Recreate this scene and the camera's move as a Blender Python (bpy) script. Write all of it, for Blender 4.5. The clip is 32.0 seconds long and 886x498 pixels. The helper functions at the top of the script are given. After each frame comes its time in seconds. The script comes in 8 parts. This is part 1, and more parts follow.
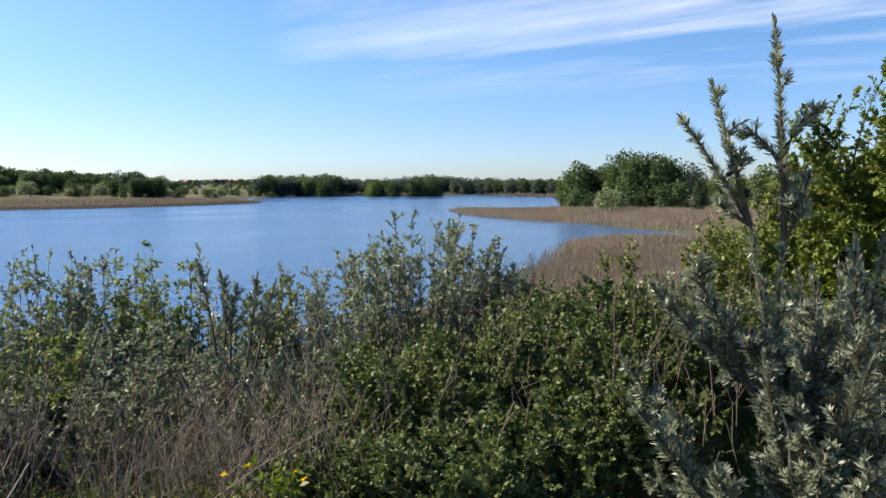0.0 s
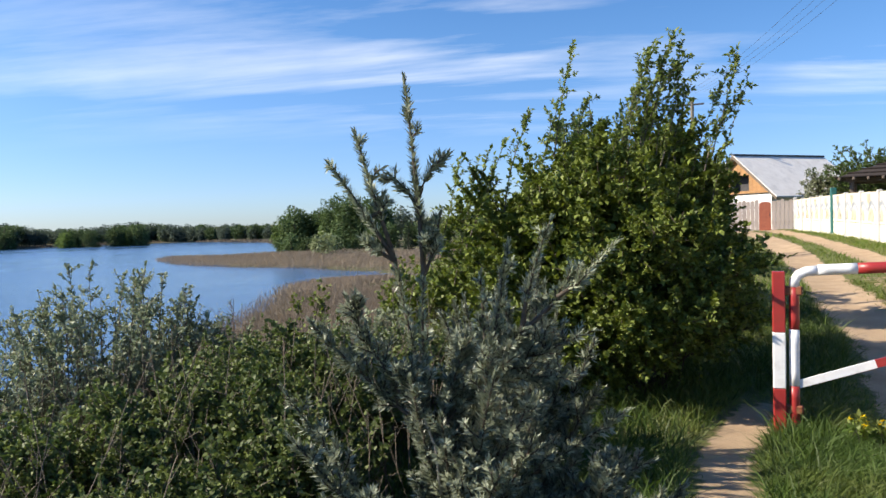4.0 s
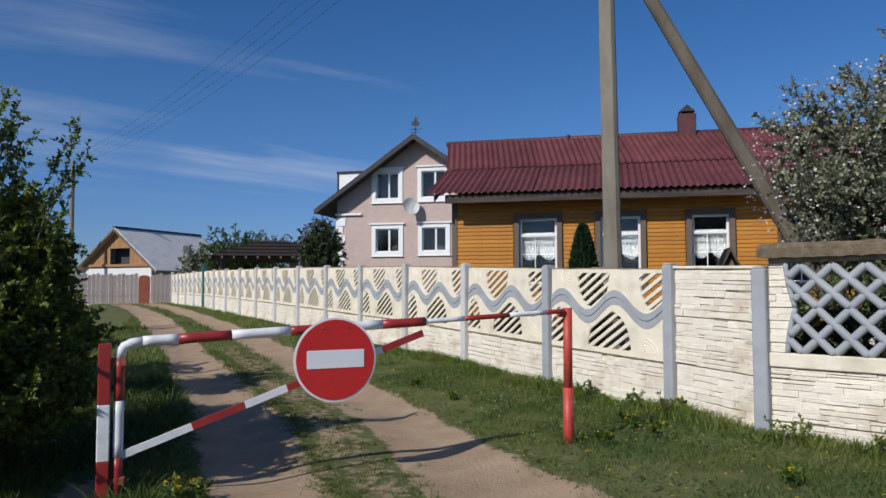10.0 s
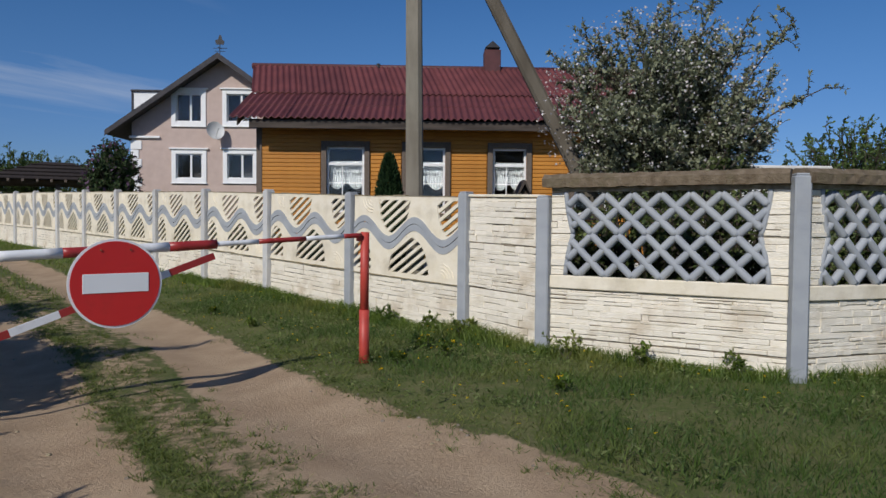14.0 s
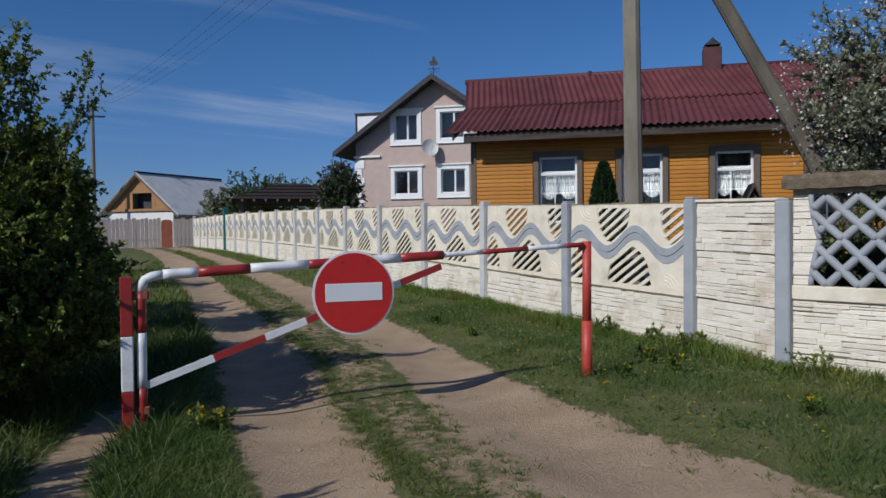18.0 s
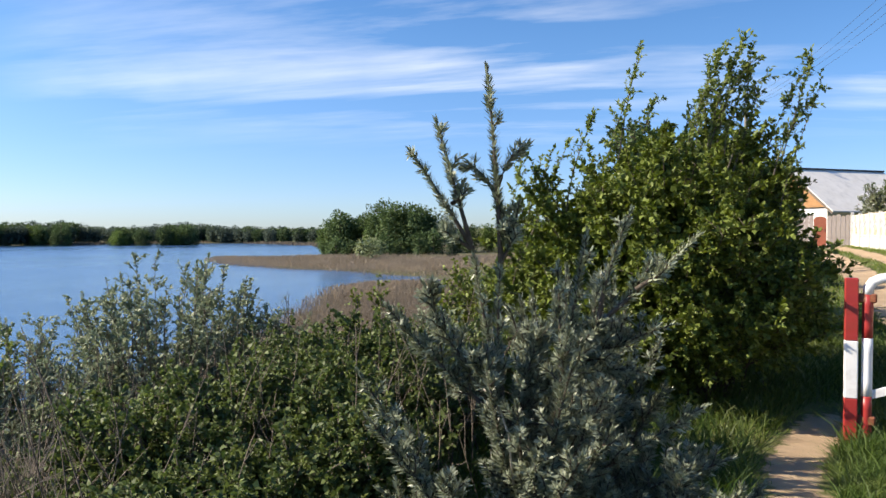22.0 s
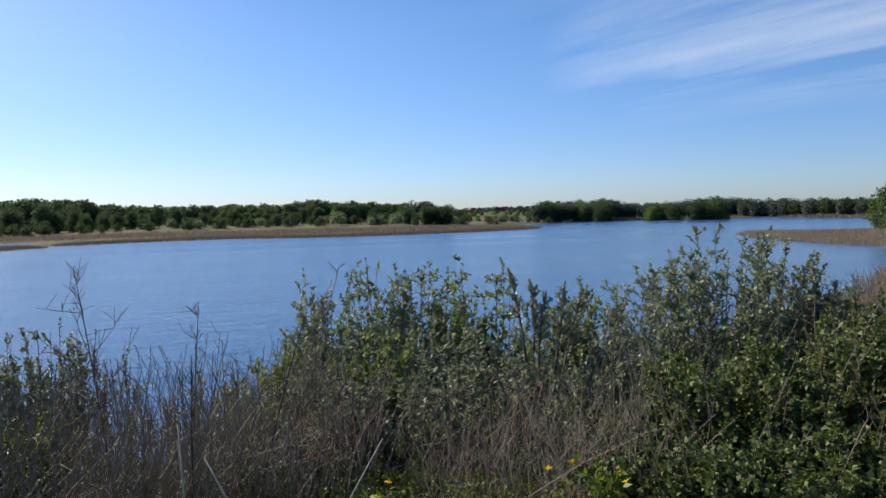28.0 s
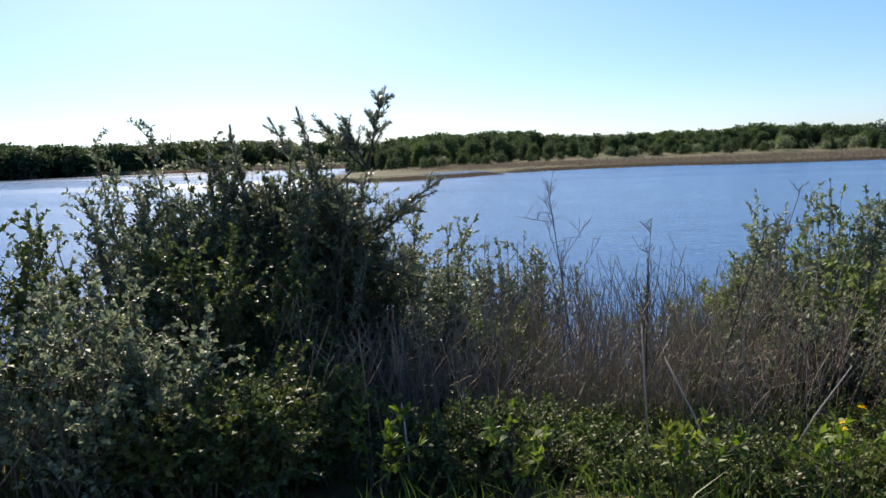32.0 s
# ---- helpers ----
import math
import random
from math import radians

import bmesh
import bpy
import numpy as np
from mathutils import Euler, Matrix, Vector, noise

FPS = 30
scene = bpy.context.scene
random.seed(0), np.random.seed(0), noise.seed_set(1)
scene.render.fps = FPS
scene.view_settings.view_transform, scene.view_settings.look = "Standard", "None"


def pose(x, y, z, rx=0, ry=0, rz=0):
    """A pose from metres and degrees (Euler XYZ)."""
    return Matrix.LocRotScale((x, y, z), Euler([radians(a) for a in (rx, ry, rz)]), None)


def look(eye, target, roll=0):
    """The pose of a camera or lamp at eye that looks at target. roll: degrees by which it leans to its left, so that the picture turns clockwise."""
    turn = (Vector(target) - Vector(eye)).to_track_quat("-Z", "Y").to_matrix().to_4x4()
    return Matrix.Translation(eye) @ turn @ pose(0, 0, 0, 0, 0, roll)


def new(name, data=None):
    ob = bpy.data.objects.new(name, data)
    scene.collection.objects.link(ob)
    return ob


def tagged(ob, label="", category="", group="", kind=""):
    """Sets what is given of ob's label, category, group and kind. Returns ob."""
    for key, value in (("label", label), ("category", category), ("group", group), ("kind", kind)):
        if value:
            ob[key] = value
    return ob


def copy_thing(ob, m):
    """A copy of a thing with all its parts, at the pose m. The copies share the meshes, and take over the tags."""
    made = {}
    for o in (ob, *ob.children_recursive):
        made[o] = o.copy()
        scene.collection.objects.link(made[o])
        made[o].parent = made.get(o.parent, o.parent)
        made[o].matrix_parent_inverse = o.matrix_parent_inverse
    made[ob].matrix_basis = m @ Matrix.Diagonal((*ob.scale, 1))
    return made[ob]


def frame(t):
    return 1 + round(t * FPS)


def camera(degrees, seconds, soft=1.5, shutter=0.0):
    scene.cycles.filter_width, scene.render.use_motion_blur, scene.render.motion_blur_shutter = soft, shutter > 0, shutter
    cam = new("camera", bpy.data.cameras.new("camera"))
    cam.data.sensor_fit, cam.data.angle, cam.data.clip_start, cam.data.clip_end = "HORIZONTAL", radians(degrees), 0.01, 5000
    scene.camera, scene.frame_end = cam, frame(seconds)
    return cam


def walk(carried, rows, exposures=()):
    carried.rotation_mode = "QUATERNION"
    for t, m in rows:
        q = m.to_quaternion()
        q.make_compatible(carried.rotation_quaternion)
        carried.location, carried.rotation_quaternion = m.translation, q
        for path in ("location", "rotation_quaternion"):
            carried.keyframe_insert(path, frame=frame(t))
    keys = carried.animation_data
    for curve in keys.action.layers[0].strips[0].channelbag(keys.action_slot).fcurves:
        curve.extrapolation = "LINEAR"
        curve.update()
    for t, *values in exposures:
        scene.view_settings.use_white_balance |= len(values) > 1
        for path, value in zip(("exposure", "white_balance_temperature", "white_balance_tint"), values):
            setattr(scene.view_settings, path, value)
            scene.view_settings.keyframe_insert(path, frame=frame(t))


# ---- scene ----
cam = camera(61.9, 32.0)
PATH = [
    (0, (-0.284, -0.03, 1.469), (-1.847, 1.207, 1.296), -0.1),
    (0.5, (-0.285, -0.024, 1.476), (-1.836, 1.227, 1.307), -0.4),
    (1, (-0.221, -0.047, 1.478), (-1.761, 1.22, 1.324), -0.5),
    (1.5, (-0.26, -0.029, 1.469), (-1.78, 1.264, 1.332), -0.4),
    (2, (-0.254, 0.003, 1.468), (-1.681, 1.399, 1.351), -0.4),
    (2.5, (-0.241, 0.078, 1.474), (-1.579, 1.562, 1.375), -1.1),
    (3, (-0.215, 0.093, 1.475), (-1.492, 1.63, 1.387), -1.4),
    (3.5, (-0.098, 0.054, 1.475), (-1.232, 1.699, 1.393), -1.6),
    (5.5, (0.015, 0.157, 1.374), (-0.618, 2.055, 1.352), 0.1),
    (6, (0.095, 0.145, 1.42), (-0.339, 2.097, 1.39), 0.7),
    (6.5, (0.123, 0.154, 1.423), (-0.134, 2.138, 1.401), 0.4),
    (7, (0.158, 0.099, 1.443), (0.04, 2.096, 1.434), 0.2),
    (7.5, (0.197, 0.059, 1.45), (0.17, 2.059, 1.461), -0.3),
    (8, (0.233, 0.046, 1.45), (0.318, 2.044, 1.481), -0.5),
    (8.5, (0.263, 0.044, 1.448), (0.467, 2.033, 1.497), -0.5),
    (9, (0.279, 0.027, 1.452), (0.595, 2.0, 1.524), -0.1),
    (9.5, (0.301, 0.024, 1.457), (0.709, 1.979, 1.548), -0.3),
    (10, (0.324, 0.025, 1.45), (0.843, 1.954, 1.559), -0.2),
    (10.5, (0.349, 0.005, 1.451), (0.978, 1.9, 1.567), 0.2),
    (11, (0.392, -0.003, 1.432), (1.136, 1.849, 1.554), 1.0),
    (11.5, (0.389, -0.04, 1.44), (1.232, 1.77, 1.562), 1.1),
    (12, (0.419, -0.021, 1.426), (1.273, 1.784, 1.541), 1.2),
    (12.5, (0.466, 0.015, 1.403), (1.388, 1.789, 1.471), 1.6),
    (13, (0.44, -0.019, 1.398), (1.398, 1.736, 1.422), 1.8),
    (13.5, (0.438, -0.029, 1.377), (1.407, 1.72, 1.325), 0.8),
    (15.5, (0.551, -0.054, 1.4), (1.573, 1.662, 1.303), 0.2),
    (16, (0.613, -0.035, 1.365), (1.8, 1.573, 1.287), 0.0),
    (16.5, (0.57, -0.065, 1.369), (1.744, 1.553, 1.298), -0.2),
    (17, (0.528, -0.035, 1.371), (1.507, 1.708, 1.306), -0.6),
    (17.5, (0.437, 0.008, 1.364), (1.166, 1.87, 1.309), -0.5),
    (18, (0.353, 0.066, 1.367), (0.819, 2.01, 1.324), -0.6),
    (18.5, (0.256, 0.05, 1.365), (0.523, 2.032, 1.328), -0.2),
    (19, (0.163, 0.062, 1.348), (0.259, 2.059, 1.313), 0.0),
    (19.5, (0.075, 0.055, 1.353), (-0.075, 2.049, 1.315), 0.1),
    (20, (0.047, 0.065, 1.361), (-0.354, 2.024, 1.327), 0.1),
    (20.5, (0.005, 0.062, 1.347), (-0.673, 1.943, 1.322), -0.7),
    (21, (-0.049, 0.057, 1.365), (-0.958, 1.838, 1.33), -0.8),
    (21.5, (-0.125, 0.004, 1.377), (-1.153, 1.719, 1.336), 0.1),
    (22, (-0.163, -0.022, 1.381), (-1.262, 1.648, 1.339), -0.0),
    (22.5, (-0.192, -0.021, 1.387), (-1.425, 1.554, 1.365), -0.1),
    (23, (-0.205, 0.022, 1.387), (-1.552, 1.5, 1.369), -0.2),
    (23.5, (-0.242, 0.014, 1.38), (-1.691, 1.391, 1.327), -1.0),
    (24, (-0.223, 0.002, 1.386), (-1.776, 1.26, 1.318), -1.7),
    (24.5, (-0.247, -0.019, 1.391), (-1.89, 1.118, 1.314), -1.9),
    (26.5, (-0.275, -0.181, 1.391), (-2.07, 0.695, 1.295), -1.7),
    (27, (-0.281, -0.208, 1.385), (-2.119, 0.574, 1.291), -1.3),
    (27.5, (-0.293, -0.257, 1.381), (-2.171, 0.425, 1.287), -1.0),
    (28, (-0.295, -0.272, 1.374), (-2.203, 0.317, 1.279), -1.3),
    (28.5, (-0.318, -0.264, 1.372), (-2.257, 0.214, 1.276), -1.5),
    (29, (-0.317, -0.264, 1.364), (-2.284, 0.08, 1.25), -2.1),
    (29.5, (-0.34, -0.282, 1.356), (-2.325, -0.097, 1.203), -2.9),
    (30, (-0.328, -0.303, 1.349), (-2.32, -0.273, 1.17), -3.5),
    (30.5, (-0.338, -0.317, 1.34), (-2.323, -0.436, 1.131), -4.0),
    (31, (-0.317, -0.347, 1.33), (-2.287, -0.598, 1.096), -3.6),
    (31.5, (-0.256, -0.374, 1.33), (-2.202, -0.769, 1.088), -3.1),
    (32, (-0.143, -0.411, 1.316), (-2.053, -0.951, 1.063), -2.4),
]
walk(cam, [(t, look(eye, target, roll)) for t, eye, target, roll in PATH],
     exposures=[(0, 0.85, 7600, 10), (2, 0.82, 7500, 10), (3.5, 0.82, 7350, 10), (5, 0.82, 7100, 10), (6, 0.75, 6950, 10), (7, 0.42, 6600, 10), (8, 0.05, 6350, 10), (9, -0.22, 6300, 10), (11, -0.5, 6300, 10), (13, -0.6, 6300, 10), (15.5, -0.64, 6500, 10), (17, -0.62, 6400, 10),
                (18, -0.68, 6050, 10), (19, -0.58, 6050, 10), (20, 0.0, 6200, 10), (20.5, 0.4, 6750, 10), (21, 0.68, 7100, 10), (22.5, 0.88, 7550, 10), (24, 0.75, 7250, 10), (25, 0.7, 7250, 10), (27, 0.42, 7150, 10), (29, 0.36, 7150, 10), (31, 0.58, 7350, 10), (32, 0.62, 7400, 10)])

# ---- sun and sky ----
SUN_AZ, SUN_EL = 122.0, 36.0          # degrees to the left of +y, and up
sun_way = Vector((-math.sin(radians(SUN_AZ)) * math.cos(radians(SUN_EL)),
                  math.cos(radians(SUN_AZ)) * math.cos(radians(SUN_EL)), math.sin(radians(SUN_EL))))
sun = new("sun", bpy.data.lights.new("sun", "SUN"))
sun.data.energy, sun.data.angle, sun.data.color = 4.9, radians(0.53), (1.0, 0.95, 0.87)
sun.matrix_world = look(sun_way * 50, (0, 0, 0))

world = bpy.data.worlds.new("sky")
scene.world = world
world.use_nodes = True
wn, wl = world.node_tree.nodes, world.node_tree.links
wn.clear()
sky = wn.new("ShaderNodeTexSky")
sky.sky_type, sky.sun_disc = "NISHITA", False
sky.sun_elevation, sky.sun_rotation = radians(SUN_EL), radians(-SUN_AZ)
sky.altitude, sky.air_density, sky.dust_density, sky.ozone_density = 100, 0.9, 0.42, 4.0
co = wn.new("ShaderNodeTexCoord")
# thin streaky cirrus: direction divided by its height, stretched along one way
sep = wn.new("ShaderNodeSeparateXYZ")
wl.new(co.outputs["Generated"], sep.inputs[0])


def wmath(op, a, b=None, clamp=False):
    n = wn.new("ShaderNodeMath")
    n.operation, n.use_clamp = op, clamp
    for i, v in enumerate((a, b)):
        if v is None:
            continue
        if isinstance(v, (int, float)):
            n.inputs[i].default_value = v
        else:
            wl.new(v, n.inputs[i])
    return n.outputs[0]


up = wmath("ADD", wmath("MAXIMUM", sep.outputs["Z"], 0.0), 0.10)
cu, cv = wmath("DIVIDE", sep.outputs["X"], up), wmath("DIVIDE", sep.outputs["Y"], up)
HEAD = radians(22)                    # the way along which the cirrus is drawn out
su = wmath("ADD", wmath("MULTIPLY", cu, math.cos(HEAD)), wmath("MULTIPLY", cv, math.sin(HEAD)))
sv = wmath("SUBTRACT", wmath("MULTIPLY", cv, math.cos(HEAD)), wmath("MULTIPLY", cu, math.sin(HEAD)))
comb = wn.new("ShaderNodeCombineXYZ")
wl.new(wmath("ADD", wmath("MULTIPLY", su, 0.26), 0.6), comb.inputs[0]), wl.new(wmath("ADD", wmath("MULTIPLY", sv, 0.95), 2.2), comb.inputs[1])
cn = wn.new("ShaderNodeTexNoise")
cn.inputs["Scale"].default_value, cn.inputs["Detail"].default_value, cn.inputs["Roughness"].default_value = 1.6, 8, 0.58
cn.inputs["Distortion"].default_value = 0.25
wl.new(comb.outputs[0], cn.inputs["Vector"])
cr = wn.new("ShaderNodeMapRange")
cr.inputs["From Min"].default_value, cr.inputs["From Max"].default_value = 0.46, 0.84
cr.inputs["To Max"].default_value = 0.8
wl.new(cn.outputs["Fac"], cr.inputs["Value"])
mixc = wn.new("ShaderNodeMix")
mixc.data_type = "RGBA"
mixc.inputs[7].default_value = (9.0, 9.2, 9.6, 1)
hs = wn.new("ShaderNodeHueSaturation")
hs.inputs["Saturation"].default_value = 1.24
wl.new(sky.outputs[0], hs.inputs["Color"])
tint = wn.new("ShaderNodeMix")
tint.data_type, tint.blend_type = "RGBA", "MULTIPLY"
tint.inputs[0].default_value, tint.inputs[7].default_value = 1.0, (1.0, 0.95, 1.05, 1)
wl.new(hs.outputs[0], tint.inputs[6])
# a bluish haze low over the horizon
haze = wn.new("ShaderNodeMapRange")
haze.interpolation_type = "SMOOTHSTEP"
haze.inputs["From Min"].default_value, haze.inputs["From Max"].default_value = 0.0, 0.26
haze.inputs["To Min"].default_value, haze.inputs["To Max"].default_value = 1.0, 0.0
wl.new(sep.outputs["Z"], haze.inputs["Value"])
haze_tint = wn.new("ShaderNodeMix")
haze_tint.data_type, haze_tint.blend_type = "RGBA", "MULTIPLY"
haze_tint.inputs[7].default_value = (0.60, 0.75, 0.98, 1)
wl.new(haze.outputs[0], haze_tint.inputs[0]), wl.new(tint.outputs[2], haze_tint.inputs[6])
# the cirrus stands in a few loose fields: direction and inner and outer cosine of each
veil = None
for caz, cel, lo, hi, amt in ((44, 19, 0.945, 0.998, 0.58), (29, 14, 0.96, 1.0, 0.85), (14, 15, 0.96, 1.0, 0.5), (-3, 8.6, 0.975, 1.0, 0.85), (56, 12.5, 0.985, 1.0, 0.45), (60, 45, 0.80, 1.0, 0.3)):
    dx, dy, dz = -math.sin(radians(caz)) * math.cos(radians(cel)), math.cos(radians(caz)) * math.cos(radians(cel)), math.sin(radians(cel))
    dot = wmath("ADD", wmath("ADD", wmath("MULTIPLY", sep.outputs["X"], dx), wmath("MULTIPLY", sep.outputs["Y"], dy)), wmath("MULTIPLY", sep.outputs["Z"], dz))
    f = wn.new("ShaderNodeMapRange")
    f.inputs["From Min"].default_value, f.inputs["From Max"].default_value, f.inputs["To Max"].default_value = lo, hi, amt
    f.interpolation_type = "SMOOTHSTEP"
    wl.new(dot, f.inputs["Value"])
    veil = f.outputs[0] if veil is None else wmath("MAXIMUM", veil, f.outputs[0])
low = wn.new("ShaderNodeMapRange")
low.interpolation_type = "SMOOTHSTEP"
low.inputs["From Min"].default_value, low.inputs["From Max"].default_value = 0.085, 0.185
wl.new(sep.outputs["Z"], low.inputs["Value"])
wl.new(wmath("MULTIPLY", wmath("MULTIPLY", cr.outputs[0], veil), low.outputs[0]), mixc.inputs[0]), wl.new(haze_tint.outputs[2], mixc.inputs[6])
bg = wn.new("ShaderNodeBackground")
bg.inputs["Strength"].default_value = 0.108
wl.new(mixc.outputs[2], bg.inputs["Color"])
wo = wn.new("ShaderNodeOutputWorld")
wl.new(bg.outputs[0], wo.inputs["Surface"])

# ---- materials ----
def mat(name, a, b=None, rough=0.8, scale=8.0, metal=0.0, bump=0.0, bump_scale=None, stretch=(1, 1, 1), spec=0.5, rnd=0.0,
        detail=6, stain=None, stain_amt=0.0, stain_scale=1.5, coord="Object"):
    """Two colours mixed by noise at one scale, darkened a little by a broader one, with a fine relief."""
    m = bpy.data.materials.new(name)
    m.use_nodes = True
    nt = m.node_tree
    n, l = nt.nodes, nt.links
    p = n["Principled BSDF"]
    p.inputs["Roughness"].default_value, p.inputs["Metallic"].default_value = rough, metal
    p.inputs["Specular IOR Level"].default_value = spec
    tc = n.new("ShaderNodeTexCoord")
    mpn = n.new("ShaderNodeMapping")
    mpn.inputs["Scale"].default_value = stretch
    l.new(tc.outputs[coord], mpn.inputs[0])
    nz = n.new("ShaderNodeTexNoise")
    nz.inputs["Scale"].default_value, nz.inputs["Detail"].default_value = scale, detail
    l.new(mpn.outputs[0], nz.inputs["Vector"])
    rp = n.new("ShaderNodeMapRange")
    rp.inputs["From Min"].default_value, rp.inputs["From Max"].default_value = 0.33, 0.67
    l.new(nz.outputs["Fac"], rp.inputs["Value"])
    mx = n.new("ShaderNodeMix")
    mx.data_type = "RGBA"
    mx.inputs[6].default_value, mx.inputs[7].default_value = (*a, 1), (*(b or a), 1)
    l.new(rp.outputs[0], mx.inputs[0])
    out = mx.outputs[2]
    if stain:
        n2 = n.new("ShaderNodeTexNoise")
        n2.inputs["Scale"].default_value, n2.inputs["Detail"].default_value = stain_scale, 8
        n2.inputs["Roughness"].default_value = 0.65
        l.new(tc.outputs[coord], n2.inputs["Vector"])
        r2 = n.new("ShaderNodeMapRange")
        r2.inputs["From Min"].default_value, r2.inputs["From Max"].default_value, r2.inputs["To Max"].default_value = 0.52, 0.72, stain_amt
        l.new(n2.outputs["Fac"], r2.inputs["Value"])
        m2 = n.new("ShaderNodeMix")
        m2.data_type = "RGBA"
        m2.inputs[7].default_value = (*stain, 1)
        l.new(r2.outputs[0], m2.inputs[0]), l.new(out, m2.inputs[6])
        out = m2.outputs[2]
    if rnd:
        oi = n.new("ShaderNodeObjectInfo")
        r3 = n.new("ShaderNodeMapRange")
        r3.inputs["To Min"].default_value, r3.inputs["To Max"].default_value = 1 - rnd, 1 + rnd
        l.new(oi.outputs["Random"], r3.inputs["Value"])
        hv = n.new("ShaderNodeHueSaturation")
        l.new(r3.outputs[0], hv.inputs["Value"]), l.new(out, hv.inputs["Color"])
        out = hv.outputs[0]
    l.new(out, p.inputs["Base Color"])
    if bump:
        nb = n.new("ShaderNodeTexNoise")
        nb.inputs["Scale"].default_value, nb.inputs["Detail"].default_value = bump_scale or scale * 4, 6
        l.new(mpn.outputs[0], nb.inputs["Vector"])
        bp = n.new("ShaderNodeBump")
        bp.inputs["Strength"].default_value, bp.inputs["Distance"].default_value = bump, 0.02
        l.new(nb.outputs["Fac"], bp.inputs["Height"]), l.new(bp.outputs[0], p.inputs["Normal"])
    return m


def leaf_mat(name, a, b, trans=0.35, rough=0.55, spec=0.28, patch=0.0):
    """Leaves: colour varied leaf by leaf, some light let through, a soft sheen."""
    m = bpy.data.materials.new(name)
    m.use_nodes = True
    nt = m.node_tree
    n, l = nt.nodes, nt.links
    p, o = n["Principled BSDF"], n["Material Output"]
    ge, oi = n.new("ShaderNodeNewGeometry"), n.new("ShaderNodeObjectInfo")
    mx = n.new("ShaderNodeMix")
    mx.data_type = "RGBA"
    mx.inputs[6].default_value, mx.inputs[7].default_value = (*a, 1), (*b, 1)
    l.new(ge.outputs["Random Per Island"], mx.inputs[0])
    src = mx.outputs[2]
    if patch:
        # lusher and drier patches over a metre or so
        tc = n.new("ShaderNodeTexCoord")
        for sc, dry in ((1.1, (0.24, 0.24, 0.075)), (4.5, (0.045, 0.085, 0.016))):
            nz = n.new("ShaderNodeTexNoise")
            nz.inputs["Scale"].default_value, nz.inputs["Detail"].default_value = sc, 4
            l.new(tc.outputs["Object"], nz.inputs["Vector"])
            rp = n.new("ShaderNodeMapRange")
            rp.inputs["From Min"].default_value, rp.inputs["From Max"].default_value, rp.inputs["To Max"].default_value = 0.48, 0.68, patch
            l.new(nz.outputs["Fac"], rp.inputs["Value"])
            m2 = n.new("ShaderNodeMix")
            m2.data_type = "RGBA"
            m2.inputs[7].default_value = (*dry, 1)
            l.new(rp.outputs[0], m2.inputs[0]), l.new(src, m2.inputs[6])
            src = m2.outputs[2]
    hv = n.new("ShaderNodeHueSaturation")
    r3 = n.new("ShaderNodeMapRange")
    r3.inputs["To Min"].default_value, r3.inputs["To Max"].default_value = 0.85, 1.15
    l.new(oi.outputs["Random"], r3.inputs["Value"]), l.new(r3.outputs[0], hv.inputs["Value"])
    l.new(src, hv.inputs["Color"])
    l.new(hv.outputs[0], p.inputs["Base Color"])
    p.inputs["Roughness"].default_value, p.inputs["Specular IOR Level"].default_value = rough, spec
    tr = n.new("ShaderNodeBsdfTranslucent")
    br = n.new("ShaderNodeHueSaturation")
    br.inputs["Value"].default_value, br.inputs["Saturation"].default_value = 1.3, 1.15
    l.new(hv.outputs[0], br.inputs["Color"]), l.new(br.outputs[0], tr.inputs["Color"])
    ms = n.new("ShaderNodeMixShader")
    ms.inputs[0].default_value = trans
    l.new(p.outputs[0], ms.inputs[1]), l.new(tr.outputs[0], ms.inputs[2]), l.new(ms.outputs[0], o.inputs["Surface"])
    return m


M_CREAM = mat("cream_concrete", (0.77, 0.69, 0.53), (0.83, 0.76, 0.62), 0.85, 6, bump=0.25, stain=(0.40, 0.34, 0.24), stain_amt=0.45, stain_scale=2.2, rnd=0.04)
M_WHITESTONE = mat("whitewashed_stone", (0.80, 0.735, 0.605), (0.87, 0.81, 0.695), 0.9, 9, bump=0.6, stain=(0.46, 0.35, 0.22), stain_amt=0.55, stain_scale=1.8, rnd=0.04, stretch=(1, 1, 2.5))
M_BLUEGREY = mat("blue_grey_paint", (0.315, 0.335, 0.365), (0.38, 0.40, 0.42), 0.75, 5, bump=0.15, stain=(0.30, 0.28, 0.24), stain_amt=0.35, rnd=0.05)
M_GREYPOST = mat("grey_concrete_paint", (0.50, 0.50, 0.50), (0.60, 0.59, 0.57), 0.85, 6, bump=0.25, stain=(0.30, 0.28, 0.23), stain_amt=0.4, rnd=0.06)
M_CAP = mat("mossy_concrete_cap", (0.115, 0.083, 0.05), (0.20, 0.155, 0.105), 0.95, 14, bump=0.7, stain=(0.13, 0.11, 0.06), stain_amt=0.8, stain_scale=5)
# dirt in the stone joints; also the shade painted below the lattice cap
M_JOINT_SHADE = mat("dirty_joint_and_shade", (0.20, 0.165, 0.12), (0.42, 0.37, 0.29), 0.95, 12, bump=0.4)
M_MOSS = mat("dirt_and_moss", (0.22, 0.18, 0.10), (0.35, 0.30, 0.20), 0.95, 20, bump=0.6)
M_RED = mat("worn_red_paint", (0.30, 0.026, 0.026), (0.38, 0.034, 0.030), 0.4, 7, bump=0.08, stain=(0.16, 0.035, 0.02), stain_amt=0.5, stain_scale=7)
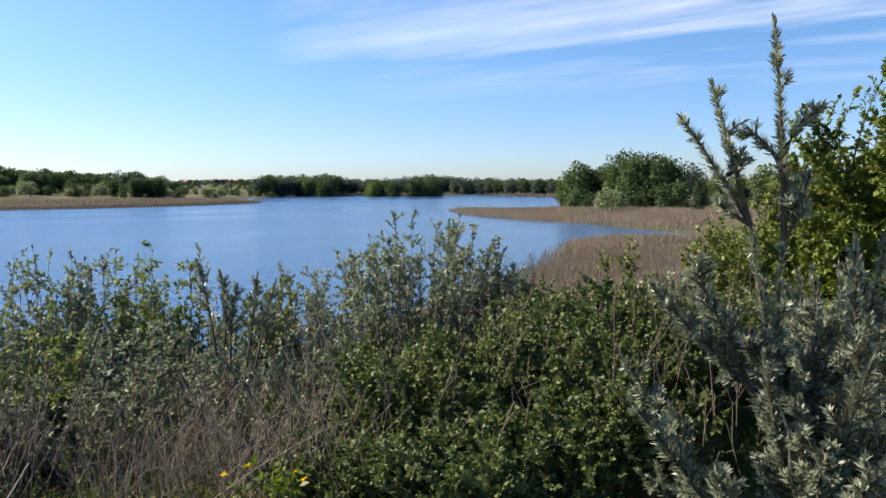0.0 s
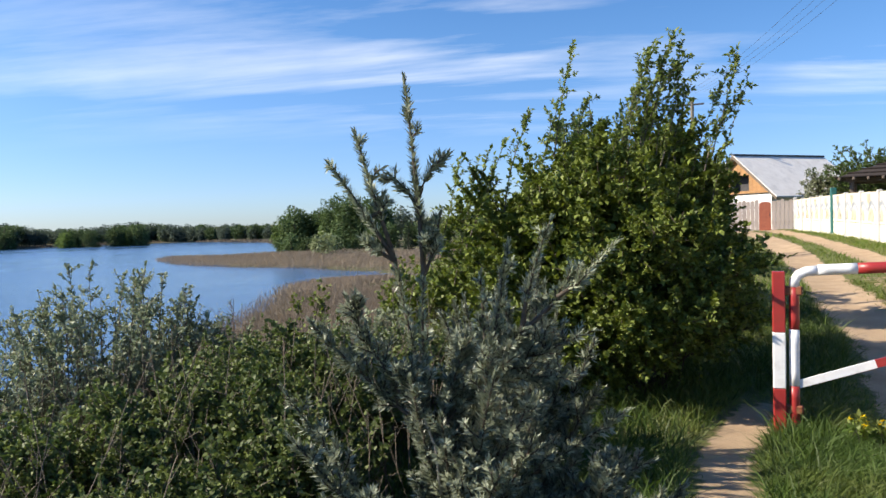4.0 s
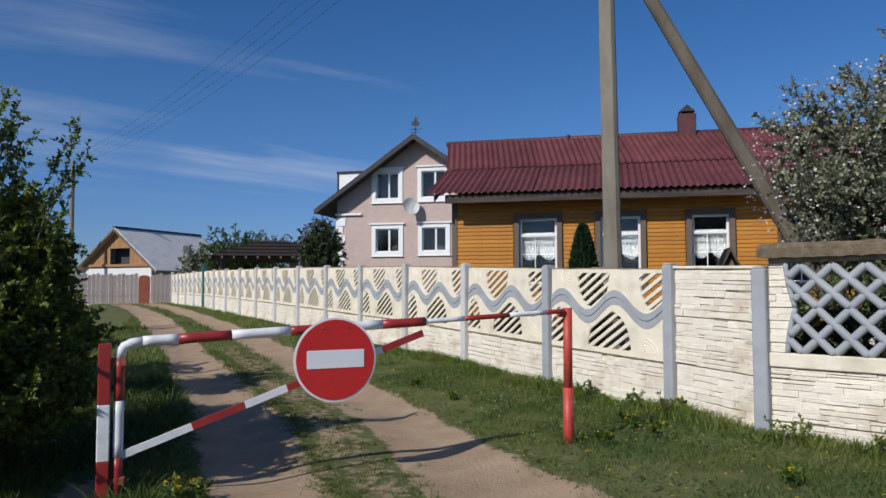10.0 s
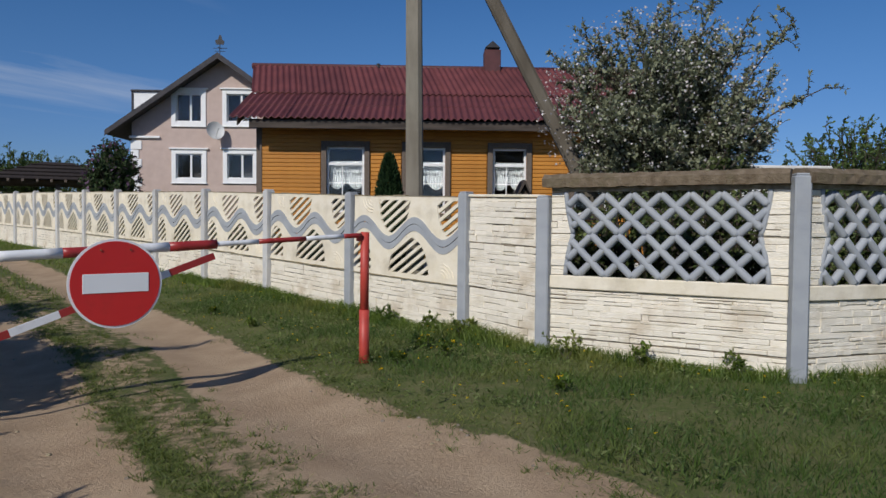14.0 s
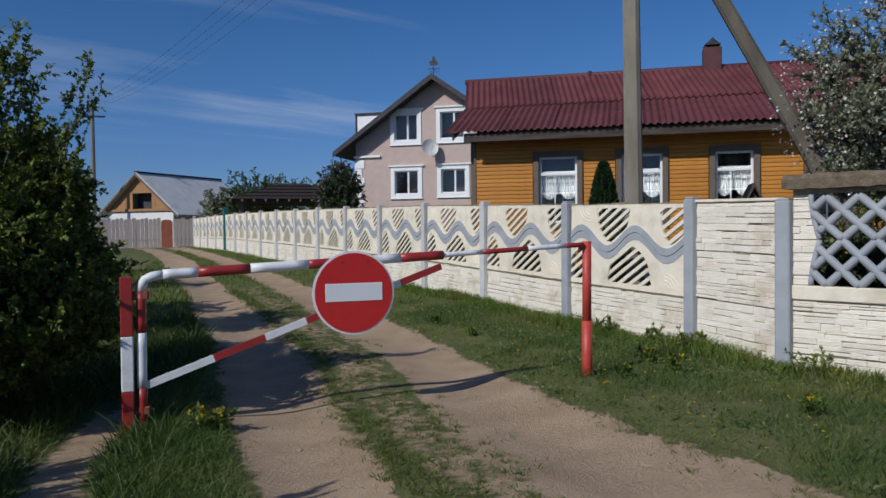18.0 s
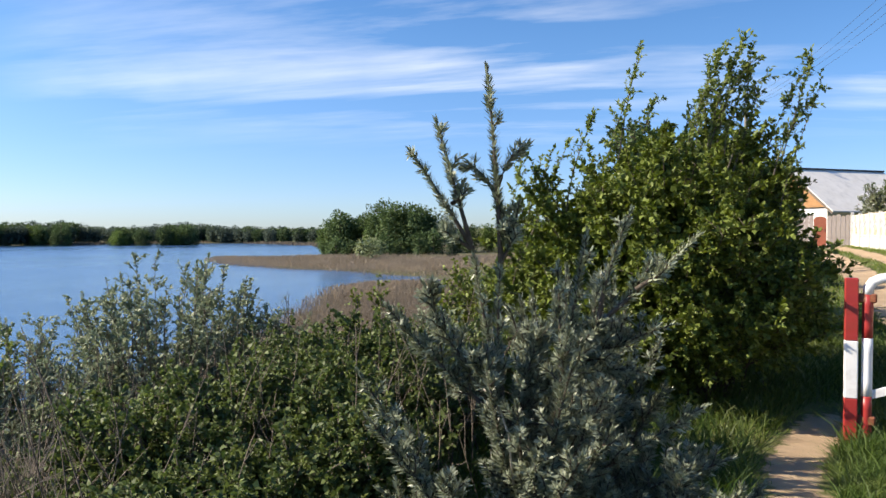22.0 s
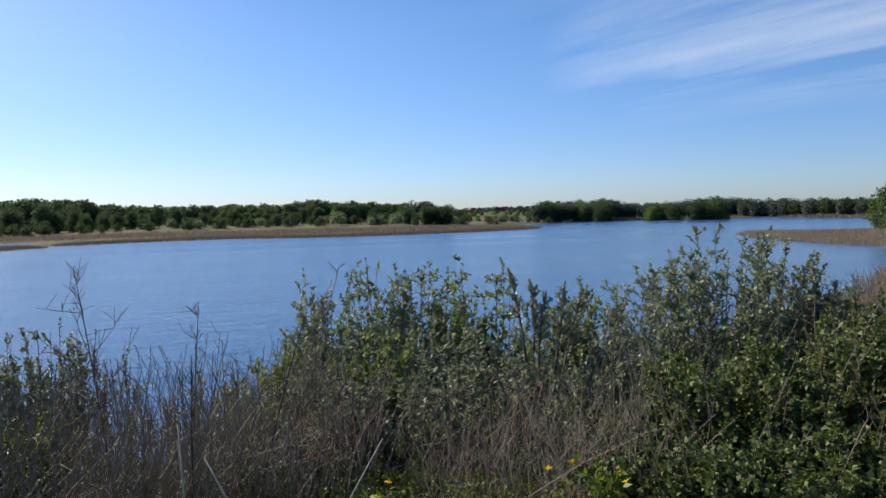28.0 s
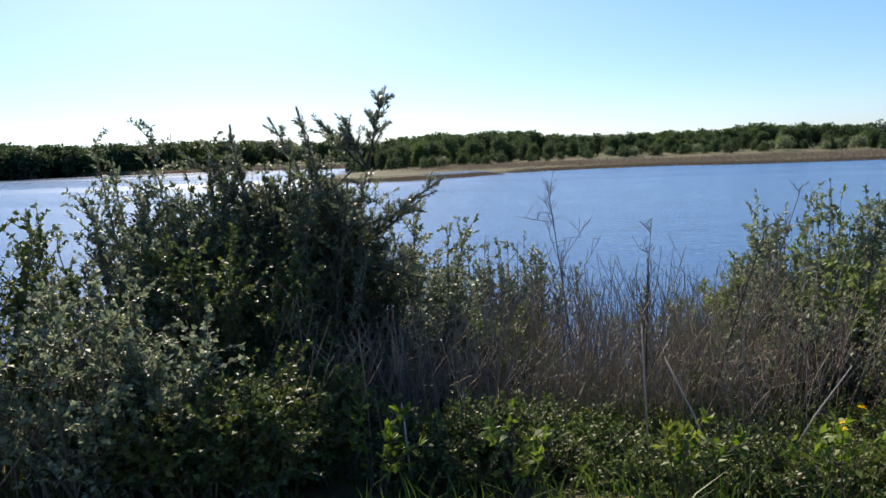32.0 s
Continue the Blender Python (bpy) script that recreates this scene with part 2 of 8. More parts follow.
M_REDPOST = mat("faded_red_paint", (0.45, 0.05, 0.035), (0.52, 0.07, 0.05), 0.5, 7, bump=0.1, stain=(0.20, 0.05, 0.03), stain_amt=0.4, stain_scale=9)
M_WHITE = mat("worn_white_paint", (0.76, 0.77, 0.78), (0.82, 0.82, 0.82), 0.45, 7, bump=0.05, stain=(0.35, 0.30, 0.26), stain_amt=0.35, stain_scale=8)
M_SIGNRED = mat("sign_red_sheet", (0.56, 0.022, 0.022), (0.60, 0.028, 0.026), 0.35, 3, stain=(0.35, 0.03, 0.02), stain_amt=0.3, stain_scale=5)
M_SIGNWHITE = mat("sign_white_sheet", (0.80, 0.82, 0.83), (0.84, 0.85, 0.85), 0.35, 3)
M_RUST = mat("rusty_steel", (0.16, 0.05, 0.025), (0.28, 0.09, 0.04), 0.8, 20, bump=0.4)
M_POLE = mat("weathered_concrete_pole", (0.17, 0.15, 0.115), (0.26, 0.235, 0.185), 0.9, 5, bump=0.3, stretch=(1, 1, 0.25), stain=(0.11, 0.09, 0.06), stain_amt=0.5)
# strut concrete, darker than the pole: its backlit shade is in the colour
M_STRUT = mat("weathered_shaded_strut", (0.085, 0.07, 0.05), (0.14, 0.12, 0.09), 0.9, 5, bump=0.3, stretch=(1, 1, 0.25))
M_PLANK = mat("amber_stained_boards", (0.47, 0.185, 0.022), (0.58, 0.25, 0.035), 0.6, 3.5, bump=0.15, stretch=(1, 1, 12), rnd=0.09, stain=(0.30, 0.10, 0.015), stain_amt=0.4)
M_DARKWOOD = mat("dark_weathered_wood", (0.11, 0.085, 0.065), (0.18, 0.14, 0.11), 0.85, 5, bump=0.3, stretch=(6, 1, 6))
M_FASCIA = mat("grey_weathered_board", (0.038, 0.029, 0.023), (0.085, 0.066, 0.053), 0.85, 4, bump=0.3, stretch=(0.4, 4, 4))
M_ROOFRED = mat("red_corrugated_sheet", (0.115, 0.030, 0.030), (0.155, 0.042, 0.040), 0.62, 3, bump=0.2, stain=(0.09, 0.022, 0.022), stain_amt=0.6, stain_scale=0.8, rnd=0.12)
M_RIDGE = mat("dark_red_ridge", (0.07, 0.02, 0.02), (0.10, 0.03, 0.03), 0.6, 5)
M_PINK = mat("pink_beige_render", (0.50, 0.385, 0.335), (0.56, 0.44, 0.385), 0.92, 3, bump=0.3, bump_scale=60, stain=(0.44, 0.33, 0.28), stain_amt=0.4, stain_scale=0.6)
M_TRIM = mat("white_trim", (0.80, 0.80, 0.80), (0.85, 0.85, 0.84), 0.7, 4)
M_DARKROOF = mat("dark_roof", (0.028, 0.026, 0.032), (0.05, 0.045, 0.05), 0.7, 6, bump=0.2)
M_SHINGLE = mat("dark_brown_shingle", (0.020, 0.015, 0.014), (0.036, 0.026, 0.023), 0.9, 9, bump=0.4, rnd=0.15)
M_GREYROOF = mat("pale_grey_sheet_roof", (0.66, 0.63, 0.58), (0.74, 0.71, 0.66), 0.7, 2, bump=0.15, stain=(0.30, 0.30, 0.30), stain_amt=0.4, rnd=0.06)
M_BARE = mat("bare_pine", (0.30, 0.155, 0.062), (0.40, 0.22, 0.095), 0.8, 5, bump=0.15, stretch=(1, 1, 8), rnd=0.08)
M_GREYPLANK = mat("grey_fence_board", (0.30, 0.255, 0.23), (0.40, 0.34, 0.31), 0.9, 6, bump=0.3, stretch=(5, 5, 0.5), rnd=0.12)
M_DOORRED = mat("brown_red_door", (0.26, 0.07, 0.04), (0.32, 0.095, 0.05), 0.7, 6, bump=0.1)
M_TEAL = mat("teal_paint", (0.015, 0.115, 0.11), (0.02, 0.15, 0.14), 0.6, 6)
M_DISH = mat("satellite_dish_grey", (0.55, 0.55, 0.54), (0.62, 0.62, 0.60), 0.5, 6)
M_IRON = mat("black_iron", (0.02, 0.02, 0.022), (0.035, 0.035, 0.04), 0.6, 10)
M_CURTAIN = mat("lace_curtain", (0.42, 0.43, 0.44), (0.58, 0.59, 0.60), 0.9, 40, bump=0.3)
# near-black colour that stands in for the dimness of unlit interiors
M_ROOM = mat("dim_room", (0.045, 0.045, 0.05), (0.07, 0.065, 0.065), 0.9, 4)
M_WALLWHITE = mat("plain_white_wall", (0.70, 0.70, 0.68), (0.76, 0.75, 0.72), 0.9, 3, stain=(0.5, 0.48, 0.42), stain_amt=0.3)
M_WIRE = mat("wire", (0.03, 0.03, 0.03), None, 0.6, 3)
M_BARK = mat("grey_brown_bark", (0.10, 0.080, 0.062), (0.17, 0.14, 0.11), 0.95, 30, bump=0.4)
M_BARKDARK = mat("dark_bark", (0.055, 0.042, 0.032), (0.10, 0.08, 0.06), 0.95, 30, bump=0.4)
M_PALESTEM = mat("pale_dead_stem", (0.36, 0.32, 0.26), (0.48, 0.43, 0.36), 0.9, 30)
M_STALK = mat("dry_brown_stalk", (0.165, 0.135, 0.106), (0.33, 0.275, 0.218), 0.95, 30)
M_REDTWIG = mat("reddish_twig", (0.12, 0.075, 0.06), (0.19, 0.12, 0.095), 0.95, 30)
L_LILAC = leaf_mat("lilac_leaf", (0.066, 0.098, 0.018), (0.225, 0.275, 0.062), 0.20)
L_SILVER = leaf_mat("silver_leaf", (0.100, 0.122, 0.076), (0.36, 0.395, 0.285), 0.16, 0.42, 0.5)
L_DARKSILVER = leaf_mat("dark_silver_leaf", (0.075, 0.102, 0.055), (0.215, 0.245, 0.15), 0.35)
L_GREYGREEN = leaf_mat("grey_green_leaf", (0.105, 0.140, 0.080), (0.30, 0.335, 0.225), 0.26)
L_GREEN = leaf_mat("shrub_leaf", (0.050, 0.082, 0.024), (0.175, 0.215, 0.075), 0.22)
L_YELLOWGREEN = leaf_mat("young_leaf", (0.11, 0.155, 0.04), (0.22, 0.26, 0.10), 0.40)
L_APPLE = leaf_mat("apple_leaf", (0.13, 0.15, 0.085), (0.42, 0.44, 0.29), 0.30)
L_BLOSSOM = leaf_mat("apple_blossom", (0.62, 0.56, 0.53), (0.80, 0.76, 0.74), 0.30)
L_PLUM = leaf_mat("plum_leaf", (0.030, 0.014, 0.014), (0.060, 0.026, 0.024), 0.25)
L_TREE = leaf_mat("broad_tree_leaf", (0.055, 0.092, 0.040), (0.110, 0.155, 0.068), 0.22, 0.75, 0.12)
L_TREELIGHT = leaf_mat("light_tree_leaf", (0.080, 0.130, 0.040), (0.150, 0.205, 0.070), 0.28, 0.75, 0.12)
L_PINE = leaf_mat("conifer_needles", (0.030, 0.052, 0.036), (0.058, 0.086, 0.056), 0.10, 0.85, 0.1)
# leaves of distant trees, with the air's haze put into their grey-green colour
L_HAZE = leaf_mat("haze_tinted_leaf", (0.085, 0.115, 0.090), (0.130, 0.165, 0.125), 0.2, 0.85, 0.08)
L_WILLOW = leaf_mat("pale_willow_leaf", (0.17, 0.21, 0.11), (0.26, 0.30, 0.17), 0.3, 0.6, 0.2)
L_THUJA = leaf_mat("thuja_leaf", (0.012, 0.032, 0.012), (0.03, 0.06, 0.02), 0.15, 0.7, 0.2)
L_PURPLE = leaf_mat("lilac_flower", (0.10, 0.06, 0.10), (0.20, 0.13, 0.19), 0.2, 0.8, 0.2)
L_GRASS = leaf_mat("grass_blade", (0.075, 0.130, 0.022), (0.19, 0.25, 0.058), 0.40, 0.5, 0.3, patch=0.9)
L_LUSH = leaf_mat("lush_grass_blade", (0.034, 0.070, 0.013), (0.105, 0.160, 0.038), 0.30, 0.5, 0.3, patch=0.5)
L_STRIPGRASS = leaf_mat("trodden_grass", (0.080, 0.125, 0.025), (0.22, 0.25, 0.075), 0.35, 0.5, 0.3)
L_DRYGRASS = leaf_mat("dry_grass", (0.15, 0.11, 0.065), (0.25, 0.19, 0.12), 0.30, 0.8, 0.2)
L_REED = leaf_mat("dry_reed", (0.19, 0.155, 0.118), (0.30, 0.245, 0.185), 0.25, 0.8, 0.2)
L_REEDDARK = leaf_mat("old_reed", (0.12, 0.098, 0.072), (0.21, 0.17, 0.125), 0.25, 0.8, 0.2)
L_DANDELION = leaf_mat("yellow_flower", (0.65, 0.45, 0.01), (0.75, 0.55, 0.02), 0.3, 0.7, 0.2)


def ground_mat():
    """Sandy wheel tracks, grass and bare soil, told apart by the mesh's own road and green values."""
    m = bpy.data.materials.new("ground_soil")
    m.use_nodes = True
    nt = m.node_tree
    n, l = nt.nodes, nt.links
    p = n["Principled BSDF"]
    p.inputs["Roughness"].default_value, p.inputs["Specular IOR Level"].default_value = 0.95, 0.15
    tc = n.new("ShaderNodeTexCoord")

    def noi(scale, detail=6, rough=0.6):
        z = n.new("ShaderNodeTexNoise")
        z.inputs["Scale"].default_value, z.inputs["Detail"].default_value, z.inputs["Roughness"].default_value = scale, detail, rough
        l.new(tc.outputs["Object"], z.inputs["Vector"])
        return z.outputs["Fac"]

    def ramp(v, lo, hi, to=1.0):
        r = n.new("ShaderNodeMapRange")
        r.inputs["From Min"].default_value, r.inputs["From Max"].default_value, r.inputs["To Max"].default_value = lo, hi, to
        l.new(v, r.inputs["Value"])
        return r.outputs[0]

    def mix(f, a, b):
        x = n.new("ShaderNodeMix")
        x.data_type = "RGBA"
        for i, v in ((0, f), (6, a), (7, b)):
            if isinstance(v, tuple):
                x.inputs[i].default_value = (*v, 1)
            else:
                l.new(v, x.inputs[i])
        return x.outputs[2]

    def at(name):
        a = n.new("ShaderNodeAttribute")
        a.attribute_name = name
        return a.outputs["Fac"]

    def mth(op, a, b):
        q = n.new("ShaderNodeMath")
        q.operation = op
        for i, v in enumerate((a, b)):
            if isinstance(v, (int, float)):
                q.inputs[i].default_value = v
            else:
                l.new(v, q.inputs[i])
        return q.outputs[0]

    sand = mix(ramp(noi(2.2), 0.35, 0.65), (0.358, 0.254, 0.162), (0.455, 0.335, 0.220))
    sand = mix(ramp(noi(60, 3), 0.55, 0.75, 0.5), sand, (0.28, 0.21, 0.14))
    turf = mix(ramp(noi(3.5), 0.35, 0.65), (0.085, 0.115, 0.030), (0.145, 0.150, 0.058))
    turf = mix(ramp(noi(25, 4), 0.5, 0.7, 0.6), turf, (0.22, 0.175, 0.105))
    soil = mix(ramp(noi(5), 0.4, 0.6), (0.060, 0.060, 0.028), (0.13, 0.105, 0.060))
    marsh = mix(ramp(noi(0.05, 8), 0.4, 0.6), (0.062, 0.070, 0.034), (0.135, 0.118, 0.068))
    c = mix(at("green"), soil, turf)
    c = mix(at("marsh"), c, marsh)
    edge = mth("ADD", at("road"), mth("MULTIPLY", mth("SUBTRACT", noi(9, 5), 0.5), 0.9))
    c = mix(ramp(edge, 0.42, 0.58), c, sand)
    l.new(c, p.inputs["Base Color"])
    bp = n.new("ShaderNodeBump")
    bp.inputs["Strength"].default_value, bp.inputs["Distance"].default_value = 0.6, 0.03
    l.new(noi(30, 8, 0.7), bp.inputs["Height"]), l.new(bp.outputs[0], p.inputs["Normal"])
    return m


def water_mat():
    m = bpy.data.materials.new("lake_water")
    m.use_nodes = True
    nt = m.node_tree
    n, l = nt.nodes, nt.links
    p = n["Principled BSDF"]
    p.inputs["Base Color"].default_value = (0.03, 0.085, 0.19, 1)
    p.inputs["Roughness"].default_value, p.inputs["IOR"].default_value = 0.08, 1.33
    tc = n.new("ShaderNodeTexCoord")
    h = None
    for sc, st, rot in ((1.3, (1, 0.35, 1), 25), (6.0, (1, 0.5, 1), -15), (0.035, (1, 0.15, 1), 35)):
        mpn = n.new("ShaderNodeMapping")
        mpn.inputs["Scale"].default_value, mpn.inputs["Rotation"].default_value = st, (0, 0, radians(rot))
        l.new(tc.outputs["Object"], mpn.inputs[0])
        z = n.new("ShaderNodeTexNoise")
        z.inputs["Scale"].default_value, z.inputs["Detail"].default_value = sc, 4
        l.new(mpn.outputs[0], z.inputs["Vector"])
        if sc == 0.035:
            r = n.new("ShaderNodeMapRange")
            r.inputs["From Min"].default_value, r.inputs["From Max"].default_value = 0.35, 0.65
            r.inputs["To Min"].default_value, r.inputs["To Max"].default_value = 0.12, 0.26
            l.new(z.outputs["Fac"], r.inputs["Value"]), l.new(r.outputs[0], p.inputs["Roughness"])
            continue
        b = n.new("ShaderNodeBump")
        b.inputs["Strength"].default_value, b.inputs["Distance"].default_value = 0.5, 0.22 / sc
        l.new(z.outputs["Fac"], b.inputs["Height"])
        if h:
            l.new(h, b.inputs["Normal"])
        h = b.outputs[0]
    l.new(h, p.inputs["Normal"])
    return m


def glass_mat():
    m = bpy.data.materials.new("window_glass")
    m.use_nodes = True
    p = m.node_tree.nodes["Principled BSDF"]
    p.inputs["Base Color"].default_value = (0.9, 0.94, 0.95, 1)
    p.inputs["Roughness"].default_value, p.inputs["Transmission Weight"].default_value, p.inputs["IOR"].default_value = 0.02, 1.0, 1.45
    return m


M_GROUND, M_WATER, M_GLASS = ground_mat(), water_mat(), glass_mat()

# ---- building helpers ----
class Geo:
    """Collects vertices and faces of one mesh."""

    def __init__(self):
        self.v, self.f = [], []

    def add(self, verts, faces, m=None):
        k = len(self.v)
        self.v += [tuple(m @ Vector(p)) if m else tuple(p) for p in verts]
        self.f += [tuple(i + k for i in q) for q in faces]
        return self

    def box(self, x0, x1, y0, y1, z0, z1, c=0.0, m=None):
        """A box, with its edges cut by c."""
        h = ((x1 - x0) / 2, (y1 - y0) / 2, (z1 - z0) / 2)
        o = ((x1 + x0) / 2, (y1 + y0) / 2, (z1 + z0) / 2)
        if c <= 0:
            v = [(o[0] + sx * h[0], o[1] + sy * h[1], o[2] + sz * h[2]) for sz in (-1, 1) for sy in (-1, 1) for sx in (-1, 1)]
            return self.add(v, [(0, 2, 3, 1), (4, 5, 7, 6), (0, 1, 5, 4), (2, 6, 7, 3), (0, 4, 6, 2), (1, 3, 7, 5)], m)
        c = min(c, min(h) * 0.9)
        v, at = [], {}
        for sx in (-1, 1):
            for sy in (-1, 1):
                for sz in (-1, 1):
                    for a in range(3):
                        s = (sx, sy, sz)
                        at[(*s, a)] = len(v)
                        v.append(tuple(o[i] + s[i] * (h[i] if i == a else h[i] - c) for i in range(3)))
        f = []
        for a in range(3):
            b, d = (a + 1) % 3, (a + 2) % 3
            for s in (-1, 1):
                ring = []
                for sb, sd in ((-1, -1), (1, -1), (1, 1), (-1, 1)):
                    k = [0, 0, 0]
                    k[a], k[b], k[d] = s, sb, sd
                    ring.append(at[(*k, a)])
                f.append(tuple(ring if s > 0 else ring[::-1]))
            for sa in (-1, 1):
                for sb in (-1, 1):
                    q = []
                    for ax, sd in ((a, -1), (a, 1), (b, 1), (b, -1)):
                        k = [0, 0, 0]
                        k[a], k[b], k[d] = sa, sb, sd
                        q.append(at[(*k, ax)])
                    f.append(tuple(q if sa * sb < 0 else q[::-1]))
        for sx in (-1, 1):
            for sy in (-1, 1):
                for sz in (-1, 1):
                    q = [at[(sx, sy, sz, a)] for a in range(3)]
                    f.append(tuple(q if sx * sy * sz > 0 else q[::-1]))
        return self.add(v, f, m)

    def tube(self, pts, r, n=8, cap=True):
        pts = [Vector(p) for p in pts]
        k0, x = len(self.v), None
        for i, p in enumerate(pts):
            d = (pts[min(i + 1, len(pts) - 1)] - pts[max(i - 1, 0)]).normalized()
            if x is None:
                x = d.orthogonal().normalized()
            x = (x - d * x.dot(d)).normalized()
            y = d.cross(x)
            ri = r[i] if isinstance(r, (list, tuple)) else r
            self.v += [tuple(p + (x * math.cos(6.28318 * j / n) + y * math.sin(6.28318 * j / n)) * ri) for j in range(n)]
        for i in range(len(pts) - 1):
            for j in range(n):
                a, b = k0 + i * n + j, k0 + i * n + (j + 1) % n
                self.f.append((a, b, b + n, a + n))
        if cap:
            self.f.append(tuple(range(k0 + n - 1, k0 - 1, -1)))
            e = k0 + (len(pts) - 1) * n
            self.f.append(tuple(range(e, e + n)))
        return self

    def prism(self, poly, y0, y1, m=None):
        """A polygon in the xz plane, drawn out from y0 to y1."""
        n = len(poly)
        v = [(x, y0, z) for x, z in poly] + [(x, y1, z) for x, z in poly]
        f = [tuple(range(n)), tuple(range(2 * n - 1, n - 1, -1))]
        f += [(i, i + n, (i + 1) % n + n, (i + 1) % n) for i in range(n)]
        return self.add(v, f, m)

    def mesh(self, name, material, smooth=False):
        me = bpy.data.meshes.new(name)
        me.from_pydata(self.v, [], self.f)
        me.materials.append(material)
        if smooth:
            me.shade_smooth()
        return me


def mesh_np(name, v, q, material, smooth=False):
    """A mesh from arrays of places and of faces with equal numbers of corners."""
    me = bpy.data.meshes.new(name)
    v, q = np.asarray(v, np.float32), np.asarray(q, np.int32)
    k = q.shape[1]
    me.vertices.add(len(v)), me.loops.add(q.size), me.polygons.add(len(q))
    me.vertices.foreach_set("co", v.ravel())
    me.loops.foreach_set("vertex_index", q.ravel())
    me.polygons.foreach_set("loop_start", np.arange(0, q.size, k, dtype=np.int32))
    me.polygons.foreach_set("loop_total", np.full(len(q), k, np.int32))
    if smooth:
        me.polygons.foreach_set("use_smooth", np.ones(len(q), bool))
    me.update(calc_edges=True)
    me.materials.append(material)
    return me


def thing(name, m=None, label="", category="", group="", kind=""):
    ob = new(name)
    ob.empty_display_size = 0.2
    if m is not None:
        ob.matrix_basis = m
    return tagged(ob, label, category, group, kind)


def part(name, geo, material, parent, label="", smooth=False, m=None):
    me = geo.mesh(name, material, smooth) if isinstance(geo, Geo) else geo
    ob = new(name, me)
    ob.parent = parent
    if m is not None:
        ob.matrix_basis = m
    return tagged(ob, label) if label else ob


def single(name, geo, material, label, category, group="", kind="", smooth=False, m=None):
    me = geo.mesh(name, material, smooth) if isinstance(geo, Geo) else geo
    ob = new(name, me)
    if m is not None:
        ob.matrix_basis = m
    return tagged(ob, label, category, group, kind)


def unit(a):
    return a / np.maximum(np.linalg.norm(a, axis=-1, keepdims=True), 1e-9)


def leaf_quads(p, d, up, length, width, fold=0.25):
    """Leaves with a base at p, pointing along d, their faces turned to up: pointed four-cornered blades folded along the middle."""
    d = unit(d)
    s = unit(np.cross(d, up))
    nrm = np.cross(s, d)
    length, width = np.broadcast_to(length, len(p))[:, None], np.broadcast_to(width, len(p))[:, None]
    mid = p + d * length * 0.45
    v = np.stack([p, mid + s * width / 2 + nrm * width * fold, p + d * length, mid - s * width / 2 + nrm * width * fold], 1)
    return v.reshape(-1, 3), np.arange(len(p) * 4).reshape(-1, 4)


def tubes_np(paths, radii, n=4):
    """Thin round stems from an array of paths (count, steps, 3) and radii (count, steps)."""
    paths, radii = np.asarray(paths, float), np.asarray(radii, float)
    c, k, _ = paths.shape
    d = unit(np.gradient(paths, axis=1))
    ref = np.where(np.abs(d[..., 2:]) > 0.9, np.array([1.0, 0, 0]), np.array([0, 0, 1.0]))
    x = unit(np.cross(d, ref))
    y = np.cross(d, x)
    ang = np.arange(n) * 2 * np.pi / n
    ring = x[:, :, None] * np.cos(ang)[:, None] + y[:, :, None] * np.sin(ang)[:, None]
    v = (paths[:, :, None] + ring * radii[:, :, None, None]).reshape(-1, 3)
    base = (np.arange(c)[:, None, None] * k + np.arange(k - 1)[None, :, None]) * n
    j = np.arange(n)[None, None, :]
    a, b = base + j, base + (j + 1) % n
    return v, np.stack([a, b, b + n, a + n], -1).reshape(-1, 4)


def curve_np(a, b, bow, steps):
    """Bent paths from a to b, pulled towards bow in the middle."""
    t = np.linspace(0, 1, steps)[None, :, None]
    return (1 - t) ** 2 * a[:, None] + 2 * t * (1 - t) * bow[:, None] + t**2 * b[:, None]


def along(paths, which, t):
    """Places and directions at fractions t of the chosen paths."""
    k = paths.shape[1] - 1
    f = np.clip(t, 0, 0.9999) * k
    i = f.astype(int)
    w = (f - i)[:, None]
    a, b = paths[which, i], paths[which, i + 1]
    return a * (1 - w) + b * w, unit(b - a)


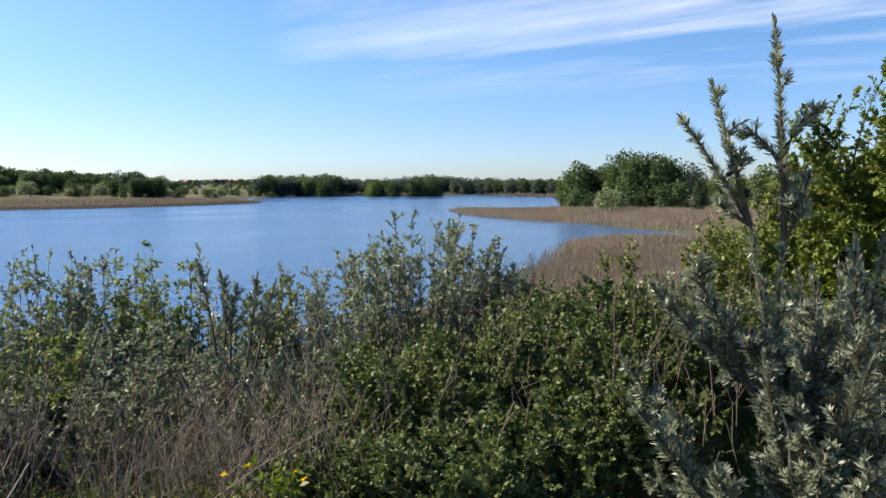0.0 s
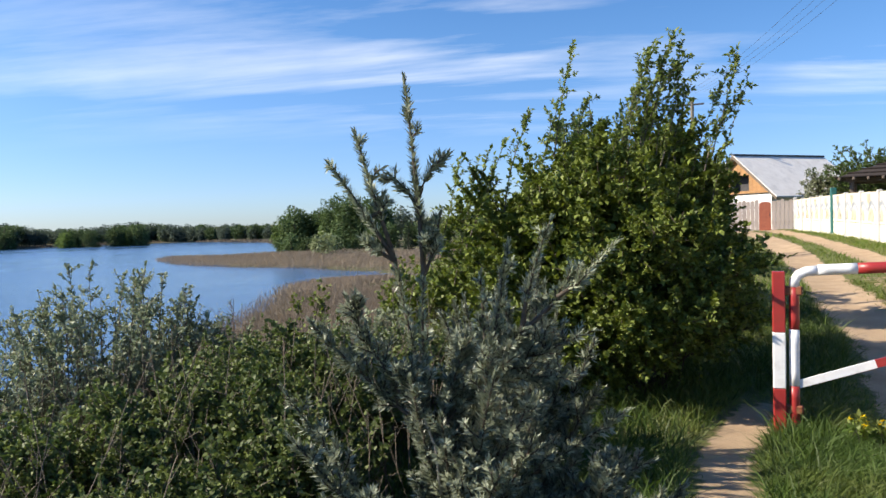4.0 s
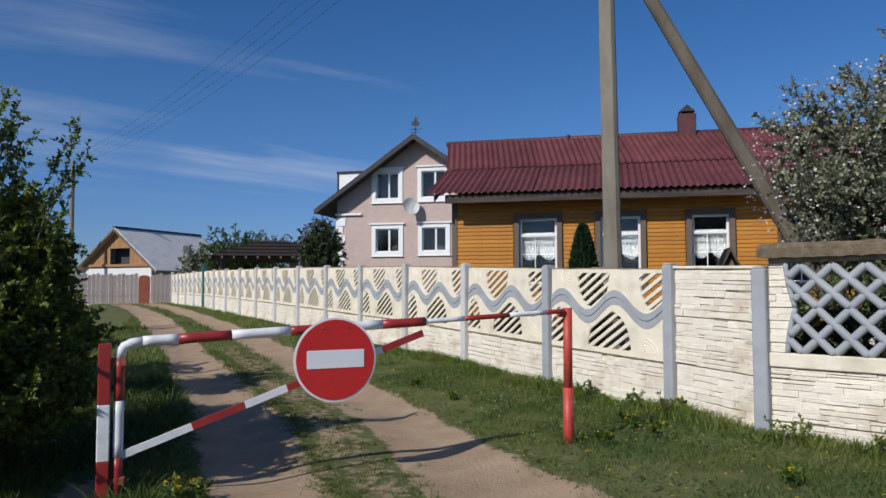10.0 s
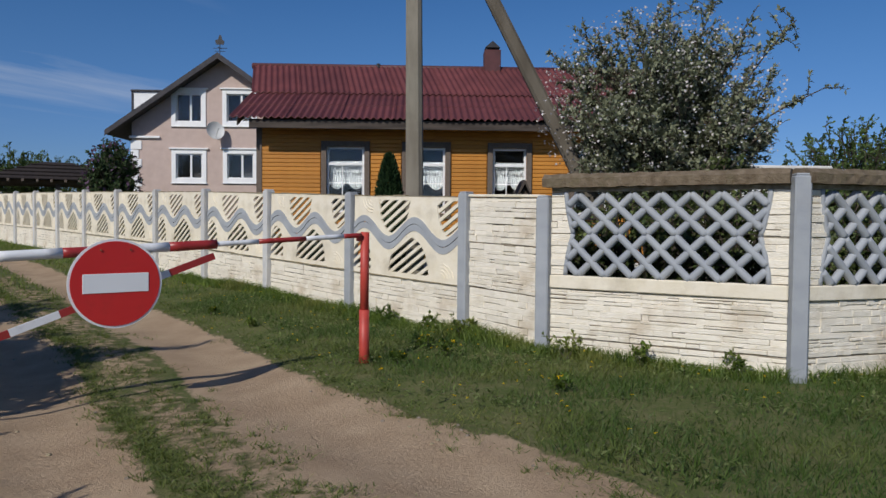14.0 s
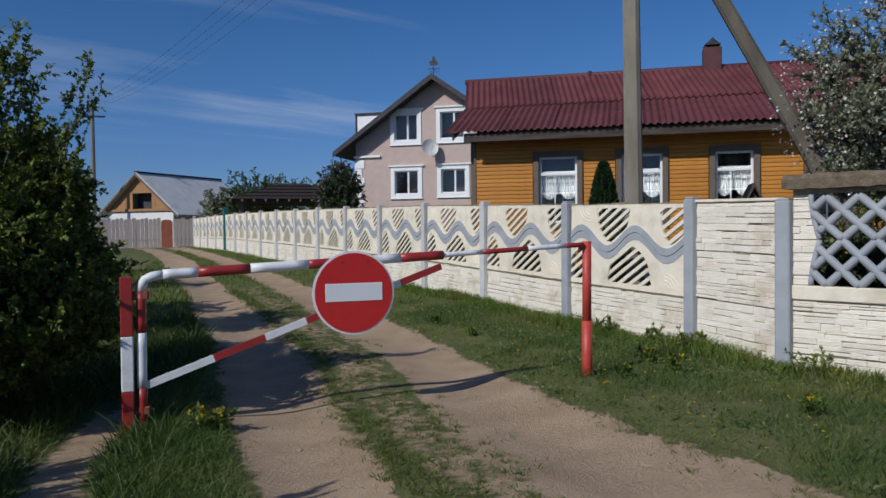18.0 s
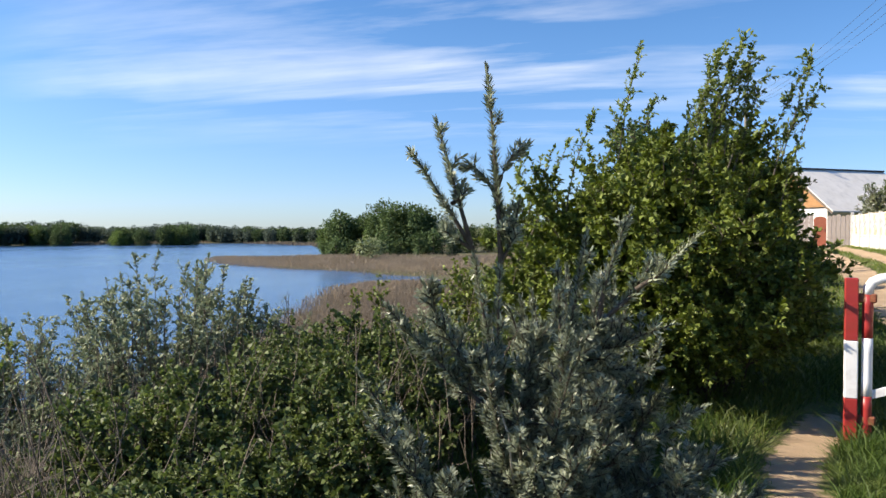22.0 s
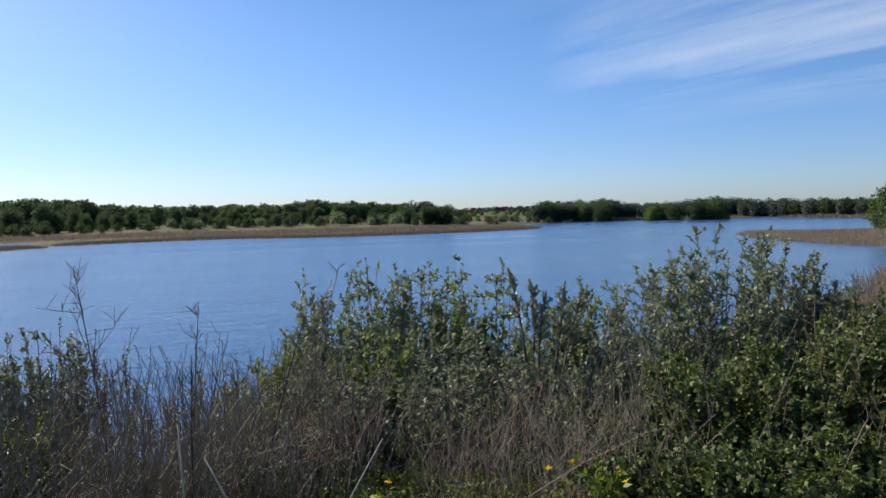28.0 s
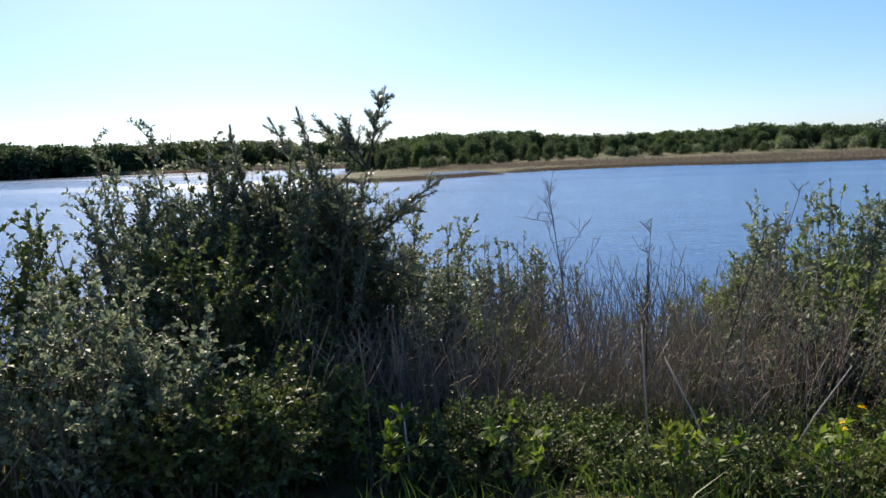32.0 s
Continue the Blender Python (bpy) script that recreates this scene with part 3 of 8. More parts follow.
def shrub_parts(rng, bases, tips, twigs=6, twig_len=0.3, leaves=30, leaf=(0.05, 0.025), stem_r=0.012, twig_from=0.3,
                droop=0.0, bushy=1.0, lift=0.35, own_leaves=20, bow=0.25, cluster=0.0):
    """Stems from bases to tips, side twigs on them, and leaves on both. Returns stem and leaf arrays."""
    bases, tips = np.asarray(bases, float), np.asarray(tips, float)
    n = len(tips)
    mid = (bases + tips) / 2
    mid[:, 2] += bow * np.abs(tips[:, 2] - bases[:, 2]) * rng.uniform(0.2, 1.0, n)
    mid[:, :2] += (bases - tips)[:, :2] * 0.2 * rng.uniform(0, 1, (n, 1)) + rng.normal(0, 0.04, (n, 2))
    stems = curve_np(bases, tips, mid, 7)
    sr = np.linspace(1, 0.25, 7)[None] * stem_r * rng.uniform(0.7, 1.2, (n, 1))
    w = np.repeat(np.arange(n), twigs)
    tt = twig_from + (1 - twig_from) * rng.uniform(0, 1, len(w)) ** 0.8
    p, d = along(stems, w, tt)
    out = unit(rng.normal(0, 1, (len(w), 3)) * bushy + d * 0.9 + np.array([0, 0, lift]))
    ln = twig_len * rng.uniform(0.4, 1.2, len(w))[:, None] * (1.15 - 0.5 * tt[:, None])
    end = p + out * ln
    end[:, 2] -= droop * ln[:, 0]
    tw = curve_np(p, end, (p + end) / 2 + np.array([0, 0, 0.15]) * ln, 4)
    tr = np.linspace(1, 0.3, 4)[None] * np.full((len(w), 1), stem_r * 0.35)
    v1, q1 = tubes_np(stems, sr, 5)
    v2, q2 = tubes_np(tw, tr, 3)
    wood = np.concatenate([v1, v2]), np.concatenate([q1, q2 + len(v1)])
    k = np.repeat(np.arange(len(w)), leaves)
    lt = rng.uniform(0.05, 1, len(k))
    if cluster:
        lt = np.where(rng.uniform(0, 1, len(k)) < cluster, 1 - rng.uniform(0, 0.25, len(k)), lt)
    lp, ld = along(tw, k, lt)
    if own_leaves:
        k2 = np.repeat(np.arange(n), own_leaves)
        a, b = along(stems, k2, twig_from + (1 - twig_from) * rng.uniform(0, 1, len(k2)))
        lp, ld = np.concatenate([lp, a]), np.concatenate([ld, b])
    m = len(lp)
    dirs = unit(ld * 0.7 + unit(rng.normal(0, 1, (m, 3))) + np.array([0, 0, 0.15 - droop * 0.4]))
    ups = unit(rng.normal(0, 0.6, (m, 3)) + np.array([0, 0, 1.0]))
    sz = rng.uniform(0.6, 1.25, m)
    lv, lq = leaf_quads(lp, dirs, ups, leaf[0] * sz, leaf[1] * sz)
    return wood, (lv, lq)


def plant(name, rng, label, category, wood_mat, leafm, group="", m=None, extra=(), **kw):
    """A plant as one thing with its stems and its leaves."""
    wood, lv = shrub_parts(rng, **kw)
    ob = thing(name, m, label, category, group)
    part("branchwork", mesh_np("branchwork", *wood, wood_mat, True), None, ob)
    part("foliage", mesh_np("foliage", *lv, leafm), None, ob)
    for nm, ev, em in extra:
        part(nm, mesh_np(nm, *ev, em), None, ob)
    return ob


def in_blob(rng, n, centre, radii, inner=0.35):
    """Places in an egg-shaped space, thinner towards its middle."""
    d = unit(rng.normal(0, 1, (n, 3)))
    r = (inner**3 + (1 - inner**3) * rng.uniform(0, 1, n)) ** (1 / 3)
    return np.asarray(centre) + d * r[:, None] * np.asarray(radii)


# ---- the lie of the land ----
WATER = -2.05
LAKE = np.array([(-10, -700), (-9, -60), (-10.0, -14), (-11.0, 0), (-11.2, 4), (-13, 9), (-18, 17), (-24.3, 26.5), (-28.5, 30.5), (-30, 34.5), (-27.5, 39.5), (-27, 43.5), (-34, 47.5),
                 (-47, 52.4), (-53.5, 51.9), (-64, 55.1), (-77, 63), (-82, 67.2), (-73, 70), (-84, 95), (-145, 155), (-215, 185), (-215, 110), (-170, 78), (-136, 60.5), (-128, 47),
                 (-122, 30), (-121, 17), (-130, 3), (-127, -11), (-119, -20.5), (-139, -36), (-146, -47), (-131, -41), (-112, -22.8), (-96, -30.5), (-95, -44), (-118, -58),
                 (-160, -70), (-230, -85), (-290, -180), (-300, -300), (-260, -700)], float)


def lake_dist(x, y):
    """Metres from the waterline: positive on land."""
    p = np.stack([x, y], -1)
    best = np.full(x.shape, 1e9)
    inside = np.zeros(x.shape, bool)
    for a, b in zip(LAKE, np.roll(LAKE, -1, 0)):
        e = b - a
        t = np.clip(((p - a) @ e) / (e @ e), 0, 1)
        best = np.minimum(best, np.hypot(p[..., 0] - a[0] - t * e[0], p[..., 1] - a[1] - t * e[1]))
        hit = (a[1] > p[..., 1]) != (b[1] > p[..., 1])
        xs = a[0] + (p[..., 1] - a[1]) * e[0] / (e[1] if e[1] else 1e-9)
        inside ^= hit & (p[..., 0] < xs)
    return np.where(inside, -best, best)


def smooth_noise(x, y, scale, seed=0):
    return (np.sin(x / scale + seed) * np.cos(y / scale * 1.13 + seed * 2.1) + 0.5 * np.sin((x + 0.7 * y) / scale * 2.3 + seed * 3.3)
            + 0.25 * np.sin((y - 0.6 * x) / scale * 5.1 + seed)) / 1.75


def track_mid(y):
    """The middle of the left and of the right wheel track."""
    left = np.interp(y, [-30, 0, 3.8, 5.2, 6.3, 8.4, 12.2, 16.5, 21.5, 26, 40, 47, 70], [1.6, 0.85, 0.66, 0.50, 0.44, 0.30, -0.30, -0.98, -1.75, -2.45, -5.35, -7.0, -13])
    right = np.interp(y, [-30, 0, 2.5, 3.5, 4.6, 5.4, 6.5, 8.1, 10, 12.3, 16.7, 23, 33, 42, 47, 70], [3.6, 2.6, 2.42, 2.33, 2.14, 2.05, 2.03, 1.90, 1.62, 1.30, 0.60, -0.50, -2.5, -4.3, -5.6, -11.5])
    return left, right


def track_half(y):
    """Half the width of each wheel track."""
    return np.interp(y, [3.8, 5, 8, 12, 16.5, 25, 40], [0.33, 0.39, 0.45, 0.43, 0.38, 0.48, 0.40]), np.interp(y, [2.5, 3.5, 4.6, 6.5, 8, 12, 16, 40], [0.68, 0.66, 0.50, 0.44, 0.41, 0.40, 0.36, 0.45])


def road_amount(x, y):
    l, r = track_mid(y)
    hl, hr = track_half(y)
    wob = 0.06 * smooth_noise(x, y, 0.9, 2) + 0.035 * smooth_noise(x, y, 0.23, 5)
    a = np.clip(1.0 - (np.abs(x - l) - hl - wob + 0.11) / 0.22, 0, 1)
    b = np.clip(1.0 - (np.abs(x - r) - hr - wob + 0.11) / 0.22, 0, 1)
    path_x = np.interp(y, [0, 3, 4.1, 4.8, 5.7, 6.4, 7.5], [-0.50, -0.58, -0.70, -0.82, -0.80, -0.76, -0.6])
    c = np.clip(1.0 - (np.abs(x - path_x) - 0.08) / 0.18, 0, 1) * np.clip((6.7 - y) / 0.8, 0, 1) * np.clip((y - 1.8) / 1.2, 0, 1) * 0.8
    bare = (0.50 + 0.09 * smooth_noise(x, y, 0.5, 31)) * np.clip(1.3 - np.abs(x - (l + r) / 2) / 0.45, 0, 1) * (y < 16)
    return np.maximum(np.maximum(a, b), np.maximum(c, bare))


def lane_rise(y):
    """How far the lane climbs on its way from the barrier to the board fence."""
    return np.interp(y, [-10, 6, 7, 9.2, 11.3, 13.5, 15.6, 20, 24, 33, 44, 60], [0, 0, 0.01, 0.06, 0.13, 0.21, 0.26, 0.36, 0.45, 0.62, 0.68, 0.8])


def land(x, y):
    """The height of the ground."""
    x, y = np.asarray(x, float), np.asarray(y, float)
    d = lake_dist(x, y)
    l, rr = track_mid(y)
    across = np.interp(x - (l + rr) / 2, [-6, -1.8, -0.7, 0.6, 1.9, 3.6, 4.7, 7, 12], [0.0, 0.02, 0.03, 0.05, 0.09, 0.09, 0.03, 0.05, 0.1])
    flat = across + lane_rise(y) + np.clip(y - 60, 0, 400) * 0.012
    flat = flat + np.clip(x - 30, 0, 400) * 0.01
    r = np.hypot(x, y)
    slope = np.where(r < 40, 0.235, 0.235 + (0.03 - 0.235) * np.clip((r - 40) / 40, 0, 1))
    # the bank is steep by the viewer, and low and marshy round the bay
    bay = np.clip((r - 17) / 7, 0, 1) * (r < 60) * (y > 0)
    rise = slope * np.maximum(d, 0) * (1 - bay) + np.interp(d, [0, 9, 17, 60], [0, 0.35, 2.3, 8.0]) * bay
    z = WATER + 0.08 + np.minimum(rise, flat - WATER - 0.08)
    z = z + 0.03 * smooth_noise(x, y, 0.9, 1) * np.clip(d / 4, 0, 1)
    near = (np.abs(x) < 30) & (y < 60)
    rut = np.exp(-((x - l) / 0.35) ** 2) + np.exp(-((x - rr) / 0.35) ** 2)
    z = z - np.where(near, 0.045 * rut, 0)
    return np.where(d < 0, WATER - 0.05 - np.minimum(1.5, 0.2 * -d), z)


def land_z(x, y):
    return float(land(np.array([x]), np.array([y]))[0])


def axis_steps(fine0, fine1, step, far):
    mid = np.arange(fine0, fine1 + step / 2, step)
    out, s = [], step
    while not out or out[-1] < far:
        s *= 1.16
        out.append((out[-1] if out else 0) + s)
    out = np.array(out)
    return np.concatenate([fine0 - out[::-1], mid, fine1 + out])


gx, gy = axis_steps(-14, 9, 0.16, 2600), axis_steps(-6, 30, 0.2, 2600)
GX, GY = np.meshgrid(gx, gy)
GZ = land(GX, GY)
gi = np.arange(GX.size).reshape(GX.shape)
ground = new("ground", mesh_np("ground", np.stack([GX, GY, GZ], -1).reshape(-1, 3),
                               np.stack([gi[:-1, :-1], gi[:-1, 1:], gi[1:, 1:], gi[1:, :-1]], -1).reshape(-1, 4), M_GROUND, True))
tagged(ground, "sloping ground with a sandy two-track road, turf and marshy shore", "ground", kind="structure")
GD = lake_dist(GX, GY)
RD = np.where((np.abs(GX) < 40) & (GY < 75), road_amount(GX, GY), 0)
GREEN = np.clip((GX + 3.2) / 1.6, 0, 1) * np.clip(1.3 - RD, 0, 1)
GREEN = np.maximum(GREEN, np.clip((np.hypot(GX, GY) - 11) / 6, 0, 0.85)) * np.clip(1.3 - RD, 0, 1)
MARSH = np.clip((np.hypot(GX, GY) - 20) / 14, 0, 1) * np.clip(1.4 - GD / 75, 0, 1) * np.clip((-GX - 6) / 10, 0, 1)
for nm, val in (("road", RD), ("green", GREEN), ("marsh", MARSH)):
    at_ = ground.data.attributes.new(nm, "FLOAT", "POINT")
    at_.data.foreach_set("value", val.astype(np.float32).ravel())

wv = [(-2600, -2600, WATER), (2600, -2600, WATER), (2600, 2600, WATER), (-2600, 2600, WATER)]
lake = Geo().add(wv, [(0, 1, 2, 3)])
tagged(new("water", lake.mesh("water", M_WATER)), "wind-rippled blue lake between reed banks", "lake", kind="structure")

# ---- concrete fence ----
def frame_at(o, xdir):
    """A pose at o whose x axis runs along xdir on the flat, y away to its left, z up."""
    a = math.atan2(xdir[1], xdir[0])
    return Matrix.Translation(o) @ Matrix.Rotation(a, 4, "Z")


def slab(cols, y0, y1):
    """A thick sheet cut into columns: (xa, xb, [(lo_a, hi_a, lo_b, hi_b), ...])."""
    g = Geo()
    for xa, xb, spans in cols:
        for la, ha, lb, hb in spans:
            if ha - la < 1e-4 and hb - lb < 1e-4:
                continue
            ha, hb = max(ha, la), max(hb, lb)
            v = [(xa, y0, la), (xb, y0, lb), (xb, y0, hb), (xa, y0, ha), (xa, y1, la), (xb, y1, lb), (xb, y1, hb), (xa, y1, ha)]
            g.add(v, [(0, 1, 2, 3), (7, 6, 5, 4), (3, 2, 6, 7), (4, 5, 1, 0), (0, 3, 7, 4), (1, 5, 6, 2)])
    # neighbours share their corners
    at, verts, number = {}, [], []
    for v in g.v:
        key = tuple(round(c, 5) for c in v)
        if key not in at:
            at[key] = len(verts)
            verts.append(v)
        number.append(at[key])
    faces = {}
    for f in g.f:
        q = list(dict.fromkeys(number[i] for i in f))
        if len(q) > 2:
            faces.setdefault(frozenset(q), []).append(tuple(q))
    # the faces between two neighbours fall away
    g.v, g.f = verts, [fs[0] for fs in faces.values() if len(fs) == 1]
    return g


BAY, PANEL_W = 2.18, 2.06


def wave_mid(u):
    return 0.545 + 0.125 * math.cos(2 * math.pi * (u - 0.11) / 0.49)


def wave_panel_mesh():
    """Cream double panel with slanted slots above and below a wavy band."""
    n, cols = 72, []
    band = 0.082

    def bars(u, lo, hi):
        """Solid slanted bars between lo and hi at u."""
        out = []
        for i in range(-16, 18):
            z = i * 0.112 + u * PANEL_W * 0.62
            out.append((min(max(z, lo), hi), min(max(z + 0.050, lo), hi)))
        return out

    def dome(u, mid, half):
        return math.sqrt(max(0.0, 1 - ((u - mid) / half) ** 2))

    for c in range(n):
        ua, ub = c / n, (c + 1) / n
        um = (ua + ub) / 2
        spans = []
        la, lb = wave_mid(ua) + band, wave_mid(ub) + band
        up = [(m_, h_) for m_, h_ in ((0.40, 0.15), (0.90, 0.11)) if abs(um - m_) < h_]
        if up:
            pa, pb = max(la + 0.03, 0.955 - 0.42 * dome(ua, *up[0])), max(lb + 0.03, 0.955 - 0.42 * dome(ub, *up[0]))
            spans.append((la, pa, lb, pb))
            spans.append((0.955, 1.0, 0.955, 1.0))
            for (p, q), (r, s_) in zip(bars(ua, pa, 0.955), bars(ub, pb, 0.955)):
                spans.append((p, q, r, s_))
        else:
            spans.append((la, 1.0, lb, 1.0))
        ha, hb = wave_mid(ua) - band, wave_mid(ub) - band
        low = [(m_, h_) for m_, h_ in ((0.085, 0.10), (0.545, 0.185)) if abs(um - m_) < h_]
        if low:
            pa, pb = min(ha - 0.035, 0.06 + 0.45 * dome(ua, *low[0])), min(hb - 0.035, 0.06 + 0.45 * dome(ub, *low[0]))
            spans.append((pa, ha, pb, hb))
            spans.append((0.0, 0.06, 0.0, 0.06))
            for (p, q), (r, s_) in zip(bars(ua, 0.06, pa), bars(ub, 0.06, pb)):
                spans.append((p, q, r, s_))
        else:
            spans.append((0.0, ha, 0.0, hb))
        cols.append((ua * PANEL_W, ub * PANEL_W, spans))
    g = slab(cols, -0.03, -0.002)
    # shell-shaped reliefs in two corners
    for ox, oz, sx_, sz_ in ((0.40, 0.97, -1, -1), (PANEL_W - 0.34, 0.05, 1, 1)):
        for k in range(4):
            w = 0.07 + 0.05 * k
            pts = [(ox + sx_ * w * math.cos(t), -0.031, oz + sz_ * 0.8 * w * math.sin(t)) for t in (0.1, 0.5, 0.9, 1.3, 1.55)]
            g.tube(pts, 0.007, 5)
    return g.mesh("wave_panel", M_CREAM)


def wave_band_mesh(off, thick, y, m):
    cols = []
    for c in range(60):
        ua, ub = c / 60, (c + 1) / 60
        cols.append((ua * PANEL_W, ub * PANEL_W, [(wave_mid(ua) + off, wave_mid(ua) + off + thick, wave_mid(ub) + off, wave_mid(ub) + off + thick)]))
    return slab(cols, y, -0.004).mesh("wave_band", m)


def stone_set(w, h, seed, rows=9, left=None, right=None):
    """A dark-jointed backing and the thin split stones cast on it; left and right are the ends at a height."""
    rng = random.Random(seed)
    lf, rf = left or (lambda z: 0.0), right or (lambda z: w)
    stones, z = [], 0.004
    k = 8
    poly = [(lf(h * i / k), h * i / k) for i in range(k + 1)] + [(rf(h * i / k), h * i / k) for i in range(k, -1, -1)]
    back = Geo().prism(poly[::-1], -0.008, 0.03).mesh("stone_panel", M_JOINT_SHADE)
    while z < h - 0.012:
        rh = min(h / rows * rng.uniform(0.6, 1.4), h - 0.004 - z)
        if h - z - rh < 0.02:
            rh = h - 0.004 - z
        zm = z + rh / 2
        x, end = lf(zm) + 0.004, rf(zm) - 0.004
        while x < end - 0.01:
            ln = min(rng.choice((0.09, 0.14, 0.2, 0.28, 0.42)) * rng.uniform(0.7, 1.3), end - x)
            if end - x - ln < 0.06:
                ln = end - x
            p = rng.choice((0.017, 0.019, 0.022, 0.028))
            lo, hi = (0.0, 0.0) if rng.random() < 0.6 else (rng.uniform(0.002, 0.009), rng.uniform(0.0, 0.009))
            g = Geo().box(x, x + ln - (0.003 if rng.random() < 0.15 else 0), -p, -0.004, z + lo, z + rh - hi, 0.0035)
            tilt, lean = rng.uniform(-0.007, 0.007), rng.uniform(-0.006, 0.006)
            g.v = [(vx, vy + (lean * (vz - z) / rh if vy < -0.012 else 0), vz + (tilt * (vx - x) / ln if vz > zm and hi > 0.003 else 0)) for vx, vy, vz in g.v]
            stones.append(g)
            x += ln
        z += rh
    return back, stones


def stone_panel(parent, built, m, label="whitewashed split-stone panel", name="stone_panel", apart=True):
    """One panel of the set: its stones as pieces of their own, or joined where they are far off."""
    back, stones = built
    pan = part(name, back, None, parent, label, m=m)
    if apart:
        for me in stones:
            part("stone", me, None, pan)
    else:
        part("stonework", stones, None, pan)
    return pan


def post_mesh(w, d, h, m, name="post"):
    g = Geo().box(-w / 2, w / 2, -d / 2, d / 2, 0, h, 0.012)
    g.box(-w / 2 + 0.012, w / 2 - 0.012, -d / 2 + 0.012, d / 2 - 0.012, h - 0.002, h + 0.02, 0.008)
    return g.mesh(name, m)


FENCE_O, FENCE_D = Vector((4.775, 7.083, 0)), Vector((-0.505, 2.132, 0))
FENCE_Z = [0.175, 0.235, 0.315, 0.395, 0.44, 0.49, 0.54, 0.585, 0.63, 0.665, 0.70, 0.73, 0.75, 0.76, 0.765, 0.77, 0.77]
fence = thing("wave_fence", Matrix.Translation((4.775, 7.083, 0.1)), "cream concrete fence with slanted slots and a blue-grey wave", "fence")
fx = -FENCE_D.normalized()
ME_WAVE, ME_BAND1, ME_BAND2 = wave_panel_mesh(), wave_band_mesh(0.004, 0.08, -0.042, M_BLUEGREY), wave_band_mesh(-0.084, 0.08, -0.036, M_BLUEGREY)
ME_STONE, ME_STONEFAR = [], []
for s in (3, 4, 5):
    back, st = stone_set(PANEL_W, 0.56, s)
    ME_STONE.append((back, [g.mesh("stone", M_WHITESTONE) for g in st]))
    joined = Geo()
    for g in st:
        joined.add(g.v, g.f)
    ME_STONEFAR.append((back, joined.mesh("stonework", M_WHITESTONE)))
ME_POST = post_mesh(0.13, 0.15, 1.62, M_GREYPOST)
ME_POSTBLUE = post_mesh(0.13, 0.15, 1.62, M_BLUEGREY)
ME_TEAL = post_mesh(0.2, 0.2, 1.75, M_TEAL)
inv = fence.matrix_basis.inverted()


def lip_mesh(seed):
    rng = random.Random(seed)
    g = Geo()
    x = 0.0
    while x < PANEL_W:
        w = min(rng.uniform(0.08, 0.3), PANEL_W - x)
        g.box(x, x + w, -0.033 - rng.uniform(0, 0.006), 0.032, 0, rng.uniform(0.006, 0.022), 0.003)
        x += w
    return g.mesh("moss_edge", M_MOSS)


ME_LIP = [lip_mesh(s) for s in (1, 2, 3)]
for k in range(17):
    o = FENCE_O + FENCE_D * k
    o.z = FENCE_Z[k]
    jit = random.Random(k)
    m = inv @ frame_at(o, fx)
    if k == 12:
        part("gate_post", ME_TEAL, None, fence, "teal painted steel post", m=m)
    elif k < 16:
        part("post", ME_POSTBLUE if k < 2 else ME_POST, None, fence, m=m @ pose(0, -0.02, -0.1 + jit.uniform(-0.008, 0.008), 0, jit.uniform(-0.4, 0.4), 0))
    else:
        part("post", ME_POST, None, fence, m=m)
    if k == 16:
        break
    nxt = o + FENCE_D
    nxt.z = FENCE_Z[k + 1] - 0.02
    fall = math.degrees(math.atan2(FENCE_Z[k + 1] - FENCE_Z[k], FENCE_D.length))
    b = inv @ frame_at(nxt, fx) @ pose(0.06, 0, jit.uniform(-0.006, 0.006), 0, fall, jit.uniform(-0.3, 0.3))
    panel = part("wave_panel", ME_WAVE, None, fence, m=b @ pose(0, 0, 0.5))
    part("wave_band", ME_BAND1, None, panel, "blue-grey painted wave")
    part("wave_band", ME_BAND2, None, panel, "blue-grey painted wave")
    part("moss_edge", ME_LIP[k % 3], None, panel, "brown weathered top edge", m=pose(0, 0, 1.0))
    stone_panel(fence, (ME_STONE if k < 6 else ME_STONEFAR)[k % 3], b @ pose(0, 0, -0.06), apart=k < 6)
    part("moss_edge", ME_LIP[(k + 1) % 3], None, panel, "brown weathered lower ledge", m=pose(0, -0.008, -0.012))

# plain bay and lattice bays
FP3, FP4, FP5, FP6 = Vector((4.97, 5.89, 0.125)), Vector((6.10, 3.90, 0.125)), Vector((8.26, 3.46, 0.165)), Vector((10.42, 2.99, 0.2))
side = thing("stone_fence", Matrix.Translation(FP3), "white cast-stone fence with blue-grey lattice windows and mossy cap", "fence")
inv2 = side.matrix_basis.inverted()
p0 = Vector((4.775, 7.083, 0.14))
plen = (FP3 - p0).length
for i in range(3):
    bk, st = stone_set(plen - 0.12, 0.496, 20 + i, 9)
    stone_panel(side, (bk, [g.mesh("stone", M_WHITESTONE) for g in st]), inv2 @ frame_at(p0, FP3 - p0) @ pose(0.06, 0, 0.02 + 0.5 * i, 0, 1.5, 0))
part("coping", Geo().box(0, plen - 0.1, -0.045, 0.045, 0, 0.03, 0.006).mesh("coping", M_CREAM), None, side, m=inv2 @ frame_at(p0, FP3 - p0) @ pose(0.06, 0, 1.52, 0, 1.5, 0))


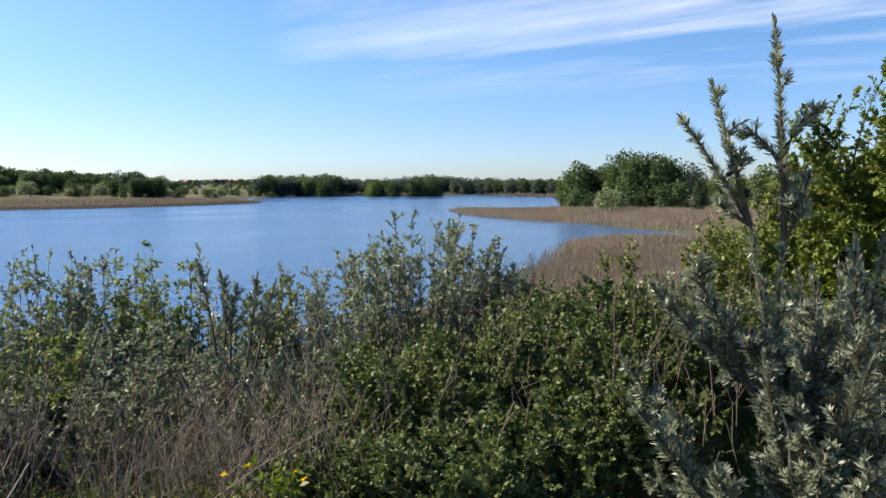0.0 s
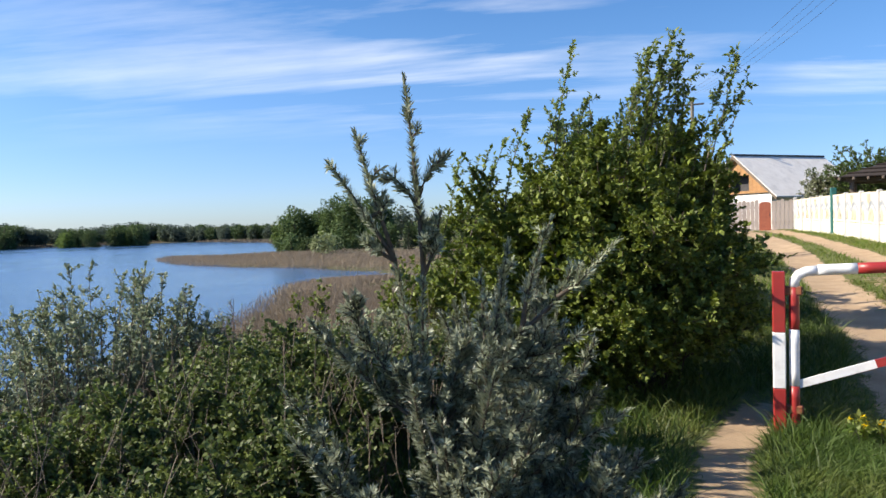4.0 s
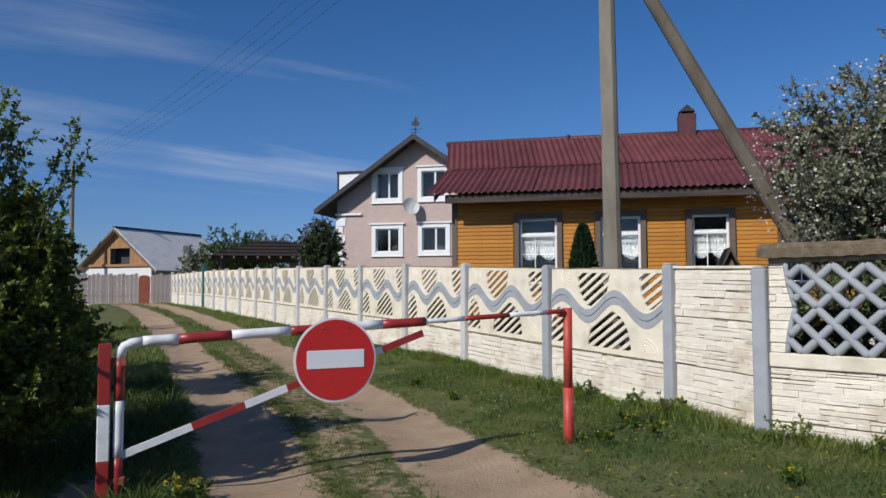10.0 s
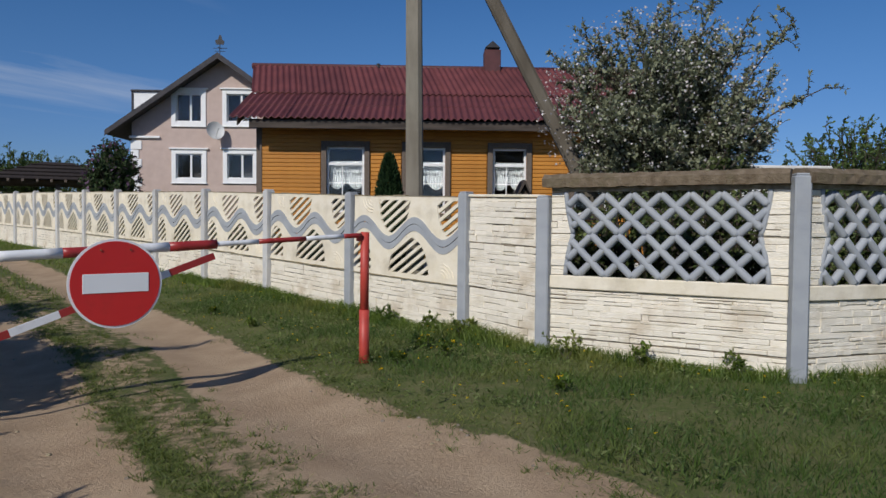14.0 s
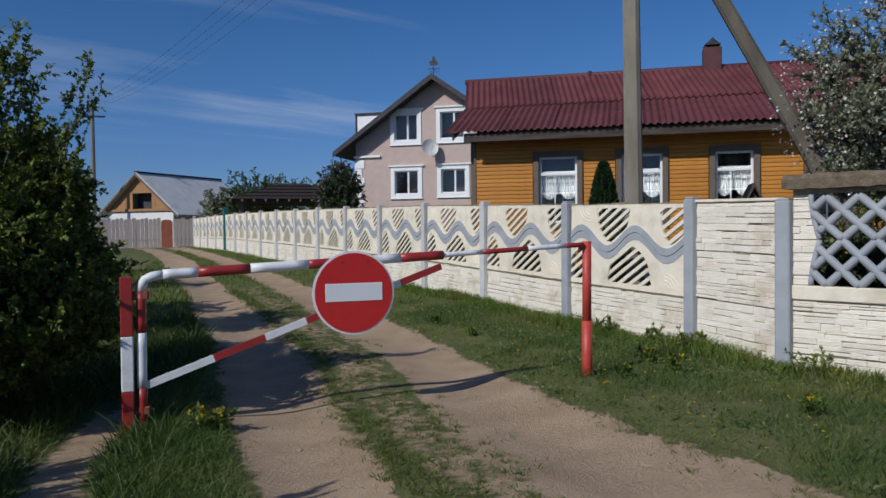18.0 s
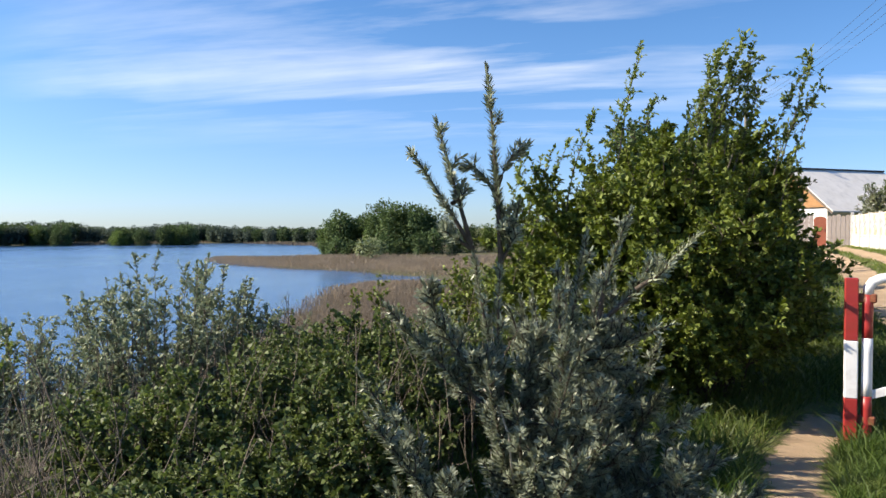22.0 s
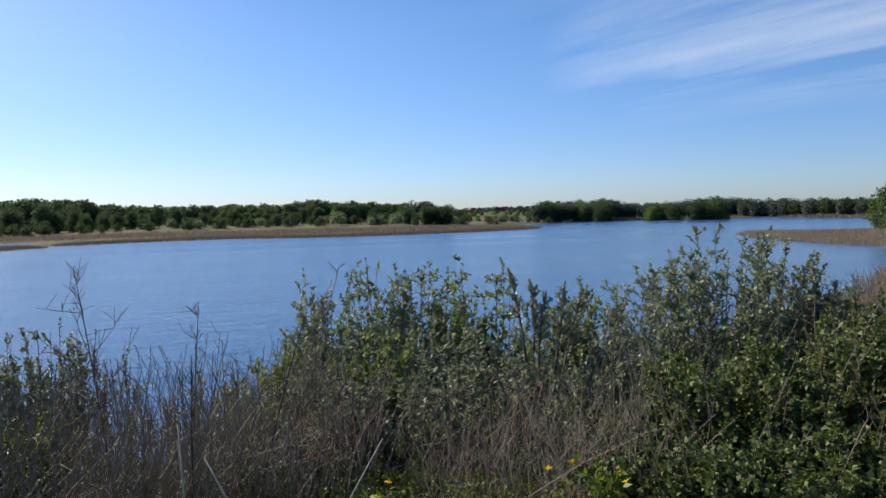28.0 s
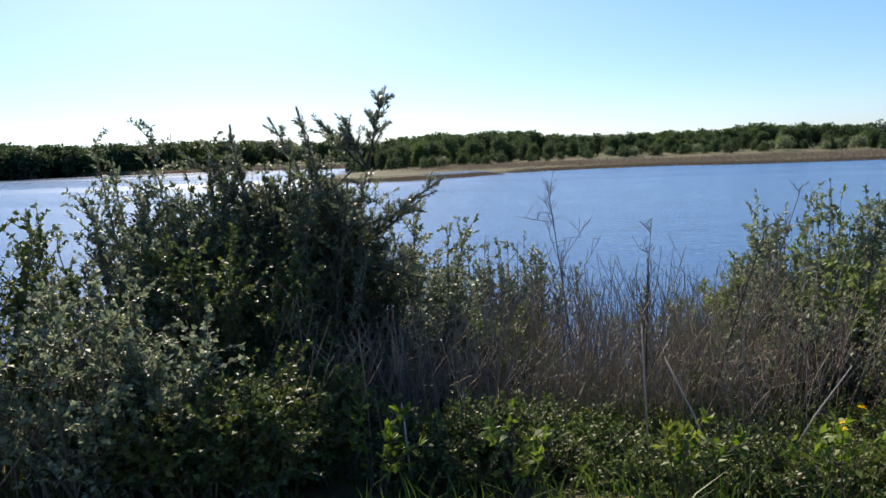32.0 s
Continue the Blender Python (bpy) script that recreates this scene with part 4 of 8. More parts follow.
def lattice_bay(a, b, seed, near):
    w = (b - a).length - 0.13
    f = inv2 @ frame_at(a, b - a) @ pose(0.065, 0, 0)

    def panel(h, sd, rows, m, left=None, right=None, name="stone_panel"):
        bk, st = stone_set(w, h, sd, rows, left, right)
        if near:
            stone_panel(side, (bk, [g.mesh("stone", M_WHITESTONE) for g in st]), m, name=name)
        else:
            g2 = Geo()
            for g in st:
                g2.add(g.v, g.f)
            stone_panel(side, (bk, g2.mesh("stonework", M_WHITESTONE)), m, name=name, apart=False)

    panel(0.2, seed, 3, f @ pose(0, 0, -0.08))
    panel(0.48, seed + 1, 10, f @ pose(0, 0, 0.125))
    part("ledge", Geo().box(0, w, -0.05, 0.035, 0, 0.13, 0.01).mesh("ledge", M_CREAM), None, side, "cream concrete ledge", m=f @ pose(0, 0, 0.61))
    for lev in range(2):
        z0, h = 0.742 + 0.408 * lev, 0.405

        def edge(z, lev=lev, h=h):
            """The scalloped end of the window: narrowest where the two halves meet."""
            t = z / h if lev else 1 - z / h
            return 0.155 + 0.075 * (1 - t) ** 1.6

        panel(h, seed + 5 + 2 * lev, 7, f @ pose(0, 0, z0), None, edge, "side_panel")
        panel(h, seed + 6 + 2 * lev, 7, f @ pose(0, 0, z0), lambda z: w - edge(z), None, "side_panel")
        for sg in (0, 1):
            pts = [((w - edge(h * i / 8)) if sg else edge(h * i / 8), -0.014, z0 + h * i / 8) for i in range(9)]
            part("scalloped_edge", Geo().tube(pts, 0.024, 8).mesh("scalloped_edge", M_BLUEGREY, True), None, side, m=f)
        g = Geo()
        n = 7
        pitch = (w - 0.31) / n
        zlo, zhi = 0.006, h - (0.028 if lev else 0.006)
        per = (zhi - zlo) / 1.5
        for i in range(-3, n + 4):
            for sg in (1, -1):
                xs = 0.155 + pitch * (i + (0.5 if lev else 0.0))
                pts = []
                for j in range(37):
                    z = zlo + (zhi - zlo) * j / 36
                    x = xs + sg * (z - zhi) / per * pitch
                    if edge(z) < x < w - edge(z):
                        # the top ends round over
                        pts.append((x, -0.012 + 0.003 * sg, z0 + z))
                if len(pts) > 2:
                    g.tube(pts[::2] + pts[-1:] if len(pts) % 2 == 0 else pts[::2], 0.037, 8)
        for i in range(n if lev else 0):
            xs = 0.155 + pitch * (i + 0.5)
            g.tube([(xs - 0.045, -0.012, z0 + zhi - 0.045), (xs - 0.02, -0.012, z0 + zhi - 0.012), (xs + 0.02, -0.012, z0 + zhi - 0.012), (xs + 0.045, -0.012, z0 + zhi - 0.045)], 0.030, 8)
        part("lattice", g.mesh("lattice", M_BLUEGREY, True), None, side, "blue-grey painted lattice", m=f)
    # dark strip below the cap: the recess's shade is put into its colour
    part("lintel", Geo().box(0, w, -0.012, 0.03, 0, 0.042, 0.004).mesh("lintel", M_JOINT_SHADE), None, side, m=f @ pose(0, 0, 1.557))
    rng = random.Random(seed)
    g = Geo()
    prof = [(-0.115, 0.0), (-0.12, 0.085), (-0.07, 0.13), (0.07, 0.13), (0.12, 0.085), (0.115, 0.0)]
    n = 28
    for i in range(n + 1):
        for y, z in prof:
            g.v.append((-0.06 + (w + 0.06) * i / n, y + rng.uniform(-0.006, 0.006), z + rng.uniform(-0.006, 0.006)))
    for i in range(n):
        for j in range(5):
            a = i * 6 + j
            g.f.append((a, a + 6, a + 7, a + 1))
        g.f.append((i * 6 + 5, i * 6 + 11, i * 6 + 6, i * 6))
    g.f += [tuple(range(5, -1, -1)), tuple(range(n * 6, n * 6 + 6))]
    part("cap", g.mesh("cap", M_CAP), None, side, "mossy brown concrete cap", m=f @ pose(0, 0, 1.60))


lattice_bay(FP3, FP4, 40, True)
lattice_bay(FP4, FP5, 60, True)
lattice_bay(FP5, FP6, 80, False)
for i, (p, d) in enumerate(((FP3, FP4 - FP3), (FP4, FP5 - FP3), (FP5, FP6 - FP5), (FP6, FP6 - FP5))):
    hh = 1.605 if i == 0 else 1.765
    part("post", post_mesh(0.135, 0.16, hh, M_BLUEGREY), None, side, "blue-grey painted concrete post", m=inv2 @ frame_at(p, d) @ pose(0, -0.02, -0.1))

# ---- barrier across the road ----
GA, GB = Vector((-0.46, 5.515, 0)), Vector((3.06, 6.05, 0))
gate = thing("road_barrier", Matrix.Translation((-0.585, 5.50, land_z(-0.585, 5.5))), "red and white swing barrier with a round no-entry sign", "barrier")
ginv = gate.matrix_basis.inverted()


def bar_y(x):
    return GA.y + (x - GA.x) * (GB.y - GA.y) / (GB.x - GA.x)


def sections(name, pts_of, cuts, r, first_red, label=("red painted tube", "white painted tube")):
    red = first_red
    for a, b in zip(cuts, cuts[1:]):
        n = 4
        g = Geo().tube([ginv @ Vector(pts_of(a + (b - a) * i / n)) for i in range(n + 1)], r, 12)
        part(name, g, M_RED if red else M_WHITE, gate, label[0] if red else label[1], smooth=True)
        red = not red


zb = land_z(-0.585, 5.5)
# hinge post: square tube in three bands
for z0, z1, red in ((zb - 0.2, 0.30, True), (0.30, 0.68, False), (0.68, 1.09, True)):
    part("hinge_post", Geo().box(-0.04, 0.04, -0.04, 0.04, z0 + (0.001 if not red else 0), z1, 0.006, pose(-0.585, 5.50, 0, 0, 0, 8)), M_RED if red else M_WHITE, gate,
         "red banded square post" if red else "white banded square post", m=ginv)
sections("upright", lambda z: (-0.495 + 0.004 * z, 5.515, z), [zb - 0.02, 0.32, 0.70, 0.985], 0.033, True)
bend = [(-0.491, 5.515, 0.985), (-0.487, 5.516, 1.03), (-0.465, 5.52, 1.066), (-0.42, 5.525, 1.088), (-0.35, 5.53, 1.098)]
part("bend", Geo().tube([ginv @ Vector(p) for p in bend], 0.033, 12), M_WHITE, gate, smooth=True)


def top_at(x):
    return (x, bar_y(x), 1.098 + (x + 0.35) * 0.0445)


sections("bar_section", top_at, [-0.35, -0.12, 0.24, 0.66, 0.86, 1.375, 1.735], 0.037, False)


def thin_at(x):
    return (x, bar_y(x), 1.191 + (x - 1.735) * 0.049)


sections("thin_bar_section", thin_at, [1.70, 2.08, 2.50, 2.86, 3.04], 0.021, False)


def brace_at(x):
    return (x, bar_y(x) + 0.0, 0.345 + (x + 0.43) * 0.351)


brace_red = False
cuts = [-0.47, -0.02, 0.34, 0.64, 0.80, 1.38, 1.72]
for a, b in zip(cuts, cuts[1:]):
    # a flat bar on edge
    pa, pb = ginv @ Vector(brace_at(a)), ginv @ Vector(brace_at(b))
    d = (pb - pa).normalized()
    back = Vector((-d.y, d.x, 0)).normalized() * 0.008
    rise = d.cross(back).normalized() * 0.026
    v = [p + s1 * rise + s2 * back for p in (pa, pb) for s1, s2 in ((-1, -1), (1, -1), (1, 1), (-1, 1))]
    part("brace_section", Geo().add(v, [(0, 1, 2, 3), (7, 6, 5, 4), (0, 4, 5, 1), (1, 5, 6, 2), (2, 6, 7, 3), (3, 7, 4, 0)]), M_RED if brace_red else M_WHITE, gate, "red flat brace" if brace_red else "white flat brace")
    brace_red = not brace_red
for z in (0.16, 0.96):
    part("hinge", Geo().box(-0.55, -0.44, 5.485, 5.535, z - 0.03, z + 0.03, 0.008).tube([(-0.50, 5.51, z - 0.05), (-0.50, 5.51, z + 0.05)], 0.02, 8), M_RUST, gate, "rusty hinge", m=ginv)
SIGN_C = Vector((0.998, 5.732 - 0.06, 0.922))
sm = ginv @ frame_at(SIGN_C, GB - GA)
face = [(0.302 * math.cos(a), 0.302 * math.sin(a)) for a in (2 * math.pi * i / 48 for i in range(48))]
rim = [(0.318 * math.cos(a), 0.318 * math.sin(a)) for a in (2 * math.pi * i / 48 for i in range(48))]
disc = part("sign_plate", Geo().prism(rim, -0.004, 0.010), M_SIGNWHITE, gate, "round sign plate with pale rim", m=sm)
part("sign_face", Geo().prism(face, -0.0085, -0.0042), M_SIGNRED, disc, "red sign face")
part("sign_bar", Geo().box(-0.222, 0.222, -0.0125, -0.009, -0.068, 0.068, 0.002), M_SIGNWHITE, disc, "white horizontal bar", m=pose(0, 0, 0.005))
for sx in (-0.1, 0.1):
    part("bolt", Geo().tube([(sx, -0.016, 0.24), (sx, 0.06, 0.24)], 0.008, 8), M_RUST, disc)
zr = land_z(3.09, 6.08)
rp = thing("barrier_post", Matrix.Translation((3.09, 6.08, zr)), "faded red steel post in the grass", "post")
part("shaft", Geo().tube([(0, 0, -0.2), (0, 0, 0.48)], 0.046, 14), M_REDPOST, rp, smooth=True)
part("upper_shaft", Geo().tube([(0, 0, 0.46), (0.004, 0, 1.283 - zr)], 0.040, 14), M_REDPOST, rp, smooth=True)
part("catch", Geo().box(-0.075, -0.02, -0.02, 0.02, 1.20 - zr, 1.262 - zr, 0.006), M_REDPOST, rp)

# ---- concrete power pole with its strut ----
pole = thing("power_pole", Matrix.Translation((4.83, 8.56, land_z(4.83, 8.56))), "weathered concrete power pole with a slanting strut", "pole")
pinv = pole.matrix_basis.inverted()


def taper(a, b, ra, rb):
    """A square shaft with cut corners."""
    g = Geo()
    a, b = Vector(a), Vector(b)
    z = (b - a).normalized()
    x = Vector((0.83, -0.56, 0))
    x = (x - z * x.dot(z)).normalized()
    y = z.cross(x)
    for p, r in ((a, ra), (b, rb)):
        for i, j in ((1, 0.6), (0.6, 1), (-0.6, 1), (-1, 0.6), (-1, -0.6), (-0.6, -1), (0.6, -1), (1, -0.6)):
            g.v.append(tuple(p + x * r * i + y * r * j))
    g.f = [(i, (i + 1) % 8, (i + 1) % 8 + 8, i + 8) for i in range(8)] + [tuple(range(7, -1, -1)), tuple(range(8, 16))]
    return g


part("shaft", taper(pinv @ Vector((4.875, 8.535, 0)), pinv @ Vector((4.805, 8.575, 8.6)), 0.115, 0.082), M_POLE, pole)
strut_a, strut_b = Vector((5.41, 8.22, 4.92)), Vector((6.21, 7.64, 2.97))
sd = (strut_b - strut_a) / (strut_a.z - strut_b.z)
part("strut", taper(pinv @ (strut_b + sd * (strut_b.z - 0.2)), pinv @ (strut_a - sd * 1.0), 0.10, 0.075), M_STRUT, pole, "slanting strut, coloured dark for its backlit side")
part("crossarm", Geo().box(-0.6, 0.6, -0.04, 0.04, 8.0, 8.09, 0.01), M_IRON, pole)
far_pole = thing("far_power_pole", Matrix.Translation((-9.4, 47.0, land_z(-9.4, 47))), "slim grey utility pole above the bushes", "pole")
part("shaft", Geo().tube([(0, 0, -0.3), (0, 0, 8.4)], [0.15, 0.10], 8), M_POLE, far_pole)
part("crossarm", Geo().box(-0.7, 0.7, -0.05, 0.05, 7.9, 8.0, 0.01), M_IRON, far_pole)
for i in range(4):
    a, b = Vector((4.3 + 0.3 * i, 8.5 + 0.1 * i, 8.55 - 0.06 * (i % 2))), Vector((-10.0 + 0.4 * i, 47, 9.1))
    pts = [a.lerp(b, t / 14) - Vector((0, 0, 0.9 * 4 * (t / 14) * (1 - t / 14))) for t in range(15)]
    single("overhead_wire", Geo().tube(pts, 0.0045, 4), M_WIRE, "thin dark overhead power wire", "wire", group="power wires")

# ---- wooden house ----
HOUSE_X = Vector((0.887, -0.4617, 0))


def window_unit(parent, x0, x1, z0, z1, casing, frame, sash_split=None, transom=None, deep=0.10, curtain=False, trim_w=0.12, lintel=False):
    """A window in a wall whose outer face is y = 0: casing, frame bars, pane and what hangs behind."""
    win = part("window", Geo().box(x0, x1, 0.05, 0.07, z0 - 0.05, z0, 0.004), frame, parent)
    for nm, b in (("casing", (x0 - trim_w, x0, z0 - trim_w, z1 + trim_w)), ("casing", (x1, x1 + trim_w, z0 - trim_w, z1 + trim_w)),
                  ("casing", (x0, x1, z1, z1 + trim_w)), ("casing", (x0, x1, z0 - trim_w, z0))):
        part(nm, Geo().box(b[0], b[1], -0.05, 0.02, b[2], b[3], 0.006), casing, win)
    if lintel:
        part("lintel", Geo().box(x0 - trim_w - 0.1, x1 + trim_w + 0.1, -0.12, 0.0, z1 + trim_w, z1 + trim_w + 0.07, 0.01), casing, win)
        part("sill", Geo().box(x0 - trim_w - 0.03, x1 + trim_w + 0.03, -0.09, 0.0, z0 - trim_w - 0.04, z0 - trim_w, 0.008), casing, win)
    bar = 0.05
    g = Geo().box(x0, x0 + bar, 0.03, 0.09, z0, z1, 0.006).box(x1 - bar, x1, 0.03, 0.09, z0, z1, 0.006)
    g.box(x0 + bar, x1 - bar, 0.03, 0.09, z0, z0 + bar, 0.006).box(x0 + bar, x1 - bar, 0.03, 0.09, z1 - bar, z1, 0.006)
    if transom:
        g.box(x0 + bar, x1 - bar, 0.032, 0.088, transom - 0.03, transom + 0.03, 0.006)
    if sash_split:
        g.box(sash_split - 0.045, sash_split + 0.045, 0.028, 0.088, z0 + bar, (transom or z1) - 0.03, 0.006)
    part("frame", g, frame, win)
    pane = part("pane", Geo().box(x0 + 0.02, x1 - 0.02, 0.058, 0.063, z0 + 0.02, z1 - 0.02), M_GLASS, win)
    pane.visible_shadow = False
    # box behind the pane, its dimness put into the near-black colour
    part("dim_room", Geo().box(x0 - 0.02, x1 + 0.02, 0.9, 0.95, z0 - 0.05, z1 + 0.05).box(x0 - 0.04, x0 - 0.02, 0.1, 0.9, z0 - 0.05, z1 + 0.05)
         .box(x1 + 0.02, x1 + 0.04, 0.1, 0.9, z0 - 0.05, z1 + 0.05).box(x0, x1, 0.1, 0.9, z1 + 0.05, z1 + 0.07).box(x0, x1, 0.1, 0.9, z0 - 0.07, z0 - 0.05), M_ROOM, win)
    if curtain:
        n, w = 48, x1 - x0
        # a gathered valance with a toothed hem, and below it a drape caught up in two swags
        val, swag = Geo(), Geo()
        for i in range(n + 1):
            u = i / n
            x = x0 + 0.05 + (w - 0.08) * u
            y = 0.15 + 0.014 * math.sin(i * 1.9)
            val.v += [(x, y, transom + 0.07), (x, y - 0.012, transom - 0.16 - 0.05 * (i % 4) / 3)]
            swag.v += [(x, y + 0.03, transom - 0.15), (x, y + 0.015, transom - 0.34 - 0.20 * abs(math.sin(2 * math.pi * (0.06 + 0.88 * u))) ** 0.7)]
        val.f = [(2 * i, 2 * i + 2, 2 * i + 3, 2 * i + 1) for i in range(n)]
        swag.f = list(val.f)
        part("lace_valance", val, M_CURTAIN, win, "white lace valance with a toothed hem", smooth=True)
        part("lace_drape", swag, M_CURTAIN, win, "white net drape caught up in two swags", smooth=True)
        top = transom - 0.03
        part("muntin", Geo().box(x0 + 0.4 * w, x0 + 0.4 * w + 0.02, 0.05, 0.07, z0, top).box(x0, x1, 0.052, 0.068, transom - 0.42, transom - 0.40), frame, win)
    return win


wm = frame_at(Vector((4.6016, 16.0405, 0)), HOUSE_X)
wh = thing("wooden_house", wm, "amber boarded wooden house with a red corrugated roof", "house")
HL, HD = 9.6, 6.1
WINS = [(1.75, 2.57), (3.50, 4.33), (5.37, 6.11), (7.17, 7.92)]
WZ0, WZ1 = 1.56, 2.995
cols, edges = [], sorted({0.26, HL, *[e for w in WINS for e in w]})
for a, b in zip(edges, edges[1:]):
    hole = any(w[0] - 0.01 < (a + b) / 2 < w[1] + 0.01 for w in WINS)
    cols.append((a, b, [(0.2, WZ0, 0.2, WZ0), (WZ1, 3.5, WZ1, 3.5)] if hole else [(0.2, 3.5, 0.2, 3.5)]))
part("wall", slab(cols, 0.025, 0.18), M_PLANK, wh, "boarded front wall")
part("wall", Geo().box(0.26, 0.42, 0.18, HD - 0.7, 0.2, 3.5), M_PLANK, wh)
part("wall", Geo().box(HL - 0.16, HL, 0.18, HD - 0.7, 0.2, 3.5), M_PLANK, wh)
part("wall", Geo().box(0.26, HL, HD - 0.7, HD - 0.55, 0.2, 3.5), M_PLANK, wh)
part("gable", Geo().prism([(0.2, 3.5), (HD - 0.6, 3.5), (2.9, 5.0)], -0.08, 0.08, Matrix.Translation((0.36, 0, 0)) @ Matrix.Rotation(radians(90), 4, "Z")), M_PLANK, wh)
part("gable", Geo().prism([(0.2, 3.5), (HD - 0.6, 3.5), (2.9, 5.0)], -0.08, 0.08, Matrix.Translation((HL - 0.1, 0, 0)) @ Matrix.Rotation(radians(90), 4, "Z")), M_PLANK, wh)
part("plinth", Geo().box(0.2, HL + 0.06, -0.04, 0.2, -0.2, 0.5, 0.02), M_GREYPOST, wh, "grey concrete plinth")
board_me = {}
zz, hgt = 0.52, 0.088
while zz < 3.42:
    segs, a = [], 0.36
    for w0, w1 in WINS:
        if WZ0 - 0.13 < zz + hgt / 2 < WZ1 + 0.13:
            segs.append((a, w0 - 0.13))
            a = w1 + 0.13
    segs.append((a, HL))
    for a, b in segs:
        key = round(b - a, 2)
        if key not in board_me:
            board_me[key] = Geo().box(0, b - a, -0.008, 0.024, 0.002, hgt - 0.004, 0.009).mesh("board", M_PLANK)
        part("board", board_me[key], None, wh, m=pose(a, 0, zz))
    zz += hgt
part("corner_board", Geo().box(0.24, 0.36, -0.022, 0.04, 0.5, 3.45, 0.006), M_DARKWOOD, wh, "dark corner board")
for a, b in WINS:
    window_unit(wh, a, b, WZ0, WZ1, M_DARKWOOD, M_TRIM, None, 2.62, curtain=True, trim_w=0.115)
# flared roof: shallow lower courses, steeper upper ones, corrugated sheets
EAVE, KINK, RIDGE = (-0.64, 3.52), (1.42, 4.32), (3.05, 5.30)


def corrugated(width, a, b, shear=0.0, rows=1, pitch=0.145, amp=0.022):
    g, n = Geo(), int(width / pitch * 6)
    for i in range(n + 1):
        x = width * i / n
        z = amp * math.cos(2 * math.pi * x / pitch)
        for (y, zz), sh in ((a, 0.0), (b, shear)):
            g.v.append((x + sh, y, zz + z))
    g.f = [(2 * i, 2 * i + 2, 2 * i + 3, 2 * i + 1) for i in range(n)]
    k = len(g.v)
    g.v += [(x, y, z - 0.012) for x, y, z in g.v]
    g.f += [(2 * i + 1 + k, 2 * i + 3 + k, 2 * i + 2 + k, 2 * i + k) for i in range(n)]
    g.f += [(2 * i, 2 * i + k, 2 * i + 2 + k, 2 * i + 2) for i in range(n)]
    return g.mesh("roof_sheet", M_ROOFRED)


mid1 = ((EAVE[0] + KINK[0]) / 2, (EAVE[1] + KINK[1]) / 2)
SH = 1.16
rows = [(EAVE, (mid1[0] + 0.06, mid1[1] + 0.026), 0.0, 0.012), (mid1, (KINK[0] + 0.06, KINK[1] + 0.03), 0.0, 0.03), (KINK, RIDGE, -0.31, 0.075)]
for a, b, sh, lift in rows:
    me = corrugated(SH, a, b, sh)
    for i in range(9):
        part("roof_sheet", me, None, wh, m=pose(-0.18 + (SH - 0.03) * i, 0, lift + 0.004 * (i % 2)))
part("roof_sheet", corrugated(10.2, (RIDGE[0], RIDGE[1]), (6.3, 3.6), 0.3), None, wh, m=pose(-0.5, 0, 0.02))
part("ridge_cap", Geo().tube([(-0.52, RIDGE[0], RIDGE[1] + 0.03), (9.9, RIDGE[0], RIDGE[1] + 0.03)], 0.075, 8), M_RIDGE, wh, "dark ridge cap", smooth=True)
part("fascia", Geo().box(0.2, 10.0, -0.55, -0.515, 3.31, 3.50, 0.008), M_FASCIA, wh, "grey weathered fascia board")
part("soffit", Geo().box(0.2, 10.0, -0.515, 0.2, 3.41, 3.44), M_DARKWOOD, wh)
part("barge_board", Geo().prism([(-0.58, 3.36), (1.45, 4.17), (3.05, 5.15), (3.05, 5.27), (1.42, 4.29), (-0.58, 3.49)], -0.015, 0.015,
                                Matrix.Translation((-0.03, 0, 0)) @ Matrix.Rotation(radians(90), 4, "Z")), M_FASCIA, wh)
ch = part("chimney", Geo().box(5.42, 5.84, 2.85, 3.27, 4.9, 5.80, 0.015), M_RIDGE, wh, "dark red sheet-metal chimney")
part("chimney_cap", Geo().prism([(5.44, 5.86), (5.82, 5.86), (5.63, 6.03)], 2.87, 3.25).box(5.46, 5.49, 2.9, 2.93, 5.78, 5.88).box(5.77, 5.80, 3.18, 3.21, 5.78, 5.88), M_IRON, ch)
part("roof_vent", Geo().tube([(2.7, 3.0, 5.3), (2.7, 3.0, 5.42)], 0.05, 8), M_IRON, wh)

# ---- pink house ----
pm = frame_at(Vector((6.37, 35.5, 0)), HOUSE_X)
ph = thing("pink_house", pm, "two-storey pink rendered house with white window surrounds", "house")
APEX, SL = (2.19, 8.62), 0.699
XL, XR = -1.87, 6.25
PW = [(0.12, 1.28, 5.84, 7.10), (2.42, 3.58, 5.86, 7.12), (0.12, 1.30, 3.26, 4.38), (2.44, 3.62, 3.28, 4.40)]


def gable_z(x):
    return APEX[1] - abs(x - APEX[0]) * SL


edges = sorted({XL, XR, APEX[0], *[e for w in PW for e in w[:2]]})
cols = []
for a, b in zip(edges, edges[1:]):
    m_ = (a + b) / 2
    hs = sorted((w[2], w[3]) for w in PW if w[0] < m_ < w[1])
    lo, spans = 0.2, []
    for h0, h1 in hs:
        spans.append((lo, h0, lo, h0))
        lo = h1
    spans.append((lo, gable_z(a), lo, gable_z(b)))
    cols.append((a, b, spans))
part("wall", slab(cols, 0.0, 0.35), M_PINK, ph, "pink-beige rendered gable wall")
for x in (XL, XR - 0.35):
    part("wall", Geo().box(x, x + 0.35, 0.35, 9.0, 0.2, gable_z(XL)), M_PINK, ph)
